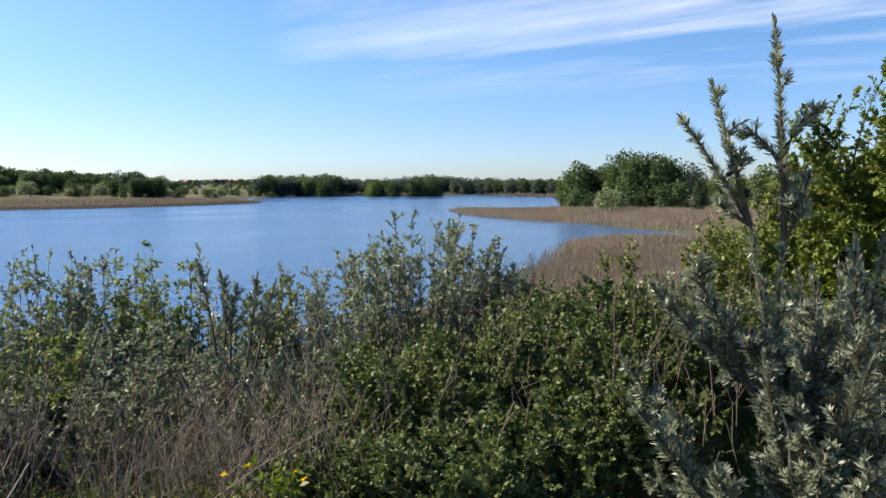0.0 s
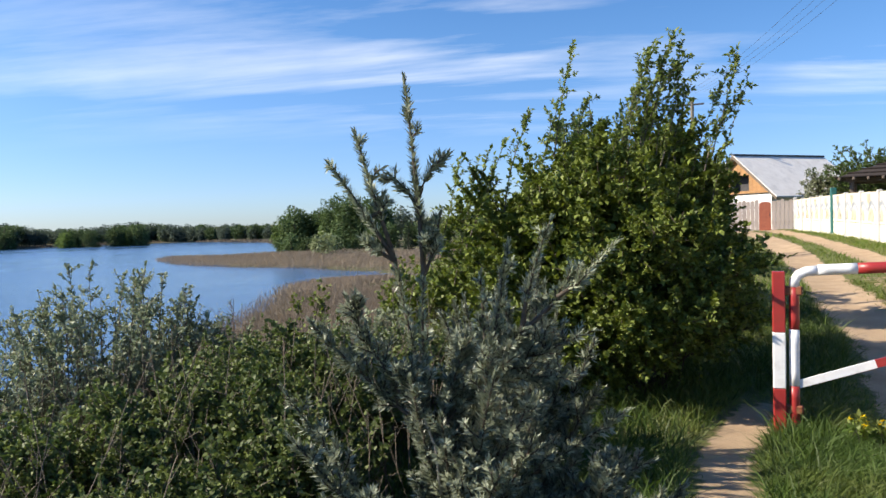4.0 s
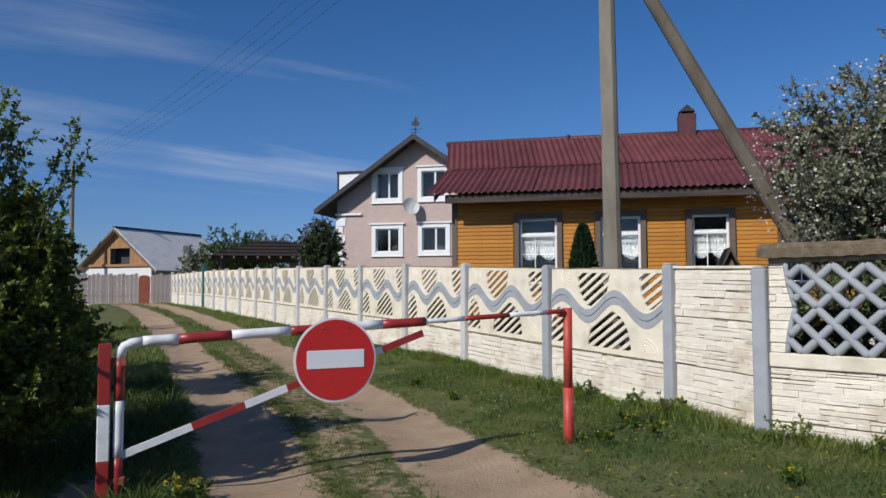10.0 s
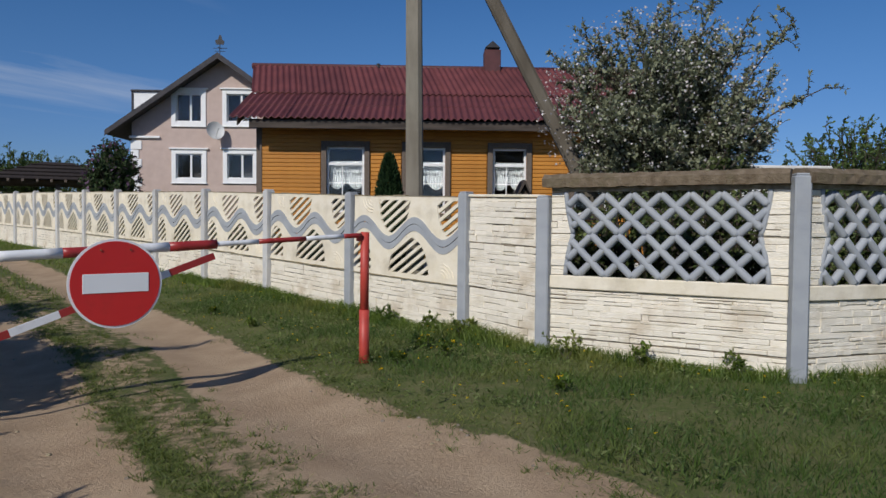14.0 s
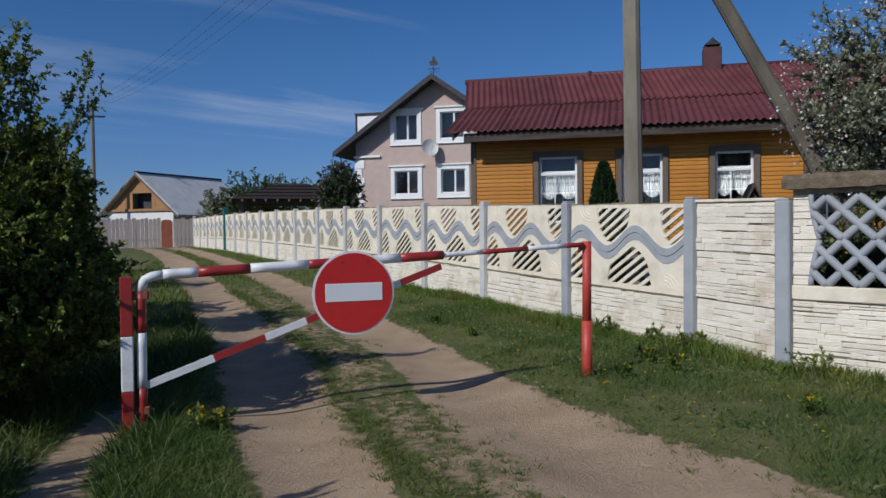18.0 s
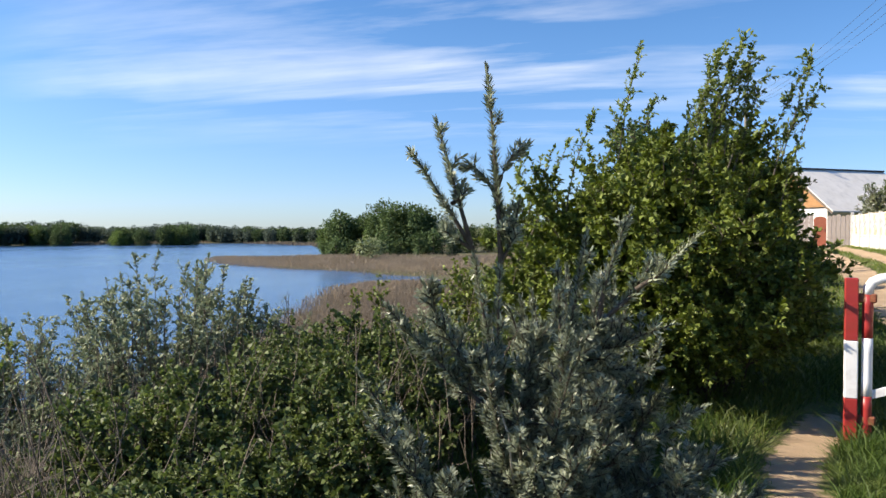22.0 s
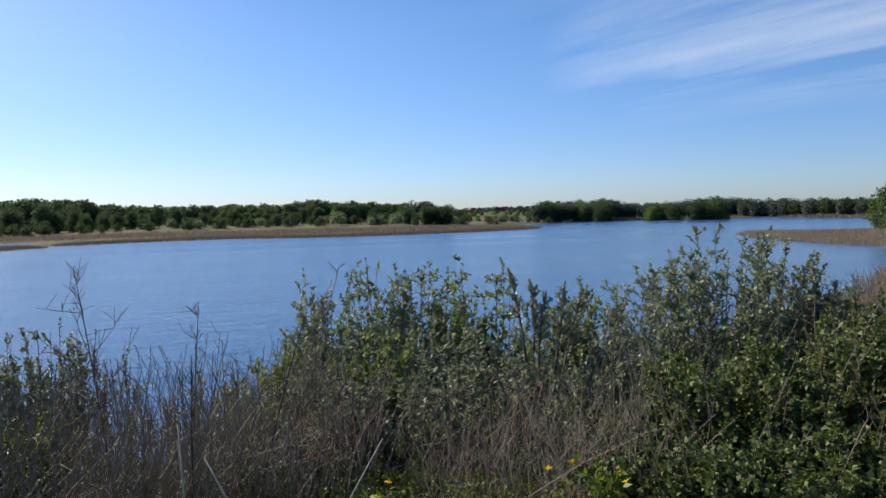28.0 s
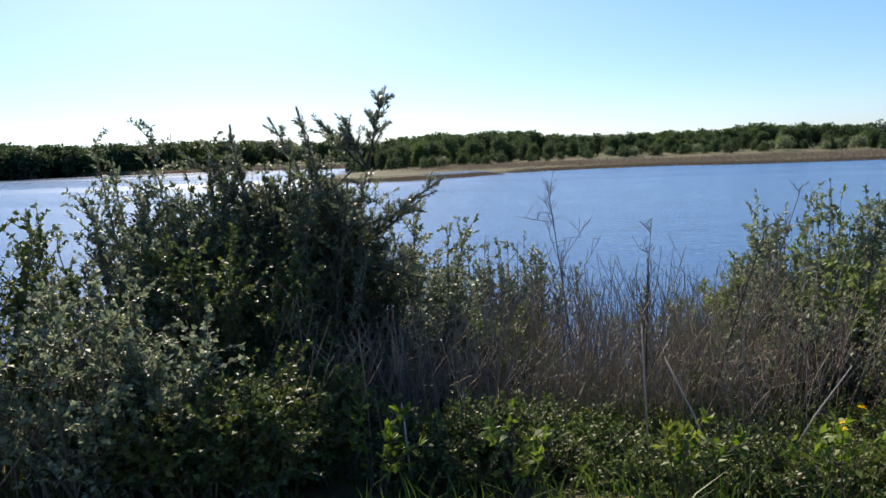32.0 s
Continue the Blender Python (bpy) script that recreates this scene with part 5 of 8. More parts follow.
part("wall", Geo().prism([(XL, 0.2), (XR, 0.2), (XR, gable_z(XR)), APEX, (XL, gable_z(XL))], 9.0, 9.3), M_PINK, ph)
for w in PW:
    window_unit(ph, w[0], w[1], w[2], w[3], M_TRIM, M_TRIM, (w[0] + w[1]) / 2 + 0.08, None, trim_w=0.20, lintel=True)
for sg in (-1, 1):
    ex = APEX[0] + sg * 4.98
    ez = APEX[1] - 4.98 * SL
    part("roof", Geo().prism([(APEX[0], APEX[1] + 0.02), (ex, ez + 0.02), (ex, ez + 0.20), (APEX[0], APEX[1] + 0.22)][::sg], -0.75, 9.7), M_DARKROOF, ph, "dark roof slope with deep eaves")
    part("barge_board", Geo().prism([(APEX[0], APEX[1] - 0.05), (ex, ez - 0.05), (ex, ez + 0.02), (APEX[0], APEX[1] + 0.02)][::sg], -0.76, -0.70), M_DARKROOF, ph)
part("cornice", Geo().box(-1.95, -0.58, -0.12, 0.0, 5.06, 5.17, 0.02), M_TRIM, ph, "white moulded cornice")
for i in range(9):
    part("quoin", Geo().box(-1.92, -1.55 if i % 2 else -1.42, -0.04, 0.0, 1.2 + i * 0.42, 1.2 + i * 0.42 + 0.40, 0.012), M_TRIM, ph, "white corner stone")
dm = part("dormer", Geo().prism([(-1.97, 5.85), (-0.02, 7.26), (-1.97, 7.26)], 0.5, 2.6), M_TRIM, ph, "small white dormer with a flat dark roof")
part("dormer_roof", Geo().box(-2.07, 0.1, 0.4, 2.7, 7.262, 7.34, 0.01).box(-2.05, -1.975, 0.45, 2.65, 5.95, 7.26, 0.01), M_DARKROOF, dm)
dish = part("satellite_dish", Geo(), M_DISH, ph, "white satellite dish", m=pose(2.05, -0.55, 5.40, -15, 0, 30))
g = Geo()
rings = [(0.0, 0.0)] + [(0.08 * i, -0.16 * (i / 5.5) ** 2) for i in range(1, 6)]
for k, (r, dy) in enumerate(rings[1:]):
    g.v += [(r * math.cos(a), 0.12 + dy, 1.06 * r * math.sin(a)) for a in (2 * math.pi * j / 24 for j in range(24))]
g.v.append((0, 0.12, 0))
for k in range(4):
    g.f += [(k * 24 + j, k * 24 + (j + 1) % 24, (k + 1) * 24 + (j + 1) % 24, (k + 1) * 24 + j) for j in range(24)]
g.f += [(120, (j + 1) % 24, j) for j in range(24)]
dish.data = g.mesh("satellite_dish", M_DISH, True)
part("feed_arm", Geo().tube([(0, 0.1, -0.35), (0, -0.38, -0.10)], 0.012, 6).box(-0.03, 0.03, -0.42, -0.36, -0.13, -0.05, 0.01), M_DISH, dish)
part("bracket", Geo().tube([(0, 0.14, 0), (0.0, 0.45, -0.05)], 0.02, 6), M_IRON, dish)
# weather vane: a rod with arms and a plain flat figure
vane = part("weather_vane", Geo().tube([(2.19, -0.3, 8.8), (2.19, -0.3, 9.55)], 0.02, 6).tube([(1.90, -0.3, 9.12), (2.50, -0.3, 9.12)], 0.015, 5)
            .tube([(2.19, -0.55, 9.12), (2.19, -0.05, 9.12)], 0.015, 5).tube([(1.95, -0.3, 8.98), (2.43, -0.3, 8.98)], 0.012, 5), M_IRON, ph, "black iron weather vane")
part("vane_figure", Geo().prism([(2.02, 9.28), (2.36, 9.28), (2.40, 9.42), (2.30, 9.50), (2.26, 9.68), (2.17, 9.72), (2.12, 9.52), (1.98, 9.46)], -0.31, -0.29), M_IRON, vane)

# ---- gazebo behind the fence ----
gz = thing("garden_gazebo", frame_at(Vector((1.62, 34.0, 0.87)), Vector((1, -0.02, 0))) @ Matrix.Diagonal((1.12, 1, 1, 1)), "dark shingled garden gazebo on brown posts", "gazebo")
for i in range(3):
    for j in range(2):
        part("post", Geo().box(-2.0 + 2 * i - 0.07, -2.0 + 2 * i + 0.07, -1.3 + 2.6 * j - 0.07, -1.3 + 2.6 * j + 0.07, 0, 2.0, 0.01), M_DARKWOOD, gz)
for y in (-1.4, 1.26):
    part("beam", Geo().box(-2.2, 2.2, y, y + 0.14, 1.84, 2.0, 0.01), M_DARKWOOD, gz)
part("rail", Geo().box(-2.1, 2.1, -1.35, -1.29, 0.8, 0.9, 0.01), M_DARKWOOD, gz)
roof_pts = [(-2.5, -1.75, 2.00), (2.5, -1.75, 2.00), (2.5, 1.75, 2.00), (-2.5, 1.75, 2.00), (-0.45, 0, 2.80), (0.45, 0, 2.80)]
part("roof", Geo().add(roof_pts, [(0, 1, 5, 4), (1, 2, 5), (2, 3, 4, 5), (3, 0, 4), (3, 2, 1, 0)]), M_SHINGLE, gz, "low dark shingle roof")
for r in range(5):
    t0 = r / 5
    wl_, zz_ = 2.5 - 2.05 * t0, 2.01 + 0.80 * t0
    part("shingle_course", Geo().box(-wl_ - 0.02, wl_ + 0.02, -1.78 + 1.75 * t0, -1.72 + 1.75 * t0, zz_, zz_ + 0.05, 0.01), M_SHINGLE, gz)
for i in range(12):
    part("rafter_end", Geo().box(-2.4 + i * 0.43, -2.32 + i * 0.43, -1.95, -1.5, 1.90, 2.01, 0.01), M_DARKWOOD, gz)

# ---- shed, board fence and red gate at the end of the road ----
sx = Vector((0.93, 0.36, 0))
sh = thing("barn", frame_at(Vector((-9.2, 49.2, 0.75)), Vector((0.80, -0.60, 0))) @ Matrix.Diagonal((1.25, 1, 1, 1)), "small barn with a pale grey roof and boarded gable", "barn")
part("wall", slab([(0.2, 1.95, [(-0.4, 2.05, -0.4, 2.05)]), (1.95, 4.3, [(-0.4, 2.05, -0.4, 2.05)])], 0, 0.2), M_WALLWHITE, sh, "white brick gable wall")
for i in range(16):
    x0 = 0.35 + i * 0.24
    hh = lambda x: 2.06 + (2.25 - abs(x - 2.25)) * 1.03
    hole = 1.75 < x0 + 0.12 < 2.95
    z0 = 2.25
    if hole:
        part("gable_board", Geo().prism([(x0, 3.2), (x0 + 0.23, 3.2), (x0 + 0.23, hh(x0 + 0.23) - 0.1), (x0, hh(x0) - 0.1)], -0.02, 0.02), M_BARE, sh)
    elif min(hh(x0), hh(x0 + 0.23)) - 0.1 > z0:
        part("gable_board", Geo().prism([(x0, z0), (x0 + 0.23, z0), (x0 + 0.23, hh(x0 + 0.23) - 0.1), (x0, hh(x0) - 0.1)], -0.02, 0.02), M_BARE, sh)
part("gable_beam", Geo().box(0.1, 4.4, -0.12, 0.06, 2.1, 2.26, 0.01), M_BARE, sh, "pale wooden tie beam")
# sheet behind the loft opening, coloured dark for the shade inside
part("dark_loft", Geo().box(1.6, 3.1, 0.6, 0.65, 2.2, 3.4), M_ROOM, sh)
for sg in (-1, 1):
    poly = [(2.25, 4.38), (2.25 + sg * 2.6, 4.38 - 2.6 * 1.0), (2.25 + sg * 2.6, 4.46 - 2.6 * 1.0), (2.25, 4.46)]
    part("roof", Geo().prism(poly[::sg], -0.35, 7.2), M_GREYROOF, sh, "pale grey sheet roof slope")
part("ridge", Geo().box(2.15, 2.35, -0.37, 7.22, 4.42, 4.51, 0.02), M_DARKROOF, sh)
part("barge_board", Geo().prism([(2.25, 4.24), (4.85, 1.66), (4.85, 1.80), (2.25, 4.40)], -0.40, -0.35), M_DARKWOOD, sh)
part("barge_board", Geo().prism([(2.25, 4.24), (2.25, 4.40), (-0.35, 1.80), (-0.35, 1.66)], -0.40, -0.35), M_DARKWOOD, sh)
part("wall", Geo().box(0.2, 0.4, 0.2, 7.1, 0, 2.2), M_WALLWHITE, sh)
part("wall", Geo().box(4.1, 4.3, 0.2, 7.1, 0, 2.2), M_WALLWHITE, sh)

bf = thing("board_fence", frame_at(Vector((-11.8, 43.9, 0.66)), Vector((1, 0.03, 0))), "grey weathered board fence across the lane end", "fence")
bme = [Geo().prism([(0, 0), (0.20, 0), (0.20, h - 0.02), (0.10, h + 0.03), (0, h - 0.02)], -0.012, 0.012).mesh("board", M_GREYPLANK) for h in (1.58, 1.62, 1.66)]
for i in range(42):
    x = i * 0.215
    if 6.42 < x + 0.1 < 7.06:
        continue
    part("board", bme[i % 3], None, bf, m=pose(x, 0, 0.05 + 0.01 * (i % 2)))
for z in (0.45, 1.25):
    part("rail", Geo().box(0, 6.4, 0.02, 0.06, z, z + 0.09).box(7.08, 9.1, 0.02, 0.06, z, z + 0.09), M_GREYPLANK, bf)
for i in range(6):
    part("post", Geo().box(i * 1.7 - 0.06, i * 1.7 + 0.06, 0.06, 0.18, 0, 1.6, 0.01), M_GREYPLANK, bf)
rd = thing("lane_gate", frame_at(Vector((-5.35, 44.1, 0.72)), Vector((1, 0.03, 0))) @ Matrix.Diagonal((0.66, 1, 0.95, 1)), "brown-red metal gate door in the board fence", "gate")
arch = [(0, 0.0), (0.92, 0.0), (0.92, 1.50)] + [(0.46 + 0.46 * math.cos(a), 1.50 + 0.16 * math.sin(a)) for a in (0.5, 1.0, 1.57, 2.14, 2.64)] + [(0, 1.50)]
part("leaf", Geo().prism(arch, -0.02, 0.02), M_DOORRED, rd)
part("handle", Geo().box(0.78, 0.82, -0.05, -0.02, 0.8, 0.95, 0.008), M_IRON, rd)

# white outbuilding glimpsed through the apple tree, and a small gabled bird table by the house
ob_ = thing("white_outbuilding", frame_at(Vector((11.0, 9.6, 0.0)), HOUSE_X), "small white outbuilding behind the apple tree", "outbuilding")
part("wall", Geo().box(0, 2.4, 0, 2, 0, 2.35, 0.01), M_WALLWHITE, ob_)
part("roof", Geo().box(-0.2, 2.6, -0.25, 2.2, 2.35, 2.45, 0.02), M_GREYROOF, ob_)
part("door", Geo().box(0.4, 1.15, -0.03, 0.0, 0, 1.9, 0.01), M_DARKWOOD, ob_)
well = thing("garden_well", frame_at(Vector((7.9, 10.4, 0.25)), HOUSE_X) @ Matrix.Scale(0.85, 4), "small garden well with a dark gabled roof", "well")
part("house", Geo().prism([(-0.42, 1.1), (0.42, 1.1), (0, 2.02)], -0.3, 0.3), M_DARKWOOD, well)
for sg in (-1, 1):
    part("roof", Geo().prism([(0, 2.10), (sg * 0.56, 0.98), (sg * 0.56, 1.04), (0, 2.18)][::sg], -0.4, 0.4), M_FASCIA, well)
for x in (-0.38, 0.38):
    part("post", Geo().box(x - 0.05, x + 0.05, -0.05, 0.05, 0, 1.15, 0.01), M_DARKWOOD, well)
part("curb", Geo().tube([(0, 0, -0.1), (0, 0, 0.7)], 0.48, 16), M_GREYPOST, well)

# ---- shrubs on the bank ----
def polar(az, d, z=0.0):
    a = radians(az)
    return (-0.25 - math.sin(a) * d, 0.0 + math.cos(a) * d, z)


def fork_stems(pairs):
    return np.array([a for a, b in pairs], float), np.array([b for a, b in pairs], float)


def bottlebrush(rng, base, tips, side=9, side_len=0.28, per_m=520, leaf=(0.055, 0.010), r=0.011, side_from=0.35, lift=0.5, sparse=0.15):
    """Silvery thorn shrub: stiff branches set all round with narrow leaves that point outwards and up."""
    base, tips = np.asarray(base, float), np.asarray(tips, float)
    n = len(tips)
    mid = (base + tips) / 2 + rng.normal(0, 0.03, (n, 3))
    stems = curve_np(base, tips, mid, 7)
    w = np.repeat(np.arange(n), side)
    t = side_from + (0.92 - side_from) * rng.uniform(0, 1, len(w))
    p, d = along(stems, w, t)
    ln = side_len * rng.uniform(0.3, 1.1, len(w)) * (1.2 - 0.75 * t)
    o = unit(unit(rng.normal(0, 1, (len(w), 3))) * 0.9 + d * 0.7 + np.array([0, 0, lift]))
    e = p + o * ln[:, None]
    sides = curve_np(p, e, (p + e) / 2 + rng.normal(0, 0.012, (len(w), 3)), 7)
    paths = np.concatenate([stems, sides])
    rad = np.concatenate([np.linspace(1, 0.3, 7)[None] * np.full((n, 1), r), np.linspace(1, 0.4, 7)[None] * np.full((len(w), 1), r * 0.45)])
    v, q = tubes_np(paths, rad, 5)
    length = np.linalg.norm(np.diff(paths, axis=1), axis=2).sum(1)
    cnt = np.maximum((length * per_m).astype(int), 6)
    k = np.repeat(np.arange(len(paths)), cnt)
    tt = rng.uniform(0, 1, len(k))
    tt = np.where(k < n, 0.25 + 0.75 * tt, sparse + (1 - sparse) * tt)
    tt = 1 - (1 - tt) ** 1.1
    lp, ld = along(paths, k, tt)
    rad_dir = unit(np.cross(ld, unit(rng.normal(0, 1, (len(k), 3)))))
    tip = (tt > 0.95)[:, None]
    dd = unit(ld * np.where(tip, 1.2, 0.75) + rad_dir * np.where(tip, 0.5, 1.0) + np.array([0, 0, 0.12]))
    s = rng.uniform(0.55, 1.2, len(k)) * (1.1 - 0.35 * tt)
    return (v, q), leaf_quads(lp, dd, rad_dir + np.array([0, 0, 0.4]), leaf[0] * s, leaf[1] * s, 0.15)


def thorn_shrub(name, seed, label, pairs, wood_m, leaf_m, slim=(), **kw):
    rng = np.random.default_rng(seed)
    b, t = fork_stems(pairs)
    wood, lv = bottlebrush(rng, b, t, **kw)
    ob = thing(name, None, label, "shrub")
    part("branchwork", mesh_np("branchwork", *wood, wood_m, True), None, ob)
    part("foliage", mesh_np("foliage", *lv, leaf_m), None, ob)
    if slim:
        b, t = fork_stems(slim)
        wood, lv = bottlebrush(rng, b, t, side=4, side_len=0.11, per_m=640, side_from=0.3, leaf=(0.044, 0.0095))
        part("shoot_branchwork", mesh_np("shoot_branchwork", *wood, wood_m, True), None, ob)
        part("shoot_foliage", mesh_np("shoot_foliage", *lv, leaf_m), None, ob)
    return ob


zt = land_z(-1.6, 2.7)
TR, F1, F2 = (-1.63, 2.70, 0.62), (-1.66, 2.69, 1.30), (-1.76, 2.63, 1.36)
R1, R2 = (-1.44, 2.81, 0.85), (-1.30, 2.86, 1.05)
thorn = thorn_shrub("sea_buckthorn", 11, "silvery thorny shrub with stiff upright shoots beside the path", [
    ((-1.58, 2.72, zt), TR), (TR, R1), (R1, R2), (R1, (-1.02, 2.97, 1.06)),
    (TR, (-1.24, 2.9, 0.72)), ((-1.55, 2.74, zt + 0.2), (-0.80, 3.02, 0.54)), ((-1.5, 2.74, zt + 0.3), (-0.9, 3.0, 0.74)),
    (TR, (-2.05, 2.42, 1.12)), (TR, (-1.92, 2.5, 1.22)), (R1, (-1.07, 2.95, 0.88)), ((-1.6, 2.6, zt), (-1.9, 2.1, 0.75)),
    ((-1.6, 2.6, zt), (-1.5, 2.0, 0.62)), ((-1.6, 2.6, zt), (-1.15, 2.35, 0.66)), ((-1.6, 2.6, zt), (-2.15, 2.35, 0.85)),
    ((-1.6, 2.6, zt), (-1.25, 2.7, 0.45)), ((-1.6, 2.6, zt), (-1.0, 2.75, 0.35)), ((-1.6, 2.6, zt), (-1.75, 2.25, 0.45)), (TR, (-1.5, 2.75, 1.05)), (TR, (-1.75, 2.6, 0.95)),
    ((-1.6, 2.6, zt), (-1.3, 2.3, 0.35)), ((-1.6, 2.6, zt), (-2.0, 2.3, 0.4)),
    ((-1.5, 2.75, zt), (-1.2, 3.0, 0.5)), ((-1.5, 2.75, zt), (-1.3, 3.05, 0.75)), ((-1.5, 2.75, zt), (-0.98, 3.1, 0.45)), ((-1.5, 2.75, zt), (-1.45, 3.1, 0.95)),
    ((-1.5, 2.75, zt), (-1.7, 3.0, 0.8)), ((-1.5, 2.75, zt), (-1.1, 2.6, 0.25)),
    *[((-1.25 + 0.1 * (i % 3), 2.85, zt), tuple(p)) for i, p in enumerate(in_blob(np.random.default_rng(16), 26, (-1.0, 2.92, 0.40), (0.42, 0.34, 0.22), 0.3))],
    *[((-1.55, 2.72, zt + 0.1), tuple(p)) for p in in_blob(np.random.default_rng(18), 22, (-1.5, 2.72, 0.72), (0.42, 0.30, 0.42), 0.4)],
], M_BARKDARK, L_SILVER, [
    (TR, F1), (F1, (-1.68, 2.67, 1.75)), (F1, (-1.71, 2.66, 2.12)), (TR, F2), (F2, (-1.97, 2.48, 1.77)), (F2, (-1.89, 2.55, 1.90)),
    ((-1.67, 2.68, 1.62), (-1.56, 2.74, 1.80)), ((-1.67, 2.68, 1.55), (-1.78, 2.63, 1.72)), (F1, (-1.59, 2.72, 1.55)), ((-1.83, 2.58, 1.55), (-1.78, 2.6, 1.60)),
    (R2, (-0.93, 3.0, 1.42)), (R2, (-1.18, 2.92, 1.52)), (R1, (-1.34, 2.85, 1.43)), (R1, (-1.45, 2.8, 1.3)), (F2, (-1.86, 2.55, 1.45)), (F1, (-1.62, 2.70, 1.45)),
    ((-1.15, 2.9, 1.2), (-1.05, 2.95, 1.25)), (R2, (-1.1, 2.93, 1.3)),
], side=26, side_len=0.155, per_m=560, leaf=(0.043, 0.0095), side_from=0.15)
thorn.location.z = -0.045
part("pale_branch", Geo().tube([(-1.55, 2.60, 0.42), (-1.56, 2.58, 0.62), (-1.60, 2.56, 0.74), (-1.66, 2.55, 0.80)], [0.006, 0.005, 0.004, 0.002], 6), M_PALESTEM, thorn, "pale bare branch", smooth=True)

SH0 = (-5.25, 2.1, land_z(-5.25, 2.1))
thorn_shrub("sea_buckthorn", 12, "silvery thorn shrub with five upright shoots above the thicket", [
    ((-5.3, 2.0, SH0[2] + 0.9), (-5.39, 1.91, 0.98)), ((-5.3, 2.05, SH0[2] + 0.9), (-5.34, 2.06, 0.90)), ((-5.28, 2.1, SH0[2] + 0.8), (-5.28, 2.16, 0.80)),
    ((-5.24, 2.2, SH0[2] + 0.8), (-5.22, 2.29, 0.88)), ((-5.2, 2.25, SH0[2] + 0.8), (-5.16, 2.40, 0.82)), (SH0, (-5.3, 2.05, SH0[2] + 1.0)), (SH0, (-4.9, 2.4, SH0[2] + 1.0)),
    (SH0, (-4.8, 2.0, SH0[2] + 0.85)), (SH0, (-4.9, 1.6, SH0[2] + 0.95)), (SH0, (-4.6, 2.3, SH0[2] + 0.8)), (SH0, (-5.0, 2.7, SH0[2] + 1.1)),
    (SH0, (-4.7, 1.8, SH0[2] + 0.5)), (SH0, (-4.6, 2.1, SH0[2] + 0.5)), (SH0, (-4.7, 2.6, SH0[2] + 0.7)),
], M_BARKDARK, L_SILVER, side=14, side_len=0.15, per_m=520, leaf=(0.042, 0.009)).location = (-0.03, -0.09, -0.04)

LB = (-4.55, -2.6, land_z(-4.55, -2.6))
LF, LG = (-4.61, -2.45, 0.80), (-4.4, -2.9, 0.85)
LC = (-4.72, -2.25, 1.40)
dark_thorn = thorn_shrub("sea_buckthorn", 13, "dark backlit thorn shrub with stiff leaning branches", [
    (LB, LF), (LF, LC), (LC, (-4.80, -2.13, 1.92)), (LF, (-4.15, -3.25, 1.55)), (LG, (-4.24, -3.12, 1.58)), (LG, (-4.32, -3.0, 1.70)), (LB, LG),
    (LF, (-4.45, -2.79, 1.74)), (LF, (-4.54, -2.64, 1.80)), (LC, (-4.61, -2.51, 1.72)), (LC, (-4.67, -2.37, 1.73)), (LF, (-4.92, -1.80, 1.32)),
    (LF, (-4.87, -1.95, 1.18)), (LF, (-4.85, -1.95, 0.80)), (LF, (-4.9, -2.0, 0.55)), (LB, (-4.2, -2.3, 0.65)), (LG, (-3.95, -3.2, 1.25)), (LG, (-3.9, -3.4, 1.0)),
    (LB, (-4.6, -2.0, 0.35)), (LB, (-4.7, -1.8, 0.2)), (LG, (-4.0, -2.9, 1.1)), (LF, (-4.4, -2.3, 1.3)), (LF, (-4.6, -2.2, 1.1)),
] + [((LB, LF, LG)[i % 3], tuple(p)) for i, p in enumerate(in_blob(np.random.default_rng(17), 40, (-4.45, -2.55, 0.80), (0.45, 1.0, 0.66), 0.5))], M_BARKDARK, L_SILVER, side=18, side_len=0.20, per_m=430, side_from=0.25, leaf=(0.044, 0.0095))
dark_thorn.location = (0.02, 0.06, -0.16)

# low thorn growth between the path and the big bush
rng = np.random.default_rng(14)
tips = in_blob(rng, 44, (-1.82, 3.95, 0.68), (0.52, 0.62, 0.62), 0.4)
base = np.stack([tips[:, 0] * 0.4 - 1.85 * 0.6, tips[:, 1] * 0.4 + 4.0 * 0.6, np.zeros(44)], 1)
base[:, 2] = land(base[:, 0], base[:, 1])
tips[:, 2] = np.maximum(tips[:, 2], base[:, 2] + 0.12)
thorn_shrub("sea_buckthorn", 15, "low grey-green thorn growth in the shade of the big bush", list(zip(base, tips)), M_BARKDARK, L_SILVER, side=18, side_len=0.2, per_m=420, side_from=0.2)

# the big green bush by the gate
rng = np.random.default_rng(21)
zl = land_z(-1.9, 6.7)
body = np.concatenate([in_blob(rng, 110, (-1.95, 6.45, 1.30), (0.98, 0.9, 1.0), 0.6), in_blob(rng, 60, (-1.45, 6.6, 1.40), (0.46, 0.7, 0.92), 0.55), in_blob(rng, 30, (-1.75, 6.3, 1.95), (0.75, 0.5, 0.42), 0.4),
                       in_blob(rng, 80, (-2.72, 5.75, 1.05), (0.62, 0.6, 0.95), 0.5), in_blob(rng, 40, (-2.3, 5.9, 1.45), (0.6, 0.5, 0.8), 0.5), in_blob(rng, 30, (-1.42, 7.1, 0.95), (0.52, 0.6, 0.5), 0.4),
                       in_blob(rng, 130, (-1.75, 5.55, 1.15), (0.88, 0.62, 0.95), 0.5),
                       in_blob(rng, 110, (-1.85, 7.7, 1.25), (0.62, 0.8, 1.0), 0.5)])
skirt_a = rng.uniform(0, 2 * np.pi, 150)
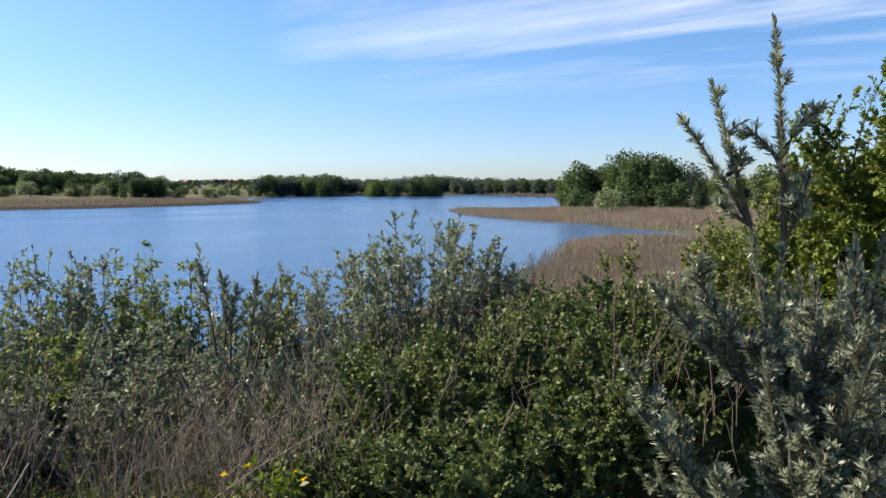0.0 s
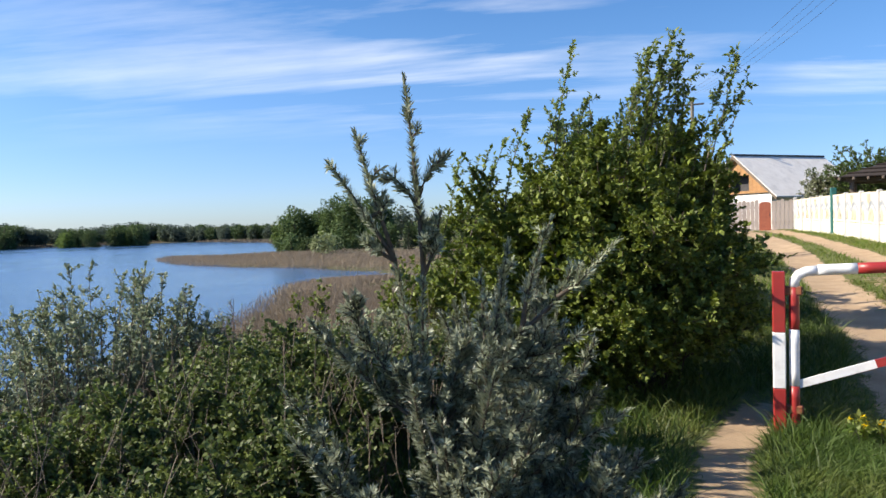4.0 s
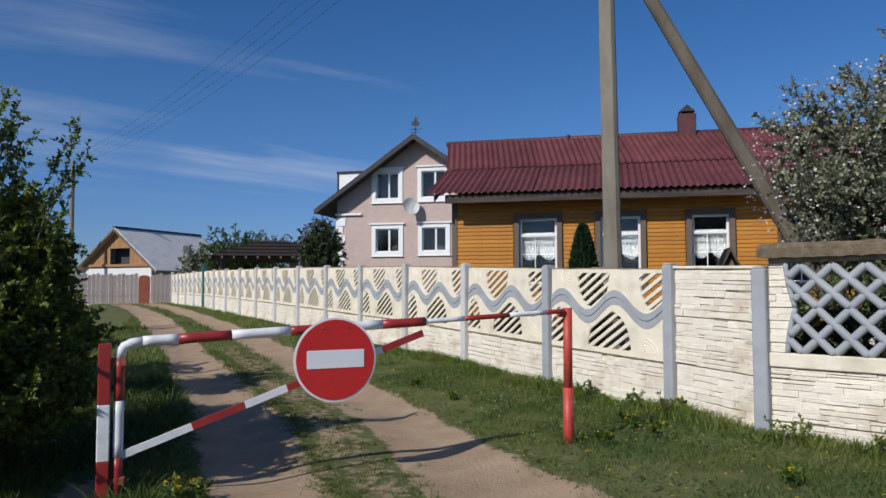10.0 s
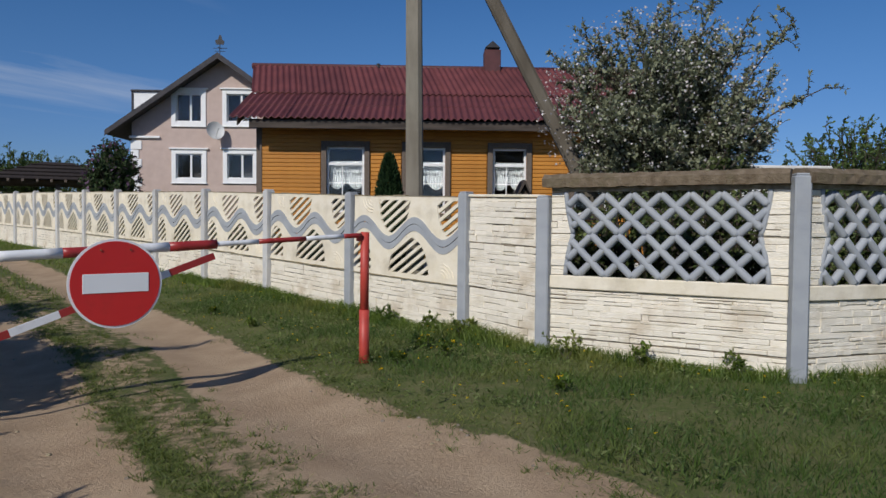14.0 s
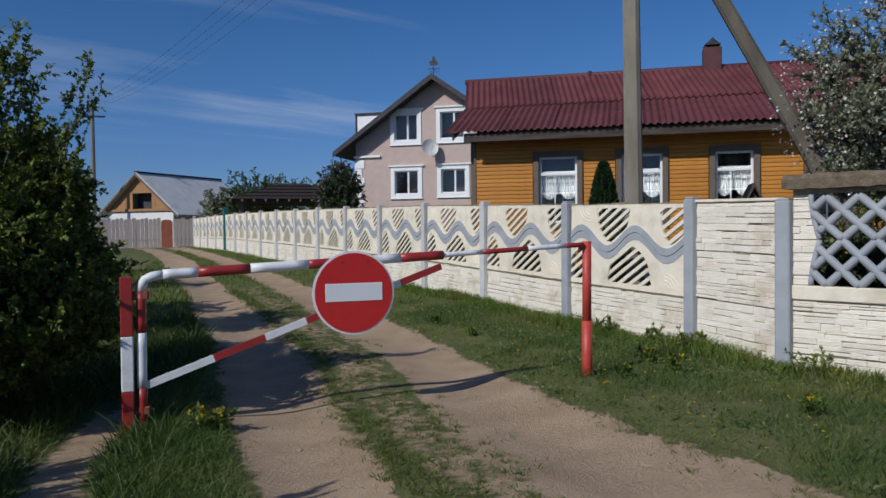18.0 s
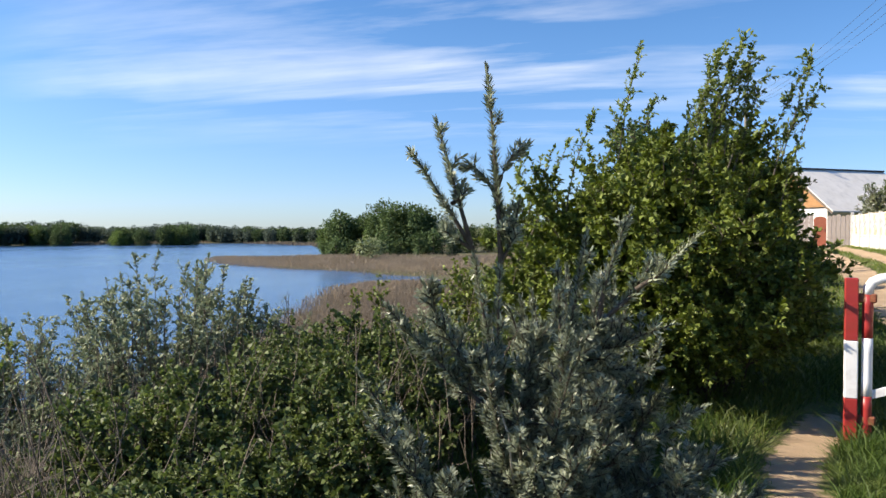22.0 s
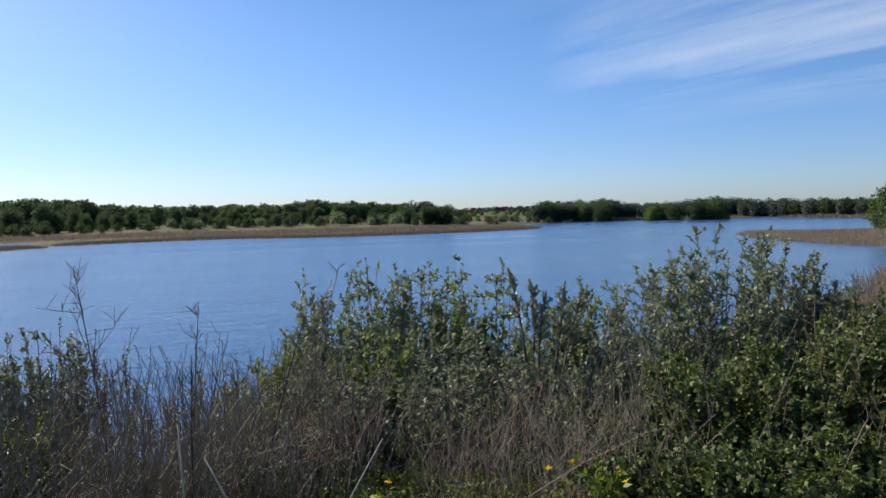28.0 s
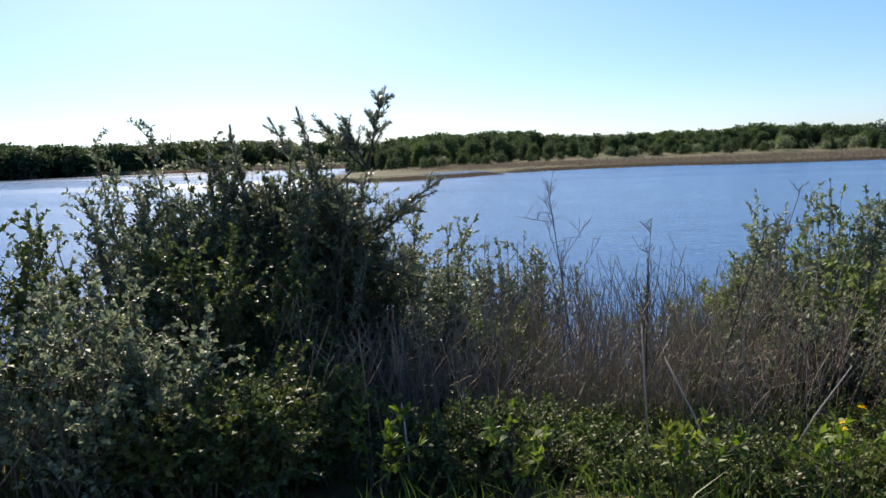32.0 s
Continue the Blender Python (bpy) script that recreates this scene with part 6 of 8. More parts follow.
skirt = np.stack([-1.95 + np.cos(skirt_a) * 1.22 * rng.uniform(0.6, 1, 150), 6.1 + np.sin(skirt_a) * 1.15 * rng.uniform(0.6, 1, 150), zl + rng.uniform(0.12, 0.85, 150)], 1)
skirt[:, 2] += np.where(skirt[:, 0] > -1.7, 0.42, 0.0)
body = np.concatenate([body, skirt])
body[:, 2] = np.maximum(body[:, 2], zl + np.where(body[:, 0] > -1.55, rng.uniform(0.5, 0.75, len(body)), 0.15))
bases = np.array([-1.95, 6.4, zl]) * 0.82 + body * 0.18 + rng.normal(0, 0.12, (len(body), 3))
bases[:, 2] = land(bases[:, 0], bases[:, 1]) - 0.02
bush = plant("lilac_bush", rng, "large dense green bush with long young shoots beside the gate", "bush", M_BARKDARK, L_LILAC, bases=bases, tips=body, twigs=15, twig_len=0.36,
             leaves=32, leaf=(0.046, 0.029), stem_r=0.010, twig_from=0.45, own_leaves=30, lift=0.15, bow=0.2)
# large leaves added in the core to keep light out of the bush
core = np.concatenate([in_blob(rng, 5200, (-1.95, 6.3, 1.20), (0.85, 0.85, 0.85), 0.2), in_blob(rng, 2200, (-1.75, 7.3, 1.25), (0.6, 0.75, 0.75), 0.2), in_blob(rng, 1600, (-2.5, 5.85, 0.95), (0.5, 0.5, 0.7), 0.2)])
part("inner_foliage", mesh_np("inner_foliage", *leaf_quads(core, rng.normal(0, 1, core.shape), rng.normal(0, 1, core.shape), 0.085, 0.06), L_LILAC), None, bush, "added large leaves that block light deep in the bush")
shoots = np.array([(-2.11, 5.78, 2.84), (-2.0, 5.9, 2.5), (-1.37, 5.99, 2.86), (-1.54, 5.95, 2.74), (-1.45, 6.1, 2.6), (-0.92, 6.2, 2.70), (-0.9, 6.2, 2.4), (-2.44, 5.65, 2.31),
                   (-2.82, 5.48, 1.98), (-2.96, 5.4, 1.95), (-1.65, 6.1, 2.55), (-1.25, 6.2, 2.6), (-1.75, 6.0, 2.4), (-1.3, 6.0, 2.7), (-2.2, 5.7, 2.4), (-2.65, 5.6, 2.1)])
shoots = np.concatenate([shoots, np.array([(-1.50, 5.95, 2.80), (-1.32, 6.02, 2.78), (-1.60, 6.0, 2.66), (-1.28, 6.05, 2.68), (-1.42, 5.98, 2.70), (-0.98, 6.18, 2.58), (-0.86, 6.25, 2.5)])])
sbase = shoots - np.array([0.24, 0.04, 0.85]) * rng.uniform(0.8, 1.15, (len(shoots), 1)) + rng.normal(0, 0.05, shoots.shape)
wood, lv = shrub_parts(rng, sbase, shoots, twigs=17, twig_len=0.17, leaves=12, leaf=(0.040, 0.022), stem_r=0.006, twig_from=0.1, own_leaves=50, lift=0.6, bow=0.08, bushy=0.7)
part("young_shoot_wood", mesh_np("young_shoot_wood", *wood, M_BARK, True), None, bush)
part("young_shoot_foliage", mesh_np("young_shoot_foliage", *lv, L_YELLOWGREEN), None, bush)


def mound(name, seed, label, az, d, top, rx, ry, leafm, wood_m=M_BARK, n=40, base_spread=0.5, leaf=(0.045, 0.026), twigs=9, leaves=14, twig_len=0.26, bare=0.35, bow=0.15,
          lift=0.4, inner=0.5, flat=0.75, group="bank shrubs", category="shrub", stem_r=0.010):
    rng = np.random.default_rng(seed)
    x, y, _ = polar(az, d)
    z0 = land_z(x, y)
    h = top - z0
    a = radians(az)
    t = in_blob(rng, n, (0, 0, h * (1 - flat * 0.5)), (1, 1, h * flat * 0.5), inner)
    t[:, 2] *= max(h - 0.45 * twig_len, 0.15) / max(np.percentile(t[:, 2], 95), 0.2)
    ox, oy = t[:, 0] * rx, t[:, 1] * ry
    # rx across the view, ry along it
    tips = np.stack([x + ox * math.cos(a) - oy * math.sin(a), y + ox * math.sin(a) + oy * math.cos(a), z0 + t[:, 2]], 1)
    b = np.stack([x + (tips[:, 0] - x) * base_spread + rng.normal(0, 0.06, n), y + (tips[:, 1] - y) * base_spread + rng.normal(0, 0.06, n), np.zeros(n)], 1)
    b[:, 2] = land(b[:, 0], b[:, 1]) - 0.03
    return plant(name, rng, label, category, wood_m, leafm, group, bases=b, tips=tips, twigs=twigs, twig_len=twig_len, leaves=leaves, leaf=leaf, stem_r=stem_r,
                 twig_from=bare, own_leaves=18, lift=lift, bow=bow)


GG, GR, YG = L_GREYGREEN, L_GREEN, L_YELLOWGREEN
# rounded grey-green willow
mound("willow_shrub", 31, "rounded grey-green willow shrub at the water's edge", 53.6, 7.6, 1.12, 1.0, 0.9, GG, n=130, leaf=(0.045, 0.020), twigs=13, leaves=20, inner=0.55)
mound("willow_shrub", 32, "grey-green willow shrub with thin upright stems", 48, 7.6, 0.62, 0.95, 0.8, GG, n=60, leaf=(0.050, 0.020), leaves=14)
mound("willow_shrub", 33, "grey-green willow shrub with thin upright stems", 61.5, 6.6, 0.62, 0.7, 0.7, GG, n=50, leaf=(0.050, 0.020), leaves=14)
# leggy stems with tufts of leaves, water showing between them
for i, (az, d, top, n) in enumerate(((71.2, 7.5, 0.80, 40), (73.6, 7.2, 0.88, 46), (76.0, 7.6, 0.85, 46), (78.4, 7.2, 0.86, 46), (80.8, 7.5, 0.84, 46), (83.2, 7.1, 0.86, 44), (85.4, 7.0, 0.66, 36), (87.3, 6.9, 0.25, 26),
                                     (72.5, 6.2, 0.45, 34), (76.5, 6.0, 0.50, 36), (80.5, 6.0, 0.48, 36), (84.0, 6.0, 0.40, 30), (63.5, 7.2, 0.72, 36), (66.0, 6.9, 0.62, 30), (89.5, 7.2, -0.1, 14))):
    mound("alder_sapling", 40 + i, "leggy saplings with leafy tops and bare stems", az, d, top, 0.46, 0.55, YG if i % 3 == 1 else GG, n=n, base_spread=0.75, leaf=(0.044, 0.024), twigs=12,
          leaves=15, twig_len=0.25, bare=0.28, bow=0.04, flat=0.75, lift=0.35, inner=0.25, stem_r=0.008)
for i, (az, d, top, n) in enumerate(((102.2, 8.6, 0.36, 16), (104.5, 8.4, 0.38, 16), (107, 8.2, 0.34, 16), (109.5, 8.0, 0.3, 14), (100.2, 8.8, 0.1, 9), (93, 7.5, -0.15, 7))):
    mound("alder_sapling", 50 + i, "leggy saplings with leafy tops beside the water", az, d, top, 0.5, 0.45, GG, n=n * 2, base_spread=0.85, leaf=(0.036, 0.022), twigs=12, leaves=15,
          twig_len=0.22, bare=0.3, bow=0.02, flat=0.65, lift=0.45, inner=0.2)
# lower green shrubs nearer the viewer
for i, (az, d, top, rx, ry, n) in enumerate(((52, 4.3, 0.60, 0.85, 0.6, 70), (44, 4.2, 0.74, 0.8, 0.6, 75), (38.5, 4.6, 0.90, 0.6, 0.6, 60), (41.5, 5.4, 0.74, 0.7, 0.6, 60), (57, 3.7, 0.22, 0.7, 0.5, 50), (48, 3.3, 0.40, 0.6, 0.45, 55),
                                             (40, 3.5, 0.62, 0.55, 0.45, 55), (62, 4.6, 0.18, 0.6, 0.5, 36), (34, 5.2, 0.78, 0.6, 0.6, 50), (30, 5.6, 0.7, 0.6, 0.5, 45))):
    mound("wild_currant_shrub", 60 + i, "dense small-leaved green shrub on the bank", az, d, top, rx, ry, GR, n=int(n * 1.3), leaf=(0.032, 0.023), twigs=14, leaves=19, twig_len=0.24, inner=0.5, flat=0.85)
for i, (az, d, top, rx, ry, n) in enumerate(((73, 4.9, 0.05, 0.7, 0.4, 34), (81, 4.7, -0.05, 0.7, 0.4, 34), (89, 4.6, -0.1, 0.7, 0.4, 30), (77, 4.3, -0.15, 0.6, 0.4, 36), (85, 4.0, -0.15, 0.6, 0.4, 30), (93, 3.9, -0.25, 0.5, 0.4, 30), (100, 3.8, -0.15, 0.5, 0.4, 30),
                                             (106, 3.6, 0.05, 0.5, 0.4, 40), (112, 3.3, 0.18, 0.45, 0.35, 44), (82, 3.3, -0.1, 0.45, 0.35, 30), (89, 3.1, -0.05, 0.45, 0.35, 30), (96, 3.2, -0.1, 0.45, 0.35, 30), (75, 3.5, -0.1, 0.45, 0.35, 26))):
    mound("bramble_shrub", 70 + i, "low leafy green bramble on the bank", az, d, top, rx, ry, GR if i % 3 else L_LILAC, n=int(n * 1.4), leaf=(0.023, 0.015), twigs=15, leaves=19, twig_len=0.24, inner=0.3, flat=0.95, bare=0.2)
for i, (az, d, top, rx, ry, n, lm) in enumerate(((128, 4.2, 0.95, 0.55, 0.5, 70, GR), (134, 4.5, 1.12, 0.6, 0.6, 70, GG), (124, 3.6, 0.38, 0.4, 0.35, 44, GR), (131, 3.3, 0.48, 0.5, 0.4, 60, GR),
                                                 (138, 3.5, 0.9, 0.5, 0.4, 55, GG), (120, 5.2, 1.08, 0.5, 0.4, 60, GR), (145, 4.2, 1.2, 0.7, 0.6, 50, GR), (155, 4.6, 1.3, 0.8, 0.7, 50, GR))):
    mound("hazel_shrub", 80 + i, "tall green shrub crowding the bank", az, d, top, rx, ry, lm, n=n, leaf=(0.028, 0.020), twigs=15, leaves=20, twig_len=0.28, inner=0.5, flat=0.9)
for i, (az, d, top, rx, n) in enumerate(((119, 5.0, 1.18, 0.6, 80), (113, 5.3, 0.88, 0.6, 75), (108, 5.5, 0.2, 0.55, 60), (124, 4.7, 1.28, 0.6, 75), (129, 4.9, 1.25, 0.5, 60), (126.5, 5.0, 1.45, 0.6, 80), (121.5, 4.9, 1.40, 0.6, 80), (131.5, 5.1, 1.45, 0.6, 80))):
    mound("hawthorn_shrub", 160 + i, "dense dark small-leaved shrub behind the thorn", az, d, top, rx, 0.5, (L_DARKSILVER, GG, GR)[i % 3], n=n, leaf=(0.036, 0.018), twigs=14, leaves=20, twig_len=0.28, inner=0.3, flat=0.95, bare=0.2)
for i, (az, d, top, rx, n) in enumerate(((43, 9.5, 0.1, 1.1, 60), (34, 9, 0.40, 1.0, 60), (28, 9.5, 1.0, 1.0, 55), (24, 11, 1.1, 1.3, 60),
                                         (20, 13, 1.2, 1.6, 60), (26, 17, 0.7, 2.0, 55), (16, 16, 1.2, 1.8, 50))):
    mound("alder_shrub", 120 + i, "green alder shrub on the lake margin", az, d, top, rx, rx * 0.8, (GR, GG, L_LILAC)[i % 3], n=n, leaf=(0.05 + 0.002 * d, 0.034 + 0.0015 * d), twigs=9, leaves=12, twig_len=0.3 + 0.02 * d, inner=0.4, flat=0.9)
for i, (az, d, top, rx, n) in enumerate(((80, 5.2, 0.30, 0.6, 44), (74, 5.2, 0.35, 0.6, 44), (86, 5.1, 0.15, 0.5, 30), (69, 5.4, 0.35, 0.5, 40), (64, 5.4, 0.25, 0.6, 44), (90, 5.6, -0.2, 0.5, 22))):
    mound("willow_shrub", 140 + i, "pale grey-green willow growth on the bank", az, d, top, rx, 0.5, GG, n=n, leaf=(0.040, 0.020), twigs=11, leaves=14, twig_len=0.2, bare=0.3, inner=0.3, flat=0.8, base_spread=0.8)
mound("birch_sapling", 95, "thin bare birch sapling rising over the shrubs", 45.0, 9.5, 0.75, 0.3, 0.2, L_YELLOWGREEN, M_REDTWIG, n=4, base_spread=0.1, leaf=(0.02, 0.014), twigs=14, leaves=2, twig_len=0.3, bare=0.3,
      inner=0.05, flat=0.3, category="sapling")
mound("young_birch", 96, "young upright green sapling in front of the reeds", 38.2, 6.4, 0.98, 0.22, 0.2, L_LILAC, M_BARK, n=16, base_spread=0.2, leaf=(0.04, 0.028), twigs=8, leaves=12, twig_len=0.2, bare=0.3, flat=0.9, category="sapling")

# thin low growth among the stalks of the gap
for i, (az, d, top, rx, n) in enumerate(((84, 6.0, -0.25, 0.5, 26), (88, 5.4, -0.45, 0.5, 26), (91.5, 5.0, -0.35, 0.5, 26), (95, 5.6, -0.45, 0.5, 26), (98, 5.0, -0.35, 0.5, 26), (101.5, 5.8, -0.25, 0.5, 26), (105, 5.2, -0.1, 0.5, 28), (109, 5.0, 0.05, 0.5, 30),
                                         (86, 4.5, -0.35, 0.4, 22), (94, 4.3, -0.35, 0.4, 22), (102, 4.4, -0.25, 0.4, 22), (69, 4.3, -0.1, 0.5, 26), (65, 4.6, 0.05, 0.5, 26), (74, 4.2, -0.2, 0.5, 24))):
    mound("meadowsweet", 180 + i, "sparse grey-green growth between dry stalks", az, d, top, rx, 0.45, (GG, GR)[i % 2], M_REDTWIG, n=n, base_spread=0.8, leaf=(0.030, 0.018), twigs=9, leaves=9, twig_len=0.2, bare=0.25, bow=0.04, inner=0.2, flat=0.9, lift=0.5, stem_r=0.005)

# bare twiggy stems and dry stalks in the gap
rng = np.random.default_rng(101)


def bare_shoot(label, x, y, top, lean, n, r=0.009, spread=0.5, mat_=M_REDTWIG, seed=1):
    rg = np.random.default_rng(seed)
    z0 = land_z(x, y) - 0.03
    main = curve_np(np.array([[x, y, z0]]), np.array([[x + lean[0], y + lean[1], top]]), np.array([[x + lean[0] * 0.4, y + lean[1] * 0.4, (z0 + top) / 2]]), 9)
    k = np.zeros(n, int)
    t = rg.uniform(0.35, 0.97, n)
    p, d = along(main, k, t)
    e = p + unit(rg.normal(0, 0.75, (n, 3)) + np.array([0, 0, 1.0])) * (spread * (1.15 - t) * rg.uniform(0.5, 1.1, n))[:, None]
    tw = curve_np(p, e, (p + e) / 2 + rg.normal(0, 0.02, (n, 3)), 9)
    k2 = np.repeat(np.arange(n), 5)
    p2, _ = along(tw, k2, rg.uniform(0.3, 1, len(k2)))
    e2 = p2 + unit(rg.normal(0, 0.7, (len(k2), 3)) + np.array([0, 0, 0.9])) * rg.uniform(0.03, 0.12, (len(k2), 1))
    tw2 = curve_np(p2, e2, (p2 + e2) / 2, 9)
    paths = np.concatenate([main, tw, tw2])
    rad = np.concatenate([np.linspace(1, 0.3, 9)[None] * r, np.linspace(1, 0.5, 9)[None] * np.full((n, 1), r * 0.35), np.full((len(k2), 9), r * 0.22)])
    v, q = tubes_np(paths, rad, 5)
    return single("bare_sapling", mesh_np("bare_sapling", v, q, mat_, True), None, label, "sapling", group="bare saplings")


bare_shoot("bare twiggy sapling with fine side twigs", -4.98, -0.86, 1.12, (-0.02, -0.2), 22, 0.007, 0.75, M_REDTWIG, 1)
bare_shoot("bare leaning reddish sapling", -5.6, 0.15, 1.02, (-0.1, 0.45), 20, 0.007, 0.6, M_REDTWIG, 2)
bare_shoot("dark straight bare stalk", -4.62, -0.45, 0.62, (0.0, 0.03), 5, 0.008, 0.08, M_BARKDARK, 3)
bare_shoot("dark leaning bare stalk", -4.5, -0.15, 0.80, (-0.05, 0.35), 6, 0.008, 0.1, M_BARKDARK, 4)
bare_shoot("thin bare sapling by the water", -5.8, -0.5, 0.75, (0, 0.1), 14, 0.008, 0.4, M_REDTWIG, 5)
for i, (a, b) in enumerate((((-3.6, -0.35, 0.35), (-3.5, -0.1, 0.0)), ((-3.9, 0.5, 0.25), (-3.7, 0.15, -0.1)), ((-3.6, -0.45, 0.5), (-3.62, -0.42, 0.0)), ((-3.2, -1.5, 0.2), (-3.0, -1.4, 0.0)))):
    a, b = Vector(a), Vector(b)
    b.z = land_z(b.x, b.y)
    single("dead_branch", Geo().tube([b, b.lerp(a, 0.5) + Vector((0, 0, 0.03)), a], [0.006, 0.005, 0.003], 6), M_PALESTEM, "pale dead branch lying in the thicket", "branch", group="dead branches", smooth=True)


def stalks(name, label, n, az0, az1, d0, d1, h0, h1, m, seed, lean=0.25, r=0.004):
    rg = np.random.default_rng(seed)
    az, d = np.radians(rg.uniform(az0, az1, n)), rg.uniform(d0, d1, n)
    x, y = -0.25 - np.sin(az) * d, np.cos(az) * d
    z = land(x, y)
    h = rg.uniform(h0, h1, n)
    a = np.stack([x, y, z - 0.02], 1)
    b = a + np.stack([rg.normal(0, lean, n) * h, rg.normal(0, lean, n) * h, h], 1)
    p = curve_np(a, b, (a + b) / 2 + np.stack([rg.normal(0, 0.04, n), rg.normal(0, 0.04, n), 0.1 * h], 1), 4)
    k = np.repeat(np.arange(n), 3)
    p1, _ = along(p, k, rg.uniform(0.4, 0.95, len(k)))
    e1 = p1 + unit(rg.normal(0, 0.6, (len(k), 3)) + np.array([0, 0, 0.9])) * rg.uniform(0.06, 0.22, (len(k), 1))
    tw = curve_np(p1, e1, (p1 + e1) / 2, 4)
    v, q = tubes_np(np.concatenate([p, tw]), np.concatenate([np.linspace(1, 0.5, 4)[None] * np.full((n, 1), r), np.full((len(k), 4), r * 0.4)]), 3)
    return single(name, mesh_np(name, v, q, m), None, label, "stalks", kind="stuff")


stalks("dry_stalks", "thicket of dry brown weed stalks along the bank", 1000, 82, 110, 4.3, 8.5, 0.6, 1.25, M_STALK, 5)
stalks("dry_stalks", "reddish dry stalks among the saplings", 350, 66, 90, 4.3, 7.5, 0.5, 1.0, M_REDTWIG, 6)
stalks("dry_stalks", "thin dark stems in the shade of the shrubs", 350, 28, 66, 3.2, 8.0, 0.4, 1.1, M_BARK, 7)
stalks("dry_stalks", "grey-brown dry stalks at the foot of the willows", 380, 60, 78, 3.6, 5.0, 0.3, 0.7, M_STALK, 10, 0.4, 0.0032)
stalks("dry_stalks", "dry brown stalks over the brambles", 480, 84, 122, 3.9, 4.8, 0.35, 0.8, M_STALK, 9)
stalks("dry_stalks", "dry stalks under the far shrubs", 500, 108, 150, 3.3, 7.0, 0.4, 0.9, M_STALK, 8)


def tufts(name, label, x, y, h, w, m, seed, bend=0.4, lean=0.35):
    """Blades of grass, each a narrow pointed strip with a bend."""
    rg = np.random.default_rng(seed)
    n = len(x)
    z = land(x, y)
    a = rg.uniform(0, 2 * np.pi, n)
    s = np.stack([np.cos(a), np.sin(a), np.zeros(n)], 1)
    d = np.stack([rg.normal(0, lean, n), rg.normal(0, lean, n), np.ones(n)], 1)
    p = np.stack([x, y, z - 0.01], 1)
    h, w = h[:, None], w[:, None]
    mid = p + d * h * 0.55
    tip = p + d * h * 0.9 + np.stack([d[:, 0], d[:, 1], -0.15 * np.ones(n)], 1) * h * bend
    v = np.stack([p - s * w / 2, p + s * w / 2, mid + s * w * 0.4, tip, mid - s * w * 0.4], 1).reshape(-1, 3)
    k = np.arange(n)[:, None] * 5
    tri = np.concatenate([np.concatenate([k, k + 1, k + 2], 1), np.concatenate([k, k + 2, k + 4], 1), np.concatenate([k + 4, k + 2, k + 3], 1)])
    return single(name, mesh_np(name, v, tri, m), None, label, "grass", kind="stuff")


def scatter(rg, n, x0, x1, y0, y1, keep):
    x, y = rg.uniform(x0, x1, n), rg.uniform(y0, y1, n)
    k = keep(x, y) > rg.uniform(0, 1, n)
    return x[k], y[k]


rg = np.random.default_rng(7)


def verge(x, y):
    """How thick the grass stands on the road's verges."""
    rdm = road_amount(x, y)
    patch = 0.55 + 0.45 * smooth_noise(x, y, 0.45, 4)
    l, r = track_mid(y)
    strip = (x > l) & (x < r)
    k = np.clip(1 - rdm * 1.5, 0, 1) * np.where(strip, np.where(y > 11.5, 0.4 + 0.5 * patch, 0.0), 0.55 + 0.45 * patch)
    bare = np.exp(-(((x - 4.3) / 0.5) ** 2 + ((y - 3.6) / 0.3) ** 2)) + np.exp(-(((x - 3.6) / 0.4) ** 2 + ((y - 4.7) / 0.25) ** 2))
    return k * np.clip(1 - bare, 0, 1) * (lake_dist(x, y) > 6.5)


def fence_x(y):
    return 4.775 - 0.2369 * (y - 7.083)


def inside_road(x, y):
    lim = np.where(y > 7.08, fence_x(y) - 0.05, np.where(y > 5.89, 4.72 + (7.08 - y) * 0.164, np.where(y > 3.9, 4.92 + (5.89 - y) * 0.568, 6.05 + 3.5 * (3.9 - y))))
    return x < lim


x, y = scatter(rg, 230000, -3.2, 8.2, 1.2, 12.0, lambda x, y: verge(x, y) * inside_road(x, y))
l_, r_ = track_mid(y)
tall = np.where((x > l_ - 0.35) & (x < r_ + 0.3), 0.55, 1.0) * (0.65 + 0.35 * smooth_noise(x, y, 0.6, 9))
lush = x - r_ > 0.95 + 0.45 * smooth_noise(x, y, 0.5, 13) + 0.2 * smooth_noise(x, y, 0.13, 3)
short = ~lush & ((x < l_ - 0.3) | (rg.uniform(0, 1, len(x)) < 0.62))
tufts("grass", "short yellow-green grass on the road verges", x[short], y[short], (tall * rg.uniform(0.025, 0.09, len(x)))[short], rg.uniform(0.0035, 0.008, short.sum()), L_GRASS, 1, lean=0.6)
tufts("lush_grass", "thicker darker grass towards the fence", x[lush], y[lush], (tall * rg.uniform(0.05, 0.17, len(x)))[lush], rg.uniform(0.0035, 0.008, lush.sum()), L_LUSH, 11, lean=0.5)
x, y = scatter(rg, 60000, -3.5, 4.6, 12.0, 43.0, lambda x, y: verge(x, y) * inside_road(x, y))
tufts("grass", "green grass along the lane and the fence foot", x, y, rg.uniform(0.04, 0.15, len(x)), rg.uniform(0.010, 0.02, len(x)), L_GRASS, 2)
# scattered tufts on the trodden strip between the tracks and along their edges
cl = rg.uniform(0, 1, 1100)
cy = 2.4 + 13 * cl**1.3
cl_, cr_ = track_mid(cy)
w_ = rg.uniform(0, 1, 1100)
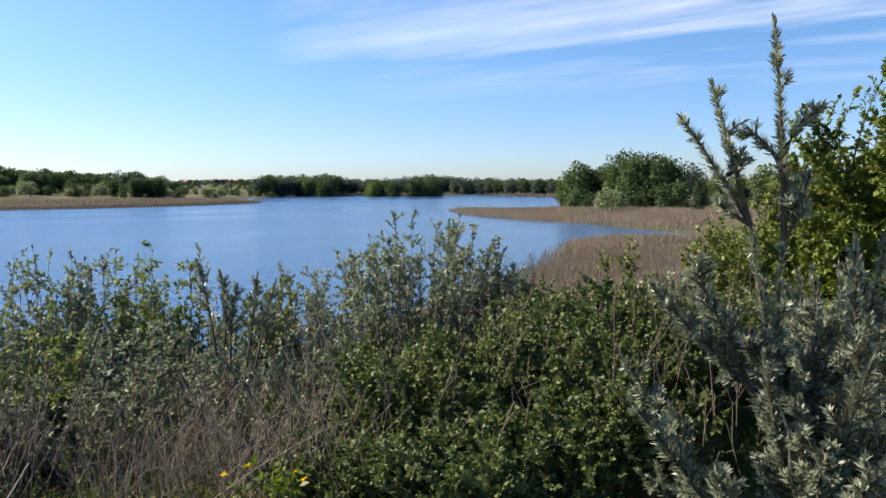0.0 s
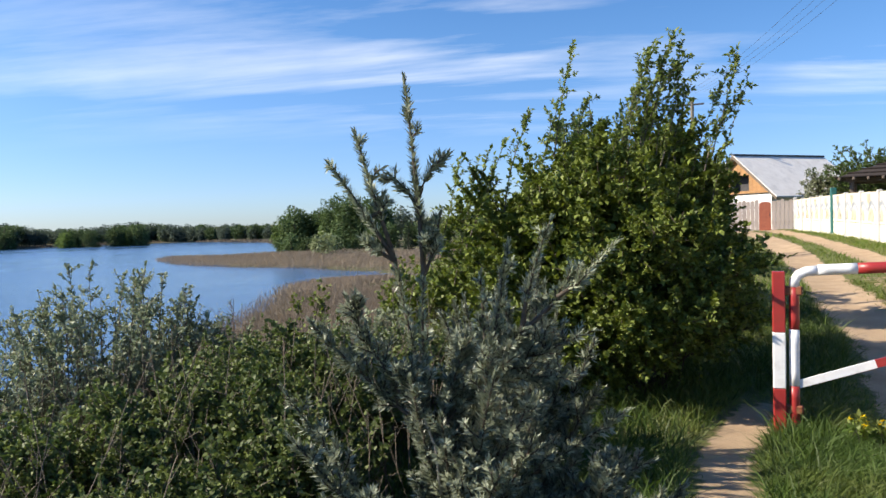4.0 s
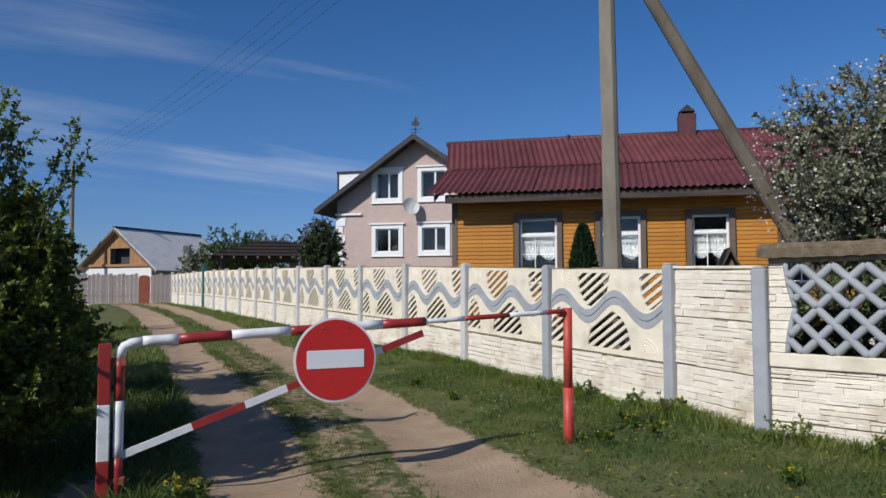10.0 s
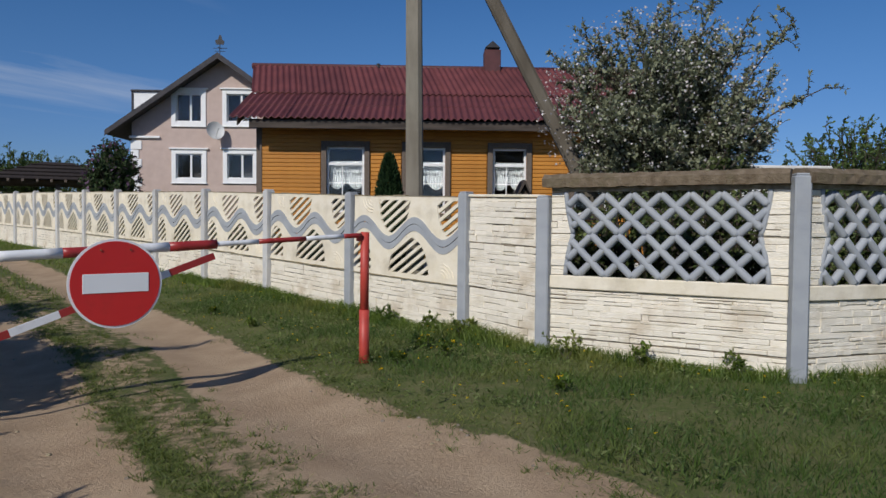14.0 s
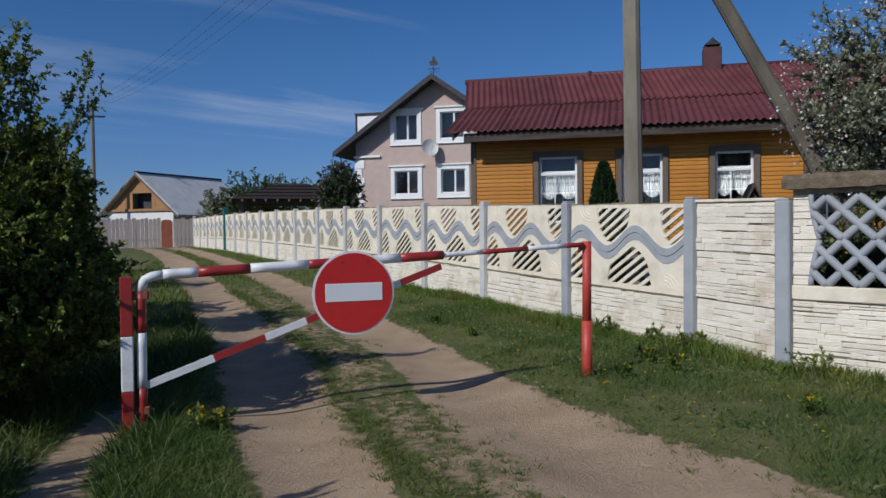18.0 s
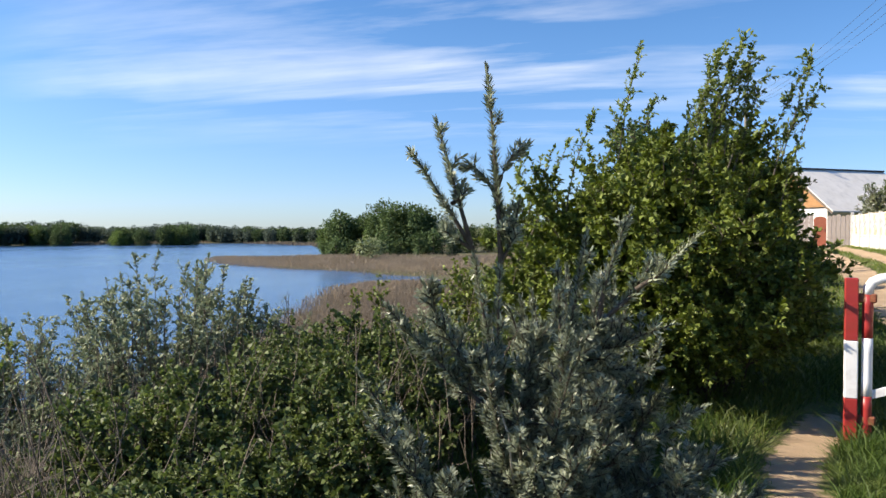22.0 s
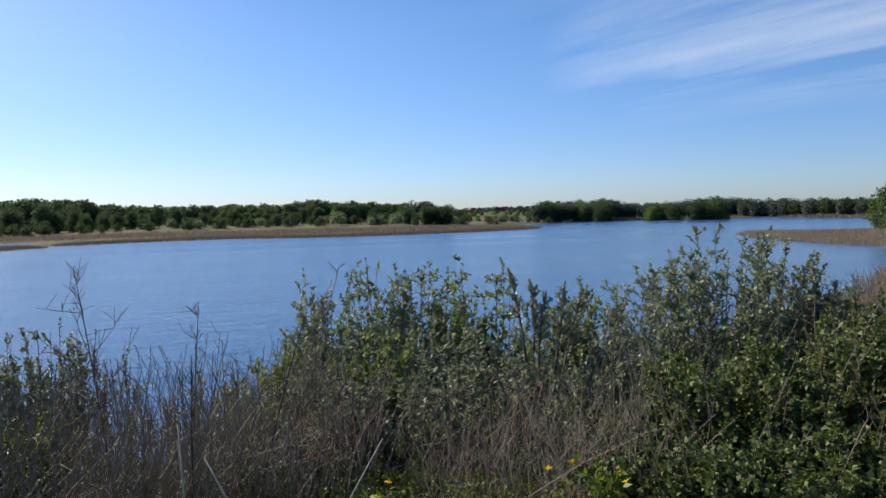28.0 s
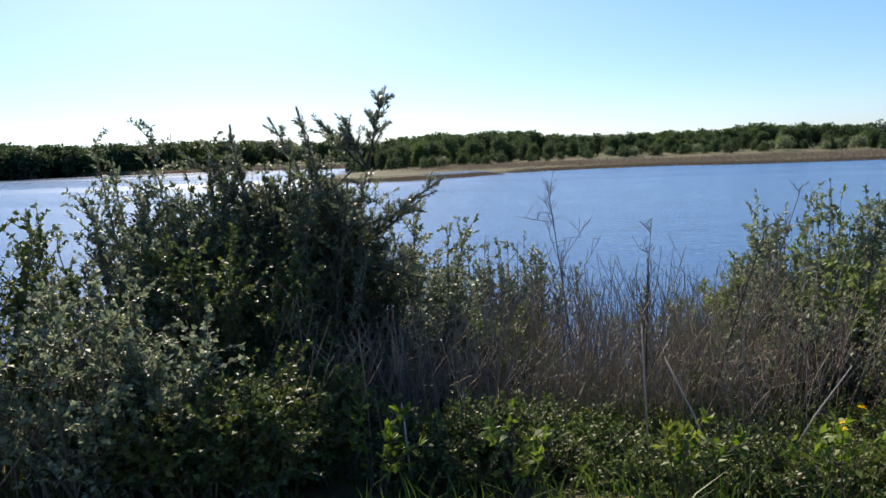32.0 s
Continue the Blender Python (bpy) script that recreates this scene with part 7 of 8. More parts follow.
cx = np.where(w_ < 0.42, cl_ + 0.50 + rg.normal(0, 0.06, 1100), np.where(w_ < 0.74, (cl_ + cr_) / 2 + 0.06 + rg.normal(0, 0.17, 1100), np.where(w_ < 0.88, cr_ + 0.56 + rg.normal(0, 0.1, 1100), cl_ - 0.50 + rg.normal(0, 0.07, 1100))))
k = np.repeat(np.arange(1100), 30)
sp_ = (0.015 + 0.085 * rg.uniform(0, 1, 1100) ** 2)[k]
x, y = cx[k] + rg.normal(0, 1, len(k)) * sp_, cy[k] + rg.normal(0, 1, len(k)) * sp_
tufts("trodden_grass", "sparse yellow-green tufts on the trodden middle of the road", x, y, rg.uniform(0.012, 0.06, len(k)), rg.uniform(0.0035, 0.008, len(k)), L_STRIPGRASS, 12, lean=0.8)
# low broad leaves in the verge
x, y = scatter(rg, 12000, 1.5, 8.0, 2.5, 11.0, lambda x, y: verge(x, y) * inside_road(x, y) * (smooth_noise(x, y, 0.35, 11) > 0.1))
nn = len(x)
lp_ = np.stack([x, y, land(x, y) + rg.uniform(0.02, 0.09, nn)], 1)
single("broad_weeds", mesh_np("broad_weeds", *leaf_quads(lp_, rg.normal(0, 1, (nn, 3)) * np.array([1, 1, 0.35]), np.array([0, 0, 1.0]), rg.uniform(0.03, 0.075, nn), rg.uniform(0.012, 0.03, nn)), L_YELLOWGREEN), None,
       "low broad-leaved weeds among the grass", "weeds", kind="stuff")
x, y = scatter(rg, 420, 1.5, 7.5, 3.0, 13.0, lambda x, y: verge(x, y) * inside_road(x, y))
nn = len(x)
fp_ = np.repeat(np.stack([x, y, land(x, y) + rg.uniform(0.05, 0.11, nn)], 1), 7, 0)
single("small_flowers", mesh_np("small_flowers", *leaf_quads(fp_, rg.normal(0, 1, fp_.shape) * np.array([1, 1, 0.3]), np.array([0, 0, 1.0]), 0.016, 0.010), L_DANDELION), None, "tiny yellow flowers dotted through the grass", "flowers", kind="stuff")
# taller growth along the fence foot and round the hinge post
t = rg.uniform(0, 1, 15000)
fy = 3.0 + t * 11
fxx = np.where(fy > 7.08, fence_x(fy), np.where(fy > 5.89, 4.775 + (7.08 - fy) * 0.164, np.where(fy > 3.9, 4.97 + (5.89 - fy) * 0.568, 6.1 + (3.9 - fy) * 4.0))) - 0.06 - np.abs(rg.normal(0, 0.14, len(fy)))
tufts("tall_grass", "taller grass and weeds along the fence foot", fxx, fy, rg.uniform(0.08, 0.30, len(fy)) * (0.7 + 0.3 * smooth_noise(fxx, fy, 0.4, 3)), rg.uniform(0.005, 0.011, len(fy)), L_GRASS, 3)
n = 13000
x, y = -0.35 + rg.normal(0, 0.30, n), 4.9 + rg.normal(0, 0.62, n)
k = (road_amount(x, y) < 0.3)
x, y = x[k], y[k]
tufts("tall_grass", "thick green grass round the barrier's hinge post", x, y, rg.uniform(0.03, 0.14, len(x)), rg.uniform(0.003, 0.008, len(x)), L_LUSH, 4, lean=0.7)
n = 30000
x, y = rg.uniform(-2.6, -0.25, n), rg.uniform(3.2, 11.5, n)
k = (road_amount(x, y) < 0.12) & (rg.uniform(0, 1, n) < 0.6 + 0.5 * smooth_noise(x, y, 0.5, 21))
x, y = x[k], y[k]
tufts("tall_grass", "rank dark grass in the shade of the bush", x, y, rg.uniform(0.08, 0.28, len(x)), rg.uniform(0.005, 0.011, len(x)), L_LUSH, 14, lean=0.5)
n = 26000
az, d = np.radians(rg.uniform(28, 150, n)), rg.uniform(2.3, 10.5, n)
x, y = -0.25 - np.sin(az) * d, np.cos(az) * d
k = rg.uniform(0, 1, n) < 0.5 + 0.5 * smooth_noise(x, y, 0.5, 5)
x, y = x[k], y[k]
tufts("bank_grass", "rank green grass among the shrubs", x, y, rg.uniform(0.06, 0.24, len(x)), rg.uniform(0.004, 0.009, len(x)), L_LUSH, 5)
n = 9000
az, d = np.radians(rg.uniform(60, 108, n)), rg.uniform(3.4, 10.0, n)
x, y = -0.25 - np.sin(az) * d, np.cos(az) * d
k = rg.uniform(0, 1, n) < 0.5 + 0.5 * smooth_noise(x, y, 0.6, 8)
x, y = x[k], y[k]
tufts("dry_grass", "dry brown grass on the bank", x, y, rg.uniform(0.1, 0.34, len(x)), rg.uniform(0.004, 0.008, len(x)), L_DRYGRASS, 6, lean=0.5)


def herb(x, y, h, seed, flowers=0, group="verge weeds"):
    rg = np.random.default_rng(seed)
    z = land_z(x, y)
    n = 7
    b = np.array([[x, y, z]]) + rg.normal(0, 0.02, (n, 3)) * np.array([1, 1, 0])
    t = b + np.stack([rg.normal(0, 0.3, n) * h, rg.normal(0, 0.3, n) * h, h * rg.uniform(0.6, 1.0, n)], 1)
    fl = []
    if flowers:
        for c in t[:flowers] + np.array([0, 0, 0.02]):
            p = np.repeat(c[None], 9, 0)
            dd = unit(rg.normal(0, 1, p.shape) * np.array([1, 1, 0.3]) + np.array([0, 0, 0.35]))
            fl.append(("flower", leaf_quads(p, dd, np.array([0, 0, 1.0]), 0.024, 0.014), L_DANDELION))
    return plant("weed_plant", rg, "leafy weed with yellow flowers in the grass" if flowers else "small leafy weed in the grass", "weed", M_BARK, L_GRASS, group, extra=fl, bases=b, tips=t, twigs=3, twig_len=0.08,
                 leaves=6, leaf=(0.05, 0.022), stem_r=0.003, own_leaves=6)


for i, (x, y, h, f) in enumerate(((4.9, 5.45, 0.30, 0), (4.35, 8.2, 0.22, 0), (4.45, 7.4, 0.2, 0), (3.9, 6.5, 0.12, 4), (3.35, 5.9, 0.10, 3), (3.9, 6.0, 0.14, 4), (-0.1, 5.3, 0.16, 6), (0.0, 5.35, 0.14, 5),
                                  (5.3, 4.9, 0.24, 0), (5.75, 4.2, 0.2, 0), (2.75, 8.6, 0.08, 2), (2.5, 9.6, 0.08, 2), (4.0, 4.4, 0.1, 2), (4.6, 6.9, 0.22, 0), (-3.4, 1.4, 0.35, 4), (-3.0, -0.9, 0.4, 0),
                                  (-3.1, -0.3, 0.4, 0), (-3.2, 0.3, 0.4, 3), (-2.9, -1.5, 0.4, 0), (-2.6, -2.2, 0.4, 0))):
    herb(x, y, h, 300 + i, f)
# small clods and stones on the tracks
rgs = random.Random(9)
for i in range(110):
    y = rgs.uniform(2.8, 11)
    l, r = (float(v) for v in track_mid(np.array(y)))
    x = rgs.choice((l + rgs.uniform(-0.5, 0.5), r + rgs.uniform(0.3, 0.65), r + rgs.uniform(0.35, 0.6)))
    s = rgs.uniform(0.006, 0.02)
    g = Geo()
    bm = bmesh.new()
    bmesh.ops.create_icosphere(bm, subdivisions=1, radius=s)
    for v in bm.verts:
        v.co *= rgs.uniform(0.75, 1.15)
        v.co.z *= 0.6
    me = bpy.data.meshes.new("stone")
    bm.to_mesh(me), bm.free()
    me.materials.append(M_STALK if i % 2 else M_MOSS)
    single("stone", me, None, "small clod or stone on the sandy track", "stone", group="track stones", m=pose(x, y, land_z(x, y) + s * 0.2))

# ---- garden trees ----
rng = np.random.default_rng(201)
ax, ay = 7.55, 6.75
az0 = land_z(ax, ay)
tips = np.concatenate([in_blob(rng, 180, (ax - 0.1, ay + 0.1, 2.75), (1.45, 1.35, 1.2), 0.5), np.array([(7.46, 6.66, 4.3), (7.1, 7.0, 4.0), (7.8, 6.3, 4.1), (8.1, 5.9, 4.0), (6.7, 7.4, 3.8), (6.35, 7.7, 3.6), (8.6, 5.3, 3.0), (8.4, 5.6, 3.8)])])
bases = np.array([ax, ay, az0 + 1.0]) + rng.normal(0, 0.12, (len(tips), 3))
fl = in_blob(rng, 3600, (ax - 0.1, ay + 0.1, 2.8), (1.6, 1.5, 1.3), 0.7)
fd = unit(rng.normal(0, 1, fl.shape) + np.array([0, 0, 0.5]))
apple = plant("apple_tree", rng, "flowering apple tree behind the fence", "tree", M_BARKDARK, L_APPLE, bases=bases, tips=tips, twigs=18, twig_len=0.42, leaves=17, leaf=(0.066, 0.036),
              stem_r=0.022, twig_from=0.35, own_leaves=24, lift=0.35, extra=[("blossom", leaf_quads(fl, fd, np.array([0, 0, 1.0]), 0.036, 0.034), L_BLOSSOM)])
part("trunk", Geo().tube([(ax + 0.1, ay, az0 - 0.1), (ax, ay, az0 + 0.6), (ax, ay, az0 + 1.15)], [0.12, 0.10, 0.08], 10), M_BARKDARK, apple, smooth=True)


def garden_tree(name, seed, label, centre, radii, leafm, n=60, leaf=(0.09, 0.06), twigs=9, leaves=10, twig_len=0.5, group="garden trees", extra_n=0, extra_m=None, category="tree", trunk=True):
    rng = np.random.default_rng(seed)
    c = np.array(centre, float)
    z0 = land_z(c[0], c[1])
    tips = in_blob(rng, n, c, radii, 0.5)
    bases = np.array([c[0], c[1], z0 + max(0.1, (c[2] - radii[2] - z0) * 0.8)]) + rng.normal(0, 0.1, (n, 3)) * np.array([1, 1, 0.3])
    ex = []
    if extra_n:
        p = in_blob(rng, extra_n, c, np.array(radii) * 1.03, 0.85)
        ex = [("blossom", leaf_quads(p, unit(rng.normal(0, 1, p.shape) + np.array([0, 0, 0.8])), np.array([0, 0, 1.0]), leaf[0] * 1.6, leaf[1] * 1.6), extra_m)]
    ob = plant(name, rng, label, category, M_BARKDARK, leafm, group, bases=bases, tips=tips, twigs=twigs, twig_len=twig_len, leaves=leaves, leaf=leaf, stem_r=0.03, twig_from=0.3, own_leaves=16, extra=ex)
    if trunk:
        part("trunk", Geo().tube([(c[0], c[1], z0 - 0.1), (c[0], c[1], bases[0][2] + 0.2)], [0.13, 0.09], 8), M_BARKDARK, ob, smooth=True)
    return ob


garden_tree("garden_shrub", 211, "green shrub behind the lattice fence", (7.0, 5.3, 1.1), (1.0, 0.6, 0.95), L_GREEN, n=90, leaf=(0.060, 0.040), leaves=16, trunk=False, category="shrub")
garden_tree("garden_shrub", 212, "green shrub behind the lattice fence", (8.9, 4.7, 1.0), (1.2, 0.6, 0.85), L_GREEN, n=90, leaf=(0.060, 0.040), leaves=16, trunk=False, category="shrub")
# unseen bushes added behind the wave fence so that its slots look dark
for i, t_ in enumerate((0.4, 1.3, 2.3, 3.2, 4.2, 5.3)):
    q = FENCE_O + FENCE_D * t_ + Vector((1.15, 0.26, 0))
    garden_tree("currant_bush", 240 + i, "added dark green bush that darkens the fence slots from behind", (q.x, q.y, 0.85), (0.55, 0.95, 0.62), L_TREE, n=34, leaf=(0.07, 0.05), leaves=12, trunk=False, category="bush", group="bushes behind the fence")
garden_tree("garden_shrub", 218, "green shrub behind the lattice fence", (6.35, 6.0, 1.05), (0.6, 0.5, 0.85), L_GREEN, n=50, leaf=(0.060, 0.040), leaves=15, trunk=False, category="shrub")
garden_tree("garden_shrub", 219, "green shrub behind the lattice fence", (6.05, 6.75, 0.8), (0.6, 0.5, 0.6), L_GREEN, n=50, leaf=(0.060, 0.040), leaves=15, trunk=False, category="shrub")
garden_tree("garden_shrub", 217, "green shrub behind the lattice fence", (10.6, 4.0, 1.0), (1.0, 0.7, 0.75), L_GREEN, n=40, leaf=(0.055, 0.036), leaves=12, trunk=False, category="shrub")
garden_tree("apple_tree", 213, "pale flowering fruit tree beyond the garden fence", (15.3, 7.1, 2.95), (0.85, 0.95, 1.45), L_APPLE, n=110, leaf=(0.075, 0.045), leaves=18, extra_n=160, extra_m=L_BLOSSOM)
garden_tree("plum_tree", 214, "dark red-leaved plum tree beyond the garden fence", (13.0, 5.45, 2.35), (1.35, 1.35, 1.45), L_PLUM, n=150, leaf=(0.075, 0.048), leaves=20)
garden_tree("garden_tree", 215, "light green tree further off in the garden", (16.6, 9.8, 2.5), (1.7, 1.5, 1.3), L_TREELIGHT, n=130, leaf=(0.09, 0.05), leaves=12)
garden_tree("garden_tree", 216, "green garden tree beyond the apple tree", (19, 9.5, 2.4), (2.4, 2.0, 1.4), L_TREE, n=120, leaf=(0.10, 0.06), leaves=12)
garden_tree("purple_lilac", 221, "dark lilac bush with purple flowers by the pink house", (3.42, 31.4, 2.95), (1.05, 1.0, 1.45), L_TREE, n=140, leaf=(0.12, 0.08), leaves=11, extra_n=220, extra_m=L_PURPLE, trunk=False, category="bush")
garden_tree("garden_tree", 222, "grey-green fruit tree beside the barn", (-1.8, 43.5, 2.75), (1.5, 1.3, 1.25), L_APPLE, n=110, leaf=(0.12, 0.07), leaves=10, extra_n=80, extra_m=L_BLOSSOM)
garden_tree("garden_tree", 223, "green fruit tree behind the gazebo", (0.1, 43, 3.35), (2.9, 1.5, 1.8), L_TREELIGHT, n=170, leaf=(0.14, 0.08), leaves=10)
garden_tree("garden_tree", 224, "light green tree behind the gazebo", (4.4, 45, 3.5), (3.0, 1.8, 1.9), L_TREELIGHT, n=170, leaf=(0.14, 0.08), leaves=10)

# young alders along the roadside behind the big bush
for i, (c, r) in enumerate((((-2.32, 9.75, 1.72), (0.5, 0.85, 0.95)), ((-3.7, 11.2, 1.7), (1.1, 1.1, 1.5)), ((-4.7, 15.5, 1.9), (1.3, 1.4, 1.7)), ((-5.8, 20.5, 2.1), (1.5, 1.6, 1.9)))):
    garden_tree("alder_tree", 260 + i, "young dark green alder beside the lane", c, r, (L_LILAC, L_TREE, L_LILAC, L_TREE)[i], n=90, leaf=(0.08, 0.06), leaves=15, twigs=11, group="roadside alders")
# columnar thuja in front of the wooden house
rng = np.random.default_rng(231)
tc_ = np.array([6.60, 13.0])
zc = land_z(*tc_)
n = 9000
h = rng.uniform(0, 1, n) ** 0.8
rad = 0.36 * np.clip(1.25 * (1 - h) ** 0.6, 0, 1) * rng.uniform(0.7, 1.05, n)
a = rng.uniform(0, 2 * np.pi, n)
p = np.stack([tc_[0] + rad * np.cos(a), tc_[1] + rad * np.sin(a), zc + 0.1 + h * 2.28], 1)
d = unit(np.stack([np.cos(a) * 0.5, np.sin(a) * 0.5, np.ones(n)], 1) + rng.normal(0, 0.25, (n, 3)))
tj = thing("thuja", None, "dark green columnar thuja by the house wall", "tree")
part("foliage", mesh_np("foliage", *leaf_quads(p, d, rng.normal(0, 1, (n, 3)), 0.11, 0.035), L_THUJA), None, tj)
part("trunk", Geo().tube([(tc_[0], tc_[1], zc - 0.1), (tc_[0], tc_[1], zc + 1.6)], [0.05, 0.03], 7), M_BARKDARK, tj)


# ---- trees round the lake ----
def broad_tree_proto(seed, h, r, leafm, n=1100, leaf=0.55, trunk_h=0.25, lumps=16):
    """A broad tree: trunk, limbs and a crown of many leaf clumps in uneven lumps."""
    rng = np.random.default_rng(seed)
    ob = thing("tree", None, "", "tree")
    cz = h * (1 + trunk_h) / 2
    hz_ = h * (1 - trunk_h) / 2
    cen = in_blob(rng, lumps, (0, 0, cz), (r * 0.62, r * 0.62, hz_ * 0.72), 0.4)
    k = rng.integers(0, lumps, n)
    dd = unit(rng.normal(0, 1, (n, 3)))
    lr = r * rng.uniform(0.28, 0.5, lumps)
    p = cen[k] + dd * lr[k][:, None] * rng.uniform(0.55, 1.0, (n, 1)) * np.array([1, 1, 0.85])
    s = rng.uniform(0.6, 1.3, n)
    lv = leaf_quads(p, unit(dd + rng.normal(0, 0.5, (n, 3)) + np.array([0, 0, -0.1])), unit(dd * 0.6 + np.array([0, 0, 1.0])), leaf * s, leaf * 0.8 * s)
    part("crown", mesh_np("crown", *lv, leafm), None, ob)
    g = Geo().tube([(0, 0, -0.4), (0.05 * r, 0, h * 0.4), (0, 0.03 * r, h * 0.85)], [h * 0.022, h * 0.016, h * 0.005], 7)
    for c in cen[:9]:
        z = rng.uniform(0.25, 0.6) * h
        g.tube([(0, 0, z), tuple((np.array([0, 0, z]) + c) / 2 + np.array([0, 0, 0.1])), tuple(c)], [h * 0.009, h * 0.006, h * 0.003], 5)
    part("trunk", g, M_BARK, ob, smooth=True)
    return ob


def conifer_proto(seed, h, r, n=1900, leaf=1.05):
    rng = np.random.default_rng(seed)
    ob = thing("conifer", None, "", "tree")
    t = rng.uniform(0.0, 1, n) ** 1.1
    tier = np.round(t * 13) / 13
    t = t * 0.75 + tier * 0.25
    a = rng.uniform(0, 2 * np.pi, n)
    rr = r * np.clip(1.0 - t, 0.0, 1) ** 0.85 * rng.uniform(0.25, 1.0, n) + 0.06
    p = np.stack([rr * np.cos(a), rr * np.sin(a), h * t - rr * 0.15], 1)
    d = unit(np.stack([np.cos(a), np.sin(a), 0.05 + 0.5 * (t - 0.4)], 1) + rng.normal(0, 0.2, (n, 3)))
    s = rng.uniform(0.6, 1.2, n) * (1.15 - 0.6 * t)
    part("crown", mesh_np("crown", *leaf_quads(p, d, np.array([0, 0, 1.0]) + rng.normal(0, 0.3, (n, 3)), leaf * s, leaf * 0.6 * s), L_PINE), None, ob)
    part("trunk", Geo().tube([(0, 0, -0.4), (0, 0, h * 0.97)], [h * 0.018, h * 0.003], 6), M_BARKDARK, ob)
    return ob


PROTO = [broad_tree_proto(401, 9.5, 3.7, L_TREE, 3400, 0.42, -0.16, 52), broad_tree_proto(402, 8.5, 3.4, L_TREELIGHT, 3400, 0.40, -0.2, 52), broad_tree_proto(403, 10.5, 4.0, L_TREE, 3800, 0.44, -0.14, 56)]
CONI = [conifer_proto(411, 11, 2.3, 1900, 0.62), conifer_proto(412, 12.5, 2.5, 2100, 0.66), conifer_proto(413, 9.5, 2.2, 1700, 0.60)]
BUSH = [broad_tree_proto(421, 2.8, 2.1, L_TREE, 700, 0.32, 0.0, 12), broad_tree_proto(422, 2.4, 2.0, L_WILLOW, 900, 0.26, 0.0, 14)]
# far trees; the first carries the haze in its leaf colour
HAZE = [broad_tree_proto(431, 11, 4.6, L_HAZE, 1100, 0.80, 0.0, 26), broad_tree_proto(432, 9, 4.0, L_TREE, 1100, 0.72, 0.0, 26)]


def crown_top(proto):
    """The height up to which a pattern tree's crown is closed."""
    me = [o for o in proto.children if o.name.startswith("crown")][0].data
    v = np.empty(len(me.vertices) * 3, np.float32)
    me.vertices.foreach_get("co", v)
    return float(np.percentile(v[2::3], 98.5))


TALL = {id(p): crown_top(p) for p in PROTO + CONI + BUSH + HAZE}
put_tree_used = set()


def put_tree(proto, x, y, scale, rz, label, group, sink=0.1, name=None):
    z = land_z(x, y) - sink
    m = Matrix.Translation((x, y, z)) @ Matrix.Rotation(rz, 4, "Z") @ Matrix.Scale(scale, 4)
    if id(proto) in put_tree_used:
        ob = copy_thing(proto, m)
    else:
        put_tree_used.add(id(proto))
        ob, ob_m = proto, m
        ob.matrix_basis = ob_m
    tagged(ob, label, "tree", group)
    return ob


rt = random.Random(77)


def size_for(proto, az, d, el):
    """The scale at which a tree at that heading and distance rises to an angle of el degrees above eye level."""
    x, y, _ = polar(az, d)
    return max(0.25, (1.43 + d * math.tan(radians(el)) - land_z(x, y)) / TALL[id(proto)])


# grove on the near spit
for i, (az, d, el, k) in enumerate(((42.0, 118, 0.9, 1), (41.2, 112, 1.55, 0), (40.3, 116, 1.75, 1), (39.4, 112, 1.8, 0), (38.6, 110, 1.95, 1), (37.8, 108, 2.3, 2), (37.0, 104, 2.65, 2), (36.2, 106, 2.6, 0), (35.4, 103, 2.6, 2),
                                    (34.7, 104, 2.3, 0), (40.8, 126, 1.4, 2), (39.0, 124, 1.8, 2), (37.4, 122, 2.2, 1), (36.0, 118, 2.3, 1), (35.0, 116, 2.2, 2), (34.0, 118, 0.8, 1), (32.3, 100, 0.55, 0), (31.2, 98, 0.9, 2), (29.8, 100, 1.3, 1),
                                    (28.2, 98, 1.6, 0), (26.5, 96, 1.8, 2), (24.5, 92, 1.8, 2), (22.5, 90, 1.8, 1), (20.5, 88, 1.8, 2), (18.5, 86, 1.8, 0))):
    x, y, _ = polar(az, d)
    put_tree(PROTO[k], x, y, size_for(PROTO[k], az, d, el), rt.uniform(0, 6.28), "leafy green tree in the grove on the reedy point", "grove on the point")
for az, d, h in ((41.6, 104, 0.9), (40.4, 102, 0.8), (37.9, 97, 1.0), (36.6, 98, 0.8), (35.2, 96, 1.1), (34.1, 98, 1.2), (42.6, 114, 0.8)):
    x, y, _ = polar(az, d)
    put_tree(BUSH[0], x, y, h, rt.uniform(0, 6.28), "green bush at the foot of the grove", "grove on the point")
for az, d, h in ((32.6, 84, 0.35), (33.4, 92, 0.42)):
    x, y, _ = polar(az, d)
    put_tree(CONI[2], x, y, h, rt.uniform(0, 6.28), "small dark conifer at the edge of the grove", "grove on the point")
x, y, _ = polar(38.95, 84)
put_tree(BUSH[1], x, y, 1.05, 0.4, "pale round willow bush on the reedy point", "grove on the point")
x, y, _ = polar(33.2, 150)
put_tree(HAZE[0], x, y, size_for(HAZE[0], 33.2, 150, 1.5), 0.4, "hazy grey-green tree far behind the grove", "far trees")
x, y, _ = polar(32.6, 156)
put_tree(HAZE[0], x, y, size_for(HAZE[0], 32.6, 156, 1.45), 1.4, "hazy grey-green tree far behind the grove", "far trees")
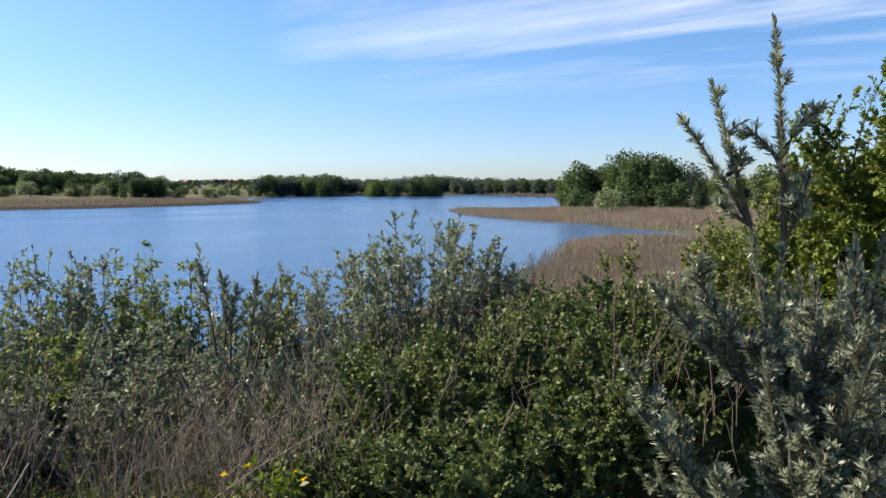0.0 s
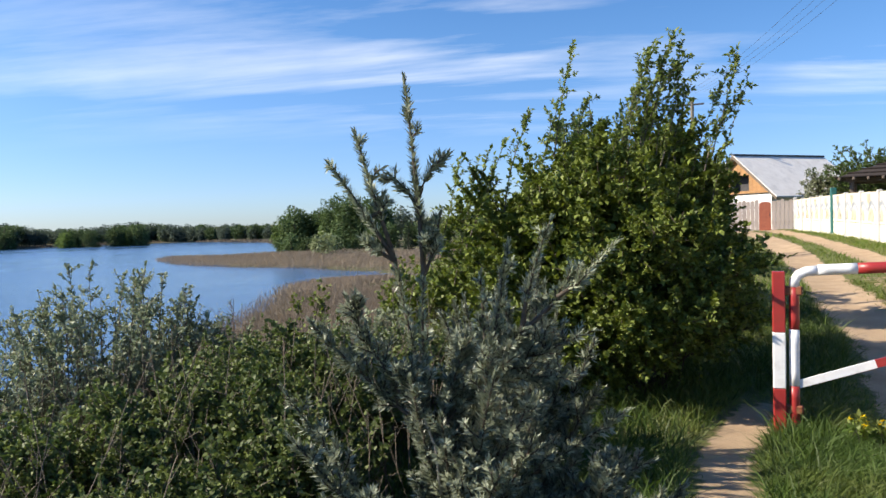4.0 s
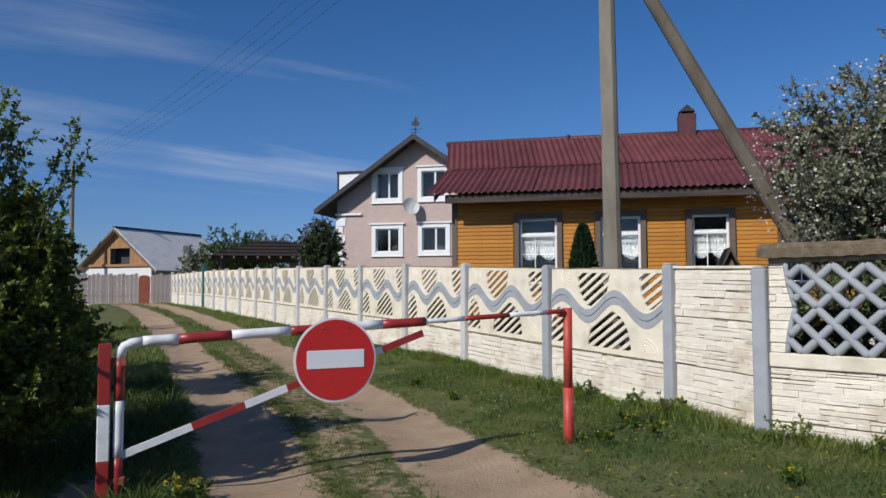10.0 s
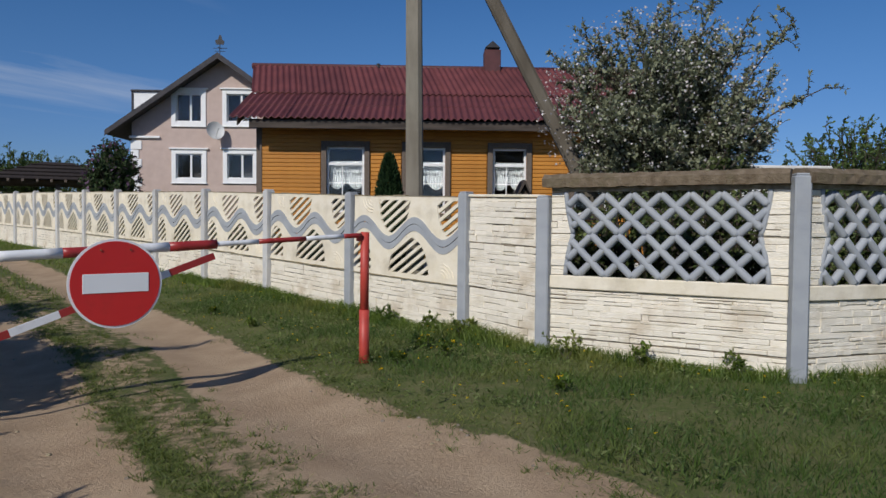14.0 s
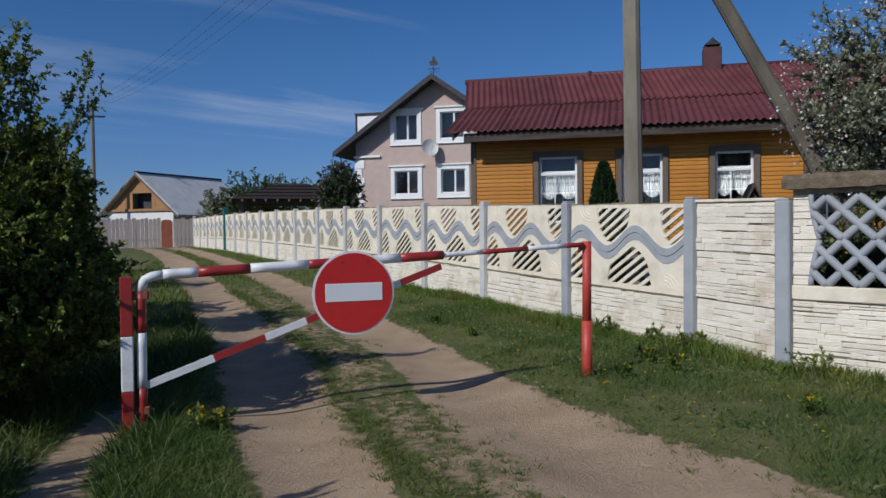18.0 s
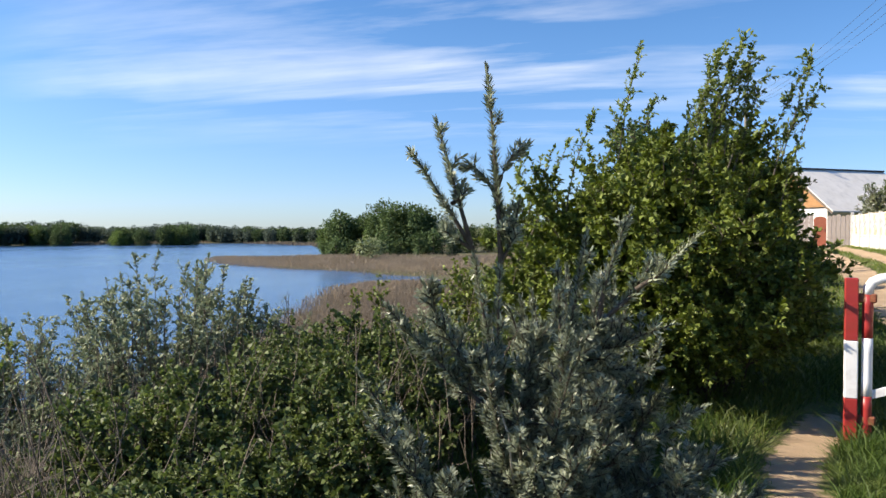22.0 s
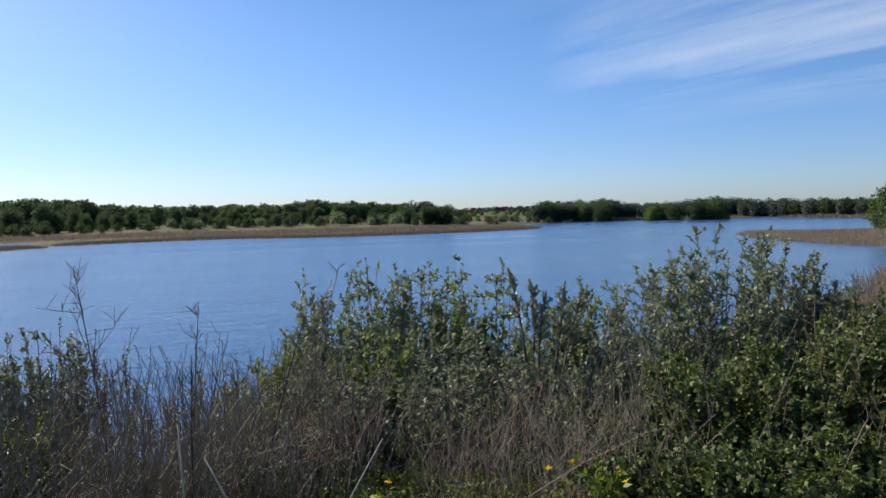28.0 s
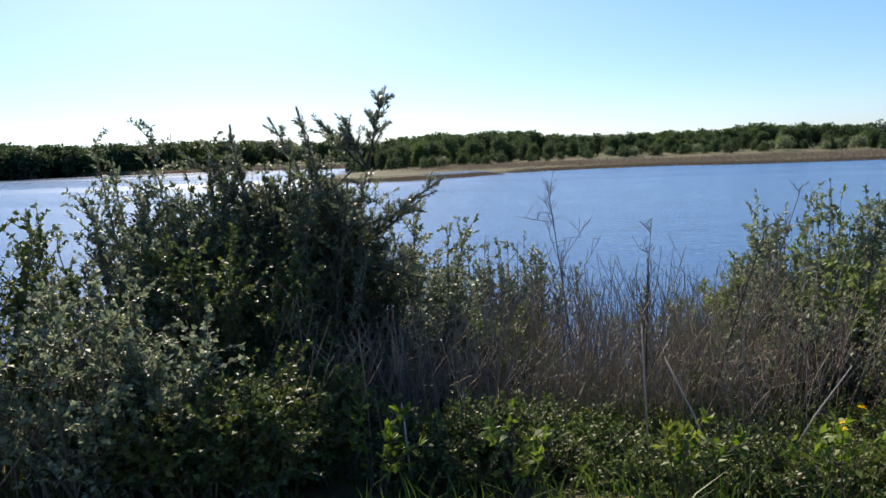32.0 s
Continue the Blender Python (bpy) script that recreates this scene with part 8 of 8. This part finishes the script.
# forest on the far shore: dark conifers with lighter trees in front
def skyline(az):
    """How high the far woods rise above eye level, in degrees."""
    return float(np.interp(az, [40, 43.7, 47.6, 50.5, 52.6, 55, 58, 60.8, 62, 65, 66, 71, 72.5, 74.2, 75.4, 79, 83, 86, 91, 96, 98, 99.7, 102.7, 107.2, 110, 112.3, 116, 124, 152],
                           [0.45, 0.47, 0.51, 0.6, 0.84, 0.55, 0.47, 0.85, 0.78, 0.72, 0.35, 0.35, 0.66, 0.88, 1.0, 1.2, 1.45, 1.2, 1.15, 1.2, 1.5, 1.74, 1.72, 1.7, 1.4, 1.05, 1.4, 1.7, 1.7]))


az = 71.6
while az < 113:
    for row in range(3):
        d = 184 + row * 11 + rt.uniform(-4, 4) + max(0, (75 - az)) * 3
        a_ = az + rt.uniform(-0.35, 0.35)
        x, y, _ = polar(a_, d)
        big = rt.random() < (0.4, 0.75, 0.92)[row]
        pr = rt.choice(CONI) if big else (PROTO[0], PROTO[2], PROTO[2], PROTO[1])[rt.randrange(4)]
        el = skyline(a_) * rt.uniform(0.72, 1.08) - (0.55, 0.2, 0.0)[row] * rt.uniform(0.3, 1.2)
        put_tree(pr, x, y, size_for(pr, a_, d, el), rt.uniform(0, 6.28),
                 "dark conifer in the forest on the far shore" if big else "green tree in the forest on the far shore", "far shore forest")
    az += 0.42
for i in range(60):
    a_ = rt.uniform(67, 112)
    x, y, _ = polar(a_, rt.uniform(166, 178) + max(0, 75 - a_) * 3)
    put_tree(BUSH[0] if i % 5 else BUSH[1], x, y, rt.uniform(0.6, 1.2), rt.uniform(0, 6.28), "rounded green bush at the foot of the far forest", "far shore bushes")


def wood_of(name, label, protos, spots):
    """Far trees that nobody could count, joined into one mesh for each leaf colour."""
    by = {}
    for k, x, y, sc, rz in spots:
        for o in protos[k].children:
            if not o.name.startswith("crown"):
                continue
            by.setdefault(o.data.materials[0].name, []).append((o.data, x, y, sc, rz))
    for mname, items in by.items():
        vs, n = [], 0
        for me, x, y, sc, rz in items:
            v = np.empty(len(me.vertices) * 3, np.float32)
            me.vertices.foreach_get("co", v)
            v = v.reshape(-1, 3) * sc
            c, s_ = math.cos(rz), math.sin(rz)
            vs.append(np.stack([v[:, 0] * c - v[:, 1] * s_ + x, v[:, 0] * s_ + v[:, 1] * c + y, v[:, 2] + land_z(x, y) - 0.3], 1))
        v = np.concatenate(vs)
        single(name, mesh_np(name, v, np.arange(len(v)).reshape(-1, 4), bpy.data.materials[mname]), None, label, "wood", kind="stuff")


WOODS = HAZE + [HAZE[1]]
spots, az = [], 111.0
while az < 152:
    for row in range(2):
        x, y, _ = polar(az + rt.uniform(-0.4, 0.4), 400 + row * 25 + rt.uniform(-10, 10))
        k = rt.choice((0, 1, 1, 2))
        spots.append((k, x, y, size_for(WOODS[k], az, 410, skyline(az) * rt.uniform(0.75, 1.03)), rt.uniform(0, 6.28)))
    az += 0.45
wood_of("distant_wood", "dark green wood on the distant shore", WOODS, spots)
spots, az = [], 76.0
while az < 113:
    for row in range(2):
        x, y, _ = polar(az + rt.uniform(-0.2, 0.2), 220 + row * 16 + rt.uniform(-5, 5))
        spots.append((1, x, y, size_for(WOODS[1], az, 228, skyline(az) * rt.uniform(0.7, 0.9)), rt.uniform(0, 6.28)))
    az += 0.5
wood_of("forest_depth", "dark inner trees of the far shore forest", WOODS, spots)
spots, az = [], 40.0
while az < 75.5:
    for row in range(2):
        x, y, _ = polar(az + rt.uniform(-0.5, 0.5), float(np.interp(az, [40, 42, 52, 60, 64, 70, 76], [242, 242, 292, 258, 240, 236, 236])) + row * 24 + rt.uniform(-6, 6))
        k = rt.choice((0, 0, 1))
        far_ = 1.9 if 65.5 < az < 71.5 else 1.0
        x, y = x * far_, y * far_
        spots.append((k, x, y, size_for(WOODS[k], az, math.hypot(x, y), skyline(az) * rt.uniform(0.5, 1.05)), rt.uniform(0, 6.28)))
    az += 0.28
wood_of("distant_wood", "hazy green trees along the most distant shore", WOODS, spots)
for a0, a1, d, s, cnt in ((71.8, 74.5, 186, 0.75, 8), (55.3, 57.3, 235, 0.58, 8), (51.6, 54, 235, 0.8, 8), (60.2, 62.8, 240, 0.8, 9), (63.8, 65.6, 245, 0.7, 6)):
    for i in range(cnt):
        a_, pr = rt.uniform(a0, a1), rt.choice(PROTO[:3])
        x, y, _ = polar(a_, d + rt.uniform(-10, 10))
        put_tree(pr, x, y, size_for(pr, a_, d, s * rt.uniform(0.8, 1.05)), rt.uniform(0, 6.28), "rounded green tree in a clump by the far shore", "far shore clumps")
# wooded rise behind the village lane
az = 12.0
while az > -22:
    x, y, _ = polar(az + rt.uniform(-0.7, 0.7), 105 + rt.uniform(-12, 12))
    put_tree(rt.choice(PROTO[:3]), x, y, rt.uniform(0.62, 0.85), rt.uniform(0, 6.28), "green tree on the wooded rise behind the lane", "trees behind the lane")
    az -= 1.3
# scrub on the low land before the village
wood_of("far_scrub", "green scrub on the low land before the far village", BUSH, [(int(rt.random() < 0.2), *polar(a_, d_)[:2], rt.uniform(0.3, 0.7), rt.uniform(0, 6.28))
        for a_, d_ in ((rt.uniform(64.5, 72.5), rt.uniform(222, 370)) for i in range(170))])
# far village
for i in range(16):
    a_ = 65.6 + i * 0.36 + rt.uniform(-0.15, 0.15)
    x, y, _ = polar(a_, 400 + rt.uniform(-35, 35))
    z = land_z(x, y)
    w, l_, h_ = rt.uniform(3.2, 5), rt.uniform(3.2, 5), rt.uniform(0.9, 1.4)
    for s_ in (-0.16, 0.1, 0.24):
        bx, by, _ = polar(a_ + s_, 386 + rt.uniform(-38, 30))
        put_tree(BUSH[0], bx, by, rt.uniform(0.5, 1.0), rt.uniform(0, 6.28), "leafy green garden tree in the far village", "far village trees")
    hs = thing("village_house", Matrix.Translation((x, y, z)) @ Matrix.Rotation(radians(a_ + rt.uniform(-40, 40)), 4, "Z"), "small pale village house far across the lake", "house", "far village")
    part("wall", Geo().box(-w / 2, w / 2, -l_ / 2, l_ / 2, -0.5, h_, 0.02), (M_WALLWHITE, M_BARE, M_GREYPLANK)[i % 3], hs)
    part("roof", Geo().prism([(-w / 2 - 0.4, h_ - 0.1), (w / 2 + 0.4, h_ - 0.1), (0, h_ + w * 0.36)], -l_ / 2 - 0.4, l_ / 2 + 0.4), rt.choice((M_FASCIA, M_DARKROOF, M_ROOFRED, M_SHINGLE, M_GREYPOST)), hs)
    for wx in (-w * 0.25, w * 0.2):
        part("window", Geo().box(wx - 0.45, wx + 0.45, -l_ / 2 - 0.05, -l_ / 2, 0.4, 1.1), M_ROOM, hs)
x, y, _ = polar(125.5, 620)
mast = thing("radio_mast", Matrix.Translation((x, y, land_z(x, y))), "thin radio mast above the distant wood", "mast")
part("lattice", Geo().tube([(0, 0, 0), (0, 0, 27)], [0.7, 0.25], 4), M_GREYPOST, mast)


# ---- reeds ----
def reeds(name, label, n, region, h0, h1, w, m, seed):
    """Stands of dry reed: many thin leaning blades in bunches."""
    rg = np.random.default_rng(seed)
    x, y = region(rg, n)
    k = lake_dist(x, y) > -1.2
    x, y = x[k], y[k]
    n = len(x)
    z = np.maximum(land(x, y), WATER - 0.05)
    a = rg.uniform(0, np.pi, n)
    s = np.stack([np.cos(a), np.sin(a), np.zeros(n)], 1)
    h = rg.uniform(h0, h1, n)[:, None]
    ww = w * rg.uniform(0.6, 1.3, n)[:, None]
    p = np.stack([x, y, z], 1)
    t = p + np.stack([rg.normal(0, 0.3, n), rg.normal(0, 0.3, n), np.ones(n)], 1) * h
    v = np.stack([p - s * ww / 2, p + s * ww / 2, t + s * ww * 0.15, t - s * ww * 0.15], 1).reshape(-1, 3)
    return single(name, mesh_np(name, v, np.arange(n * 4).reshape(-1, 4), m), None, label, "reeds", kind="stuff")


def strip(line, width):
    """Places within width of a line, thicker near it."""
    line = np.array(line, float)
    seg = np.linalg.norm(np.diff(line, axis=0), axis=1)

    def f(rg, n):
        i = rg.choice(len(seg), n, p=seg / seg.sum())
        t = rg.uniform(0, 1, (n, 1))
        p = line[i] * (1 - t) + line[i + 1] * t + rg.normal(0, width, (n, 2))
        return p[:, 0], p[:, 1]
    return f


def patch(x0, x1, y0, y1):
    return lambda rg, n: (rg.uniform(x0, x1, n), rg.uniform(y0, y1, n))


POINT = [(-80, 67.4), (-72, 62), (-62, 56.5), (-52, 54), (-42, 53.5), (-31, 50)]
reeds("reed_bed", "tan dry reeds along the near point", 24000, strip(POINT, 1.5), 0.12, 0.42, 0.03, L_REED, 501)
reeds("reed_bed", "pale dry reed bed behind the point", 22000, strip([(-74, 69), (-60, 64), (-44, 62), (-28, 56)], 5.0), 0.15, 0.5, 0.05, L_REED, 502)
reeds("reed_bed", "pinkish dry reeds at the near bay", 9000, strip([(-23.2, 27.5), (-27, 33), (-27.5, 36), (-24.5, 37.5)], 1.0), 0.25, 0.5, 0.04, L_REED, 503)
reeds("reed_bed", "pinkish dry reeds on the low ground by the near bay", 60000, strip([(-21, 30), (-18.5, 25), (-15.5, 20), (-12.5, 15), (-9.5, 11.5)], 2.2), 0.2, 0.45, 0.022, L_REED, 509)
reeds("reed_bed", "brown reed edge on the far shore", 30000, strip([(-137, 60.5), (-129, 47), (-123.5, 30), (-122.5, 17), (-131.5, 3), (-128.5, -11), (-121, -21), (-113, -24), (-98, -32), (-97, -44), (-119, -59)], 1.6), 0.12, 0.45, 0.07, L_REEDDARK, 504)
reeds("reed_bed", "pale reed belt along the far shore", 26000, strip([(-148, 64), (-138, 30), (-145, 5), (-146, -15), (-158, -45)], 6.0), 0.15, 0.5, 0.1, L_REED, 505)
reeds("reed_bed", "pale reeds on the most distant shore", 6000, strip([(-217, 112), (-217, 182), (-146, 158), (-110, 122), (-86, 97)], 3.0), 0.3, 0.7, 0.3, L_REEDDARK, 506)
reeds("reed_bed", "low brown reeds at the foot of the bank", 2500, strip([(-11.5, -12), (-11.8, 0), (-12.5, 5), (-14, 9), (-19, 16)], 0.8), 0.5, 1.1, 0.02, L_REEDDARK, 507)
reeds("reed_bed", "pale reed edge of the distant wood", 5000, strip([(-302, -300), (-293, -180), (-232, -83)], 5.0), 0.8, 1.6, 0.6, L_REED, 508)

# the pattern trees that were only joined into woods are taken away again
for pr in PROTO + CONI + BUSH + HAZE:
    if id(pr) not in put_tree_used:
        for o in (*pr.children_recursive, pr):
            bpy.data.objects.remove(o)
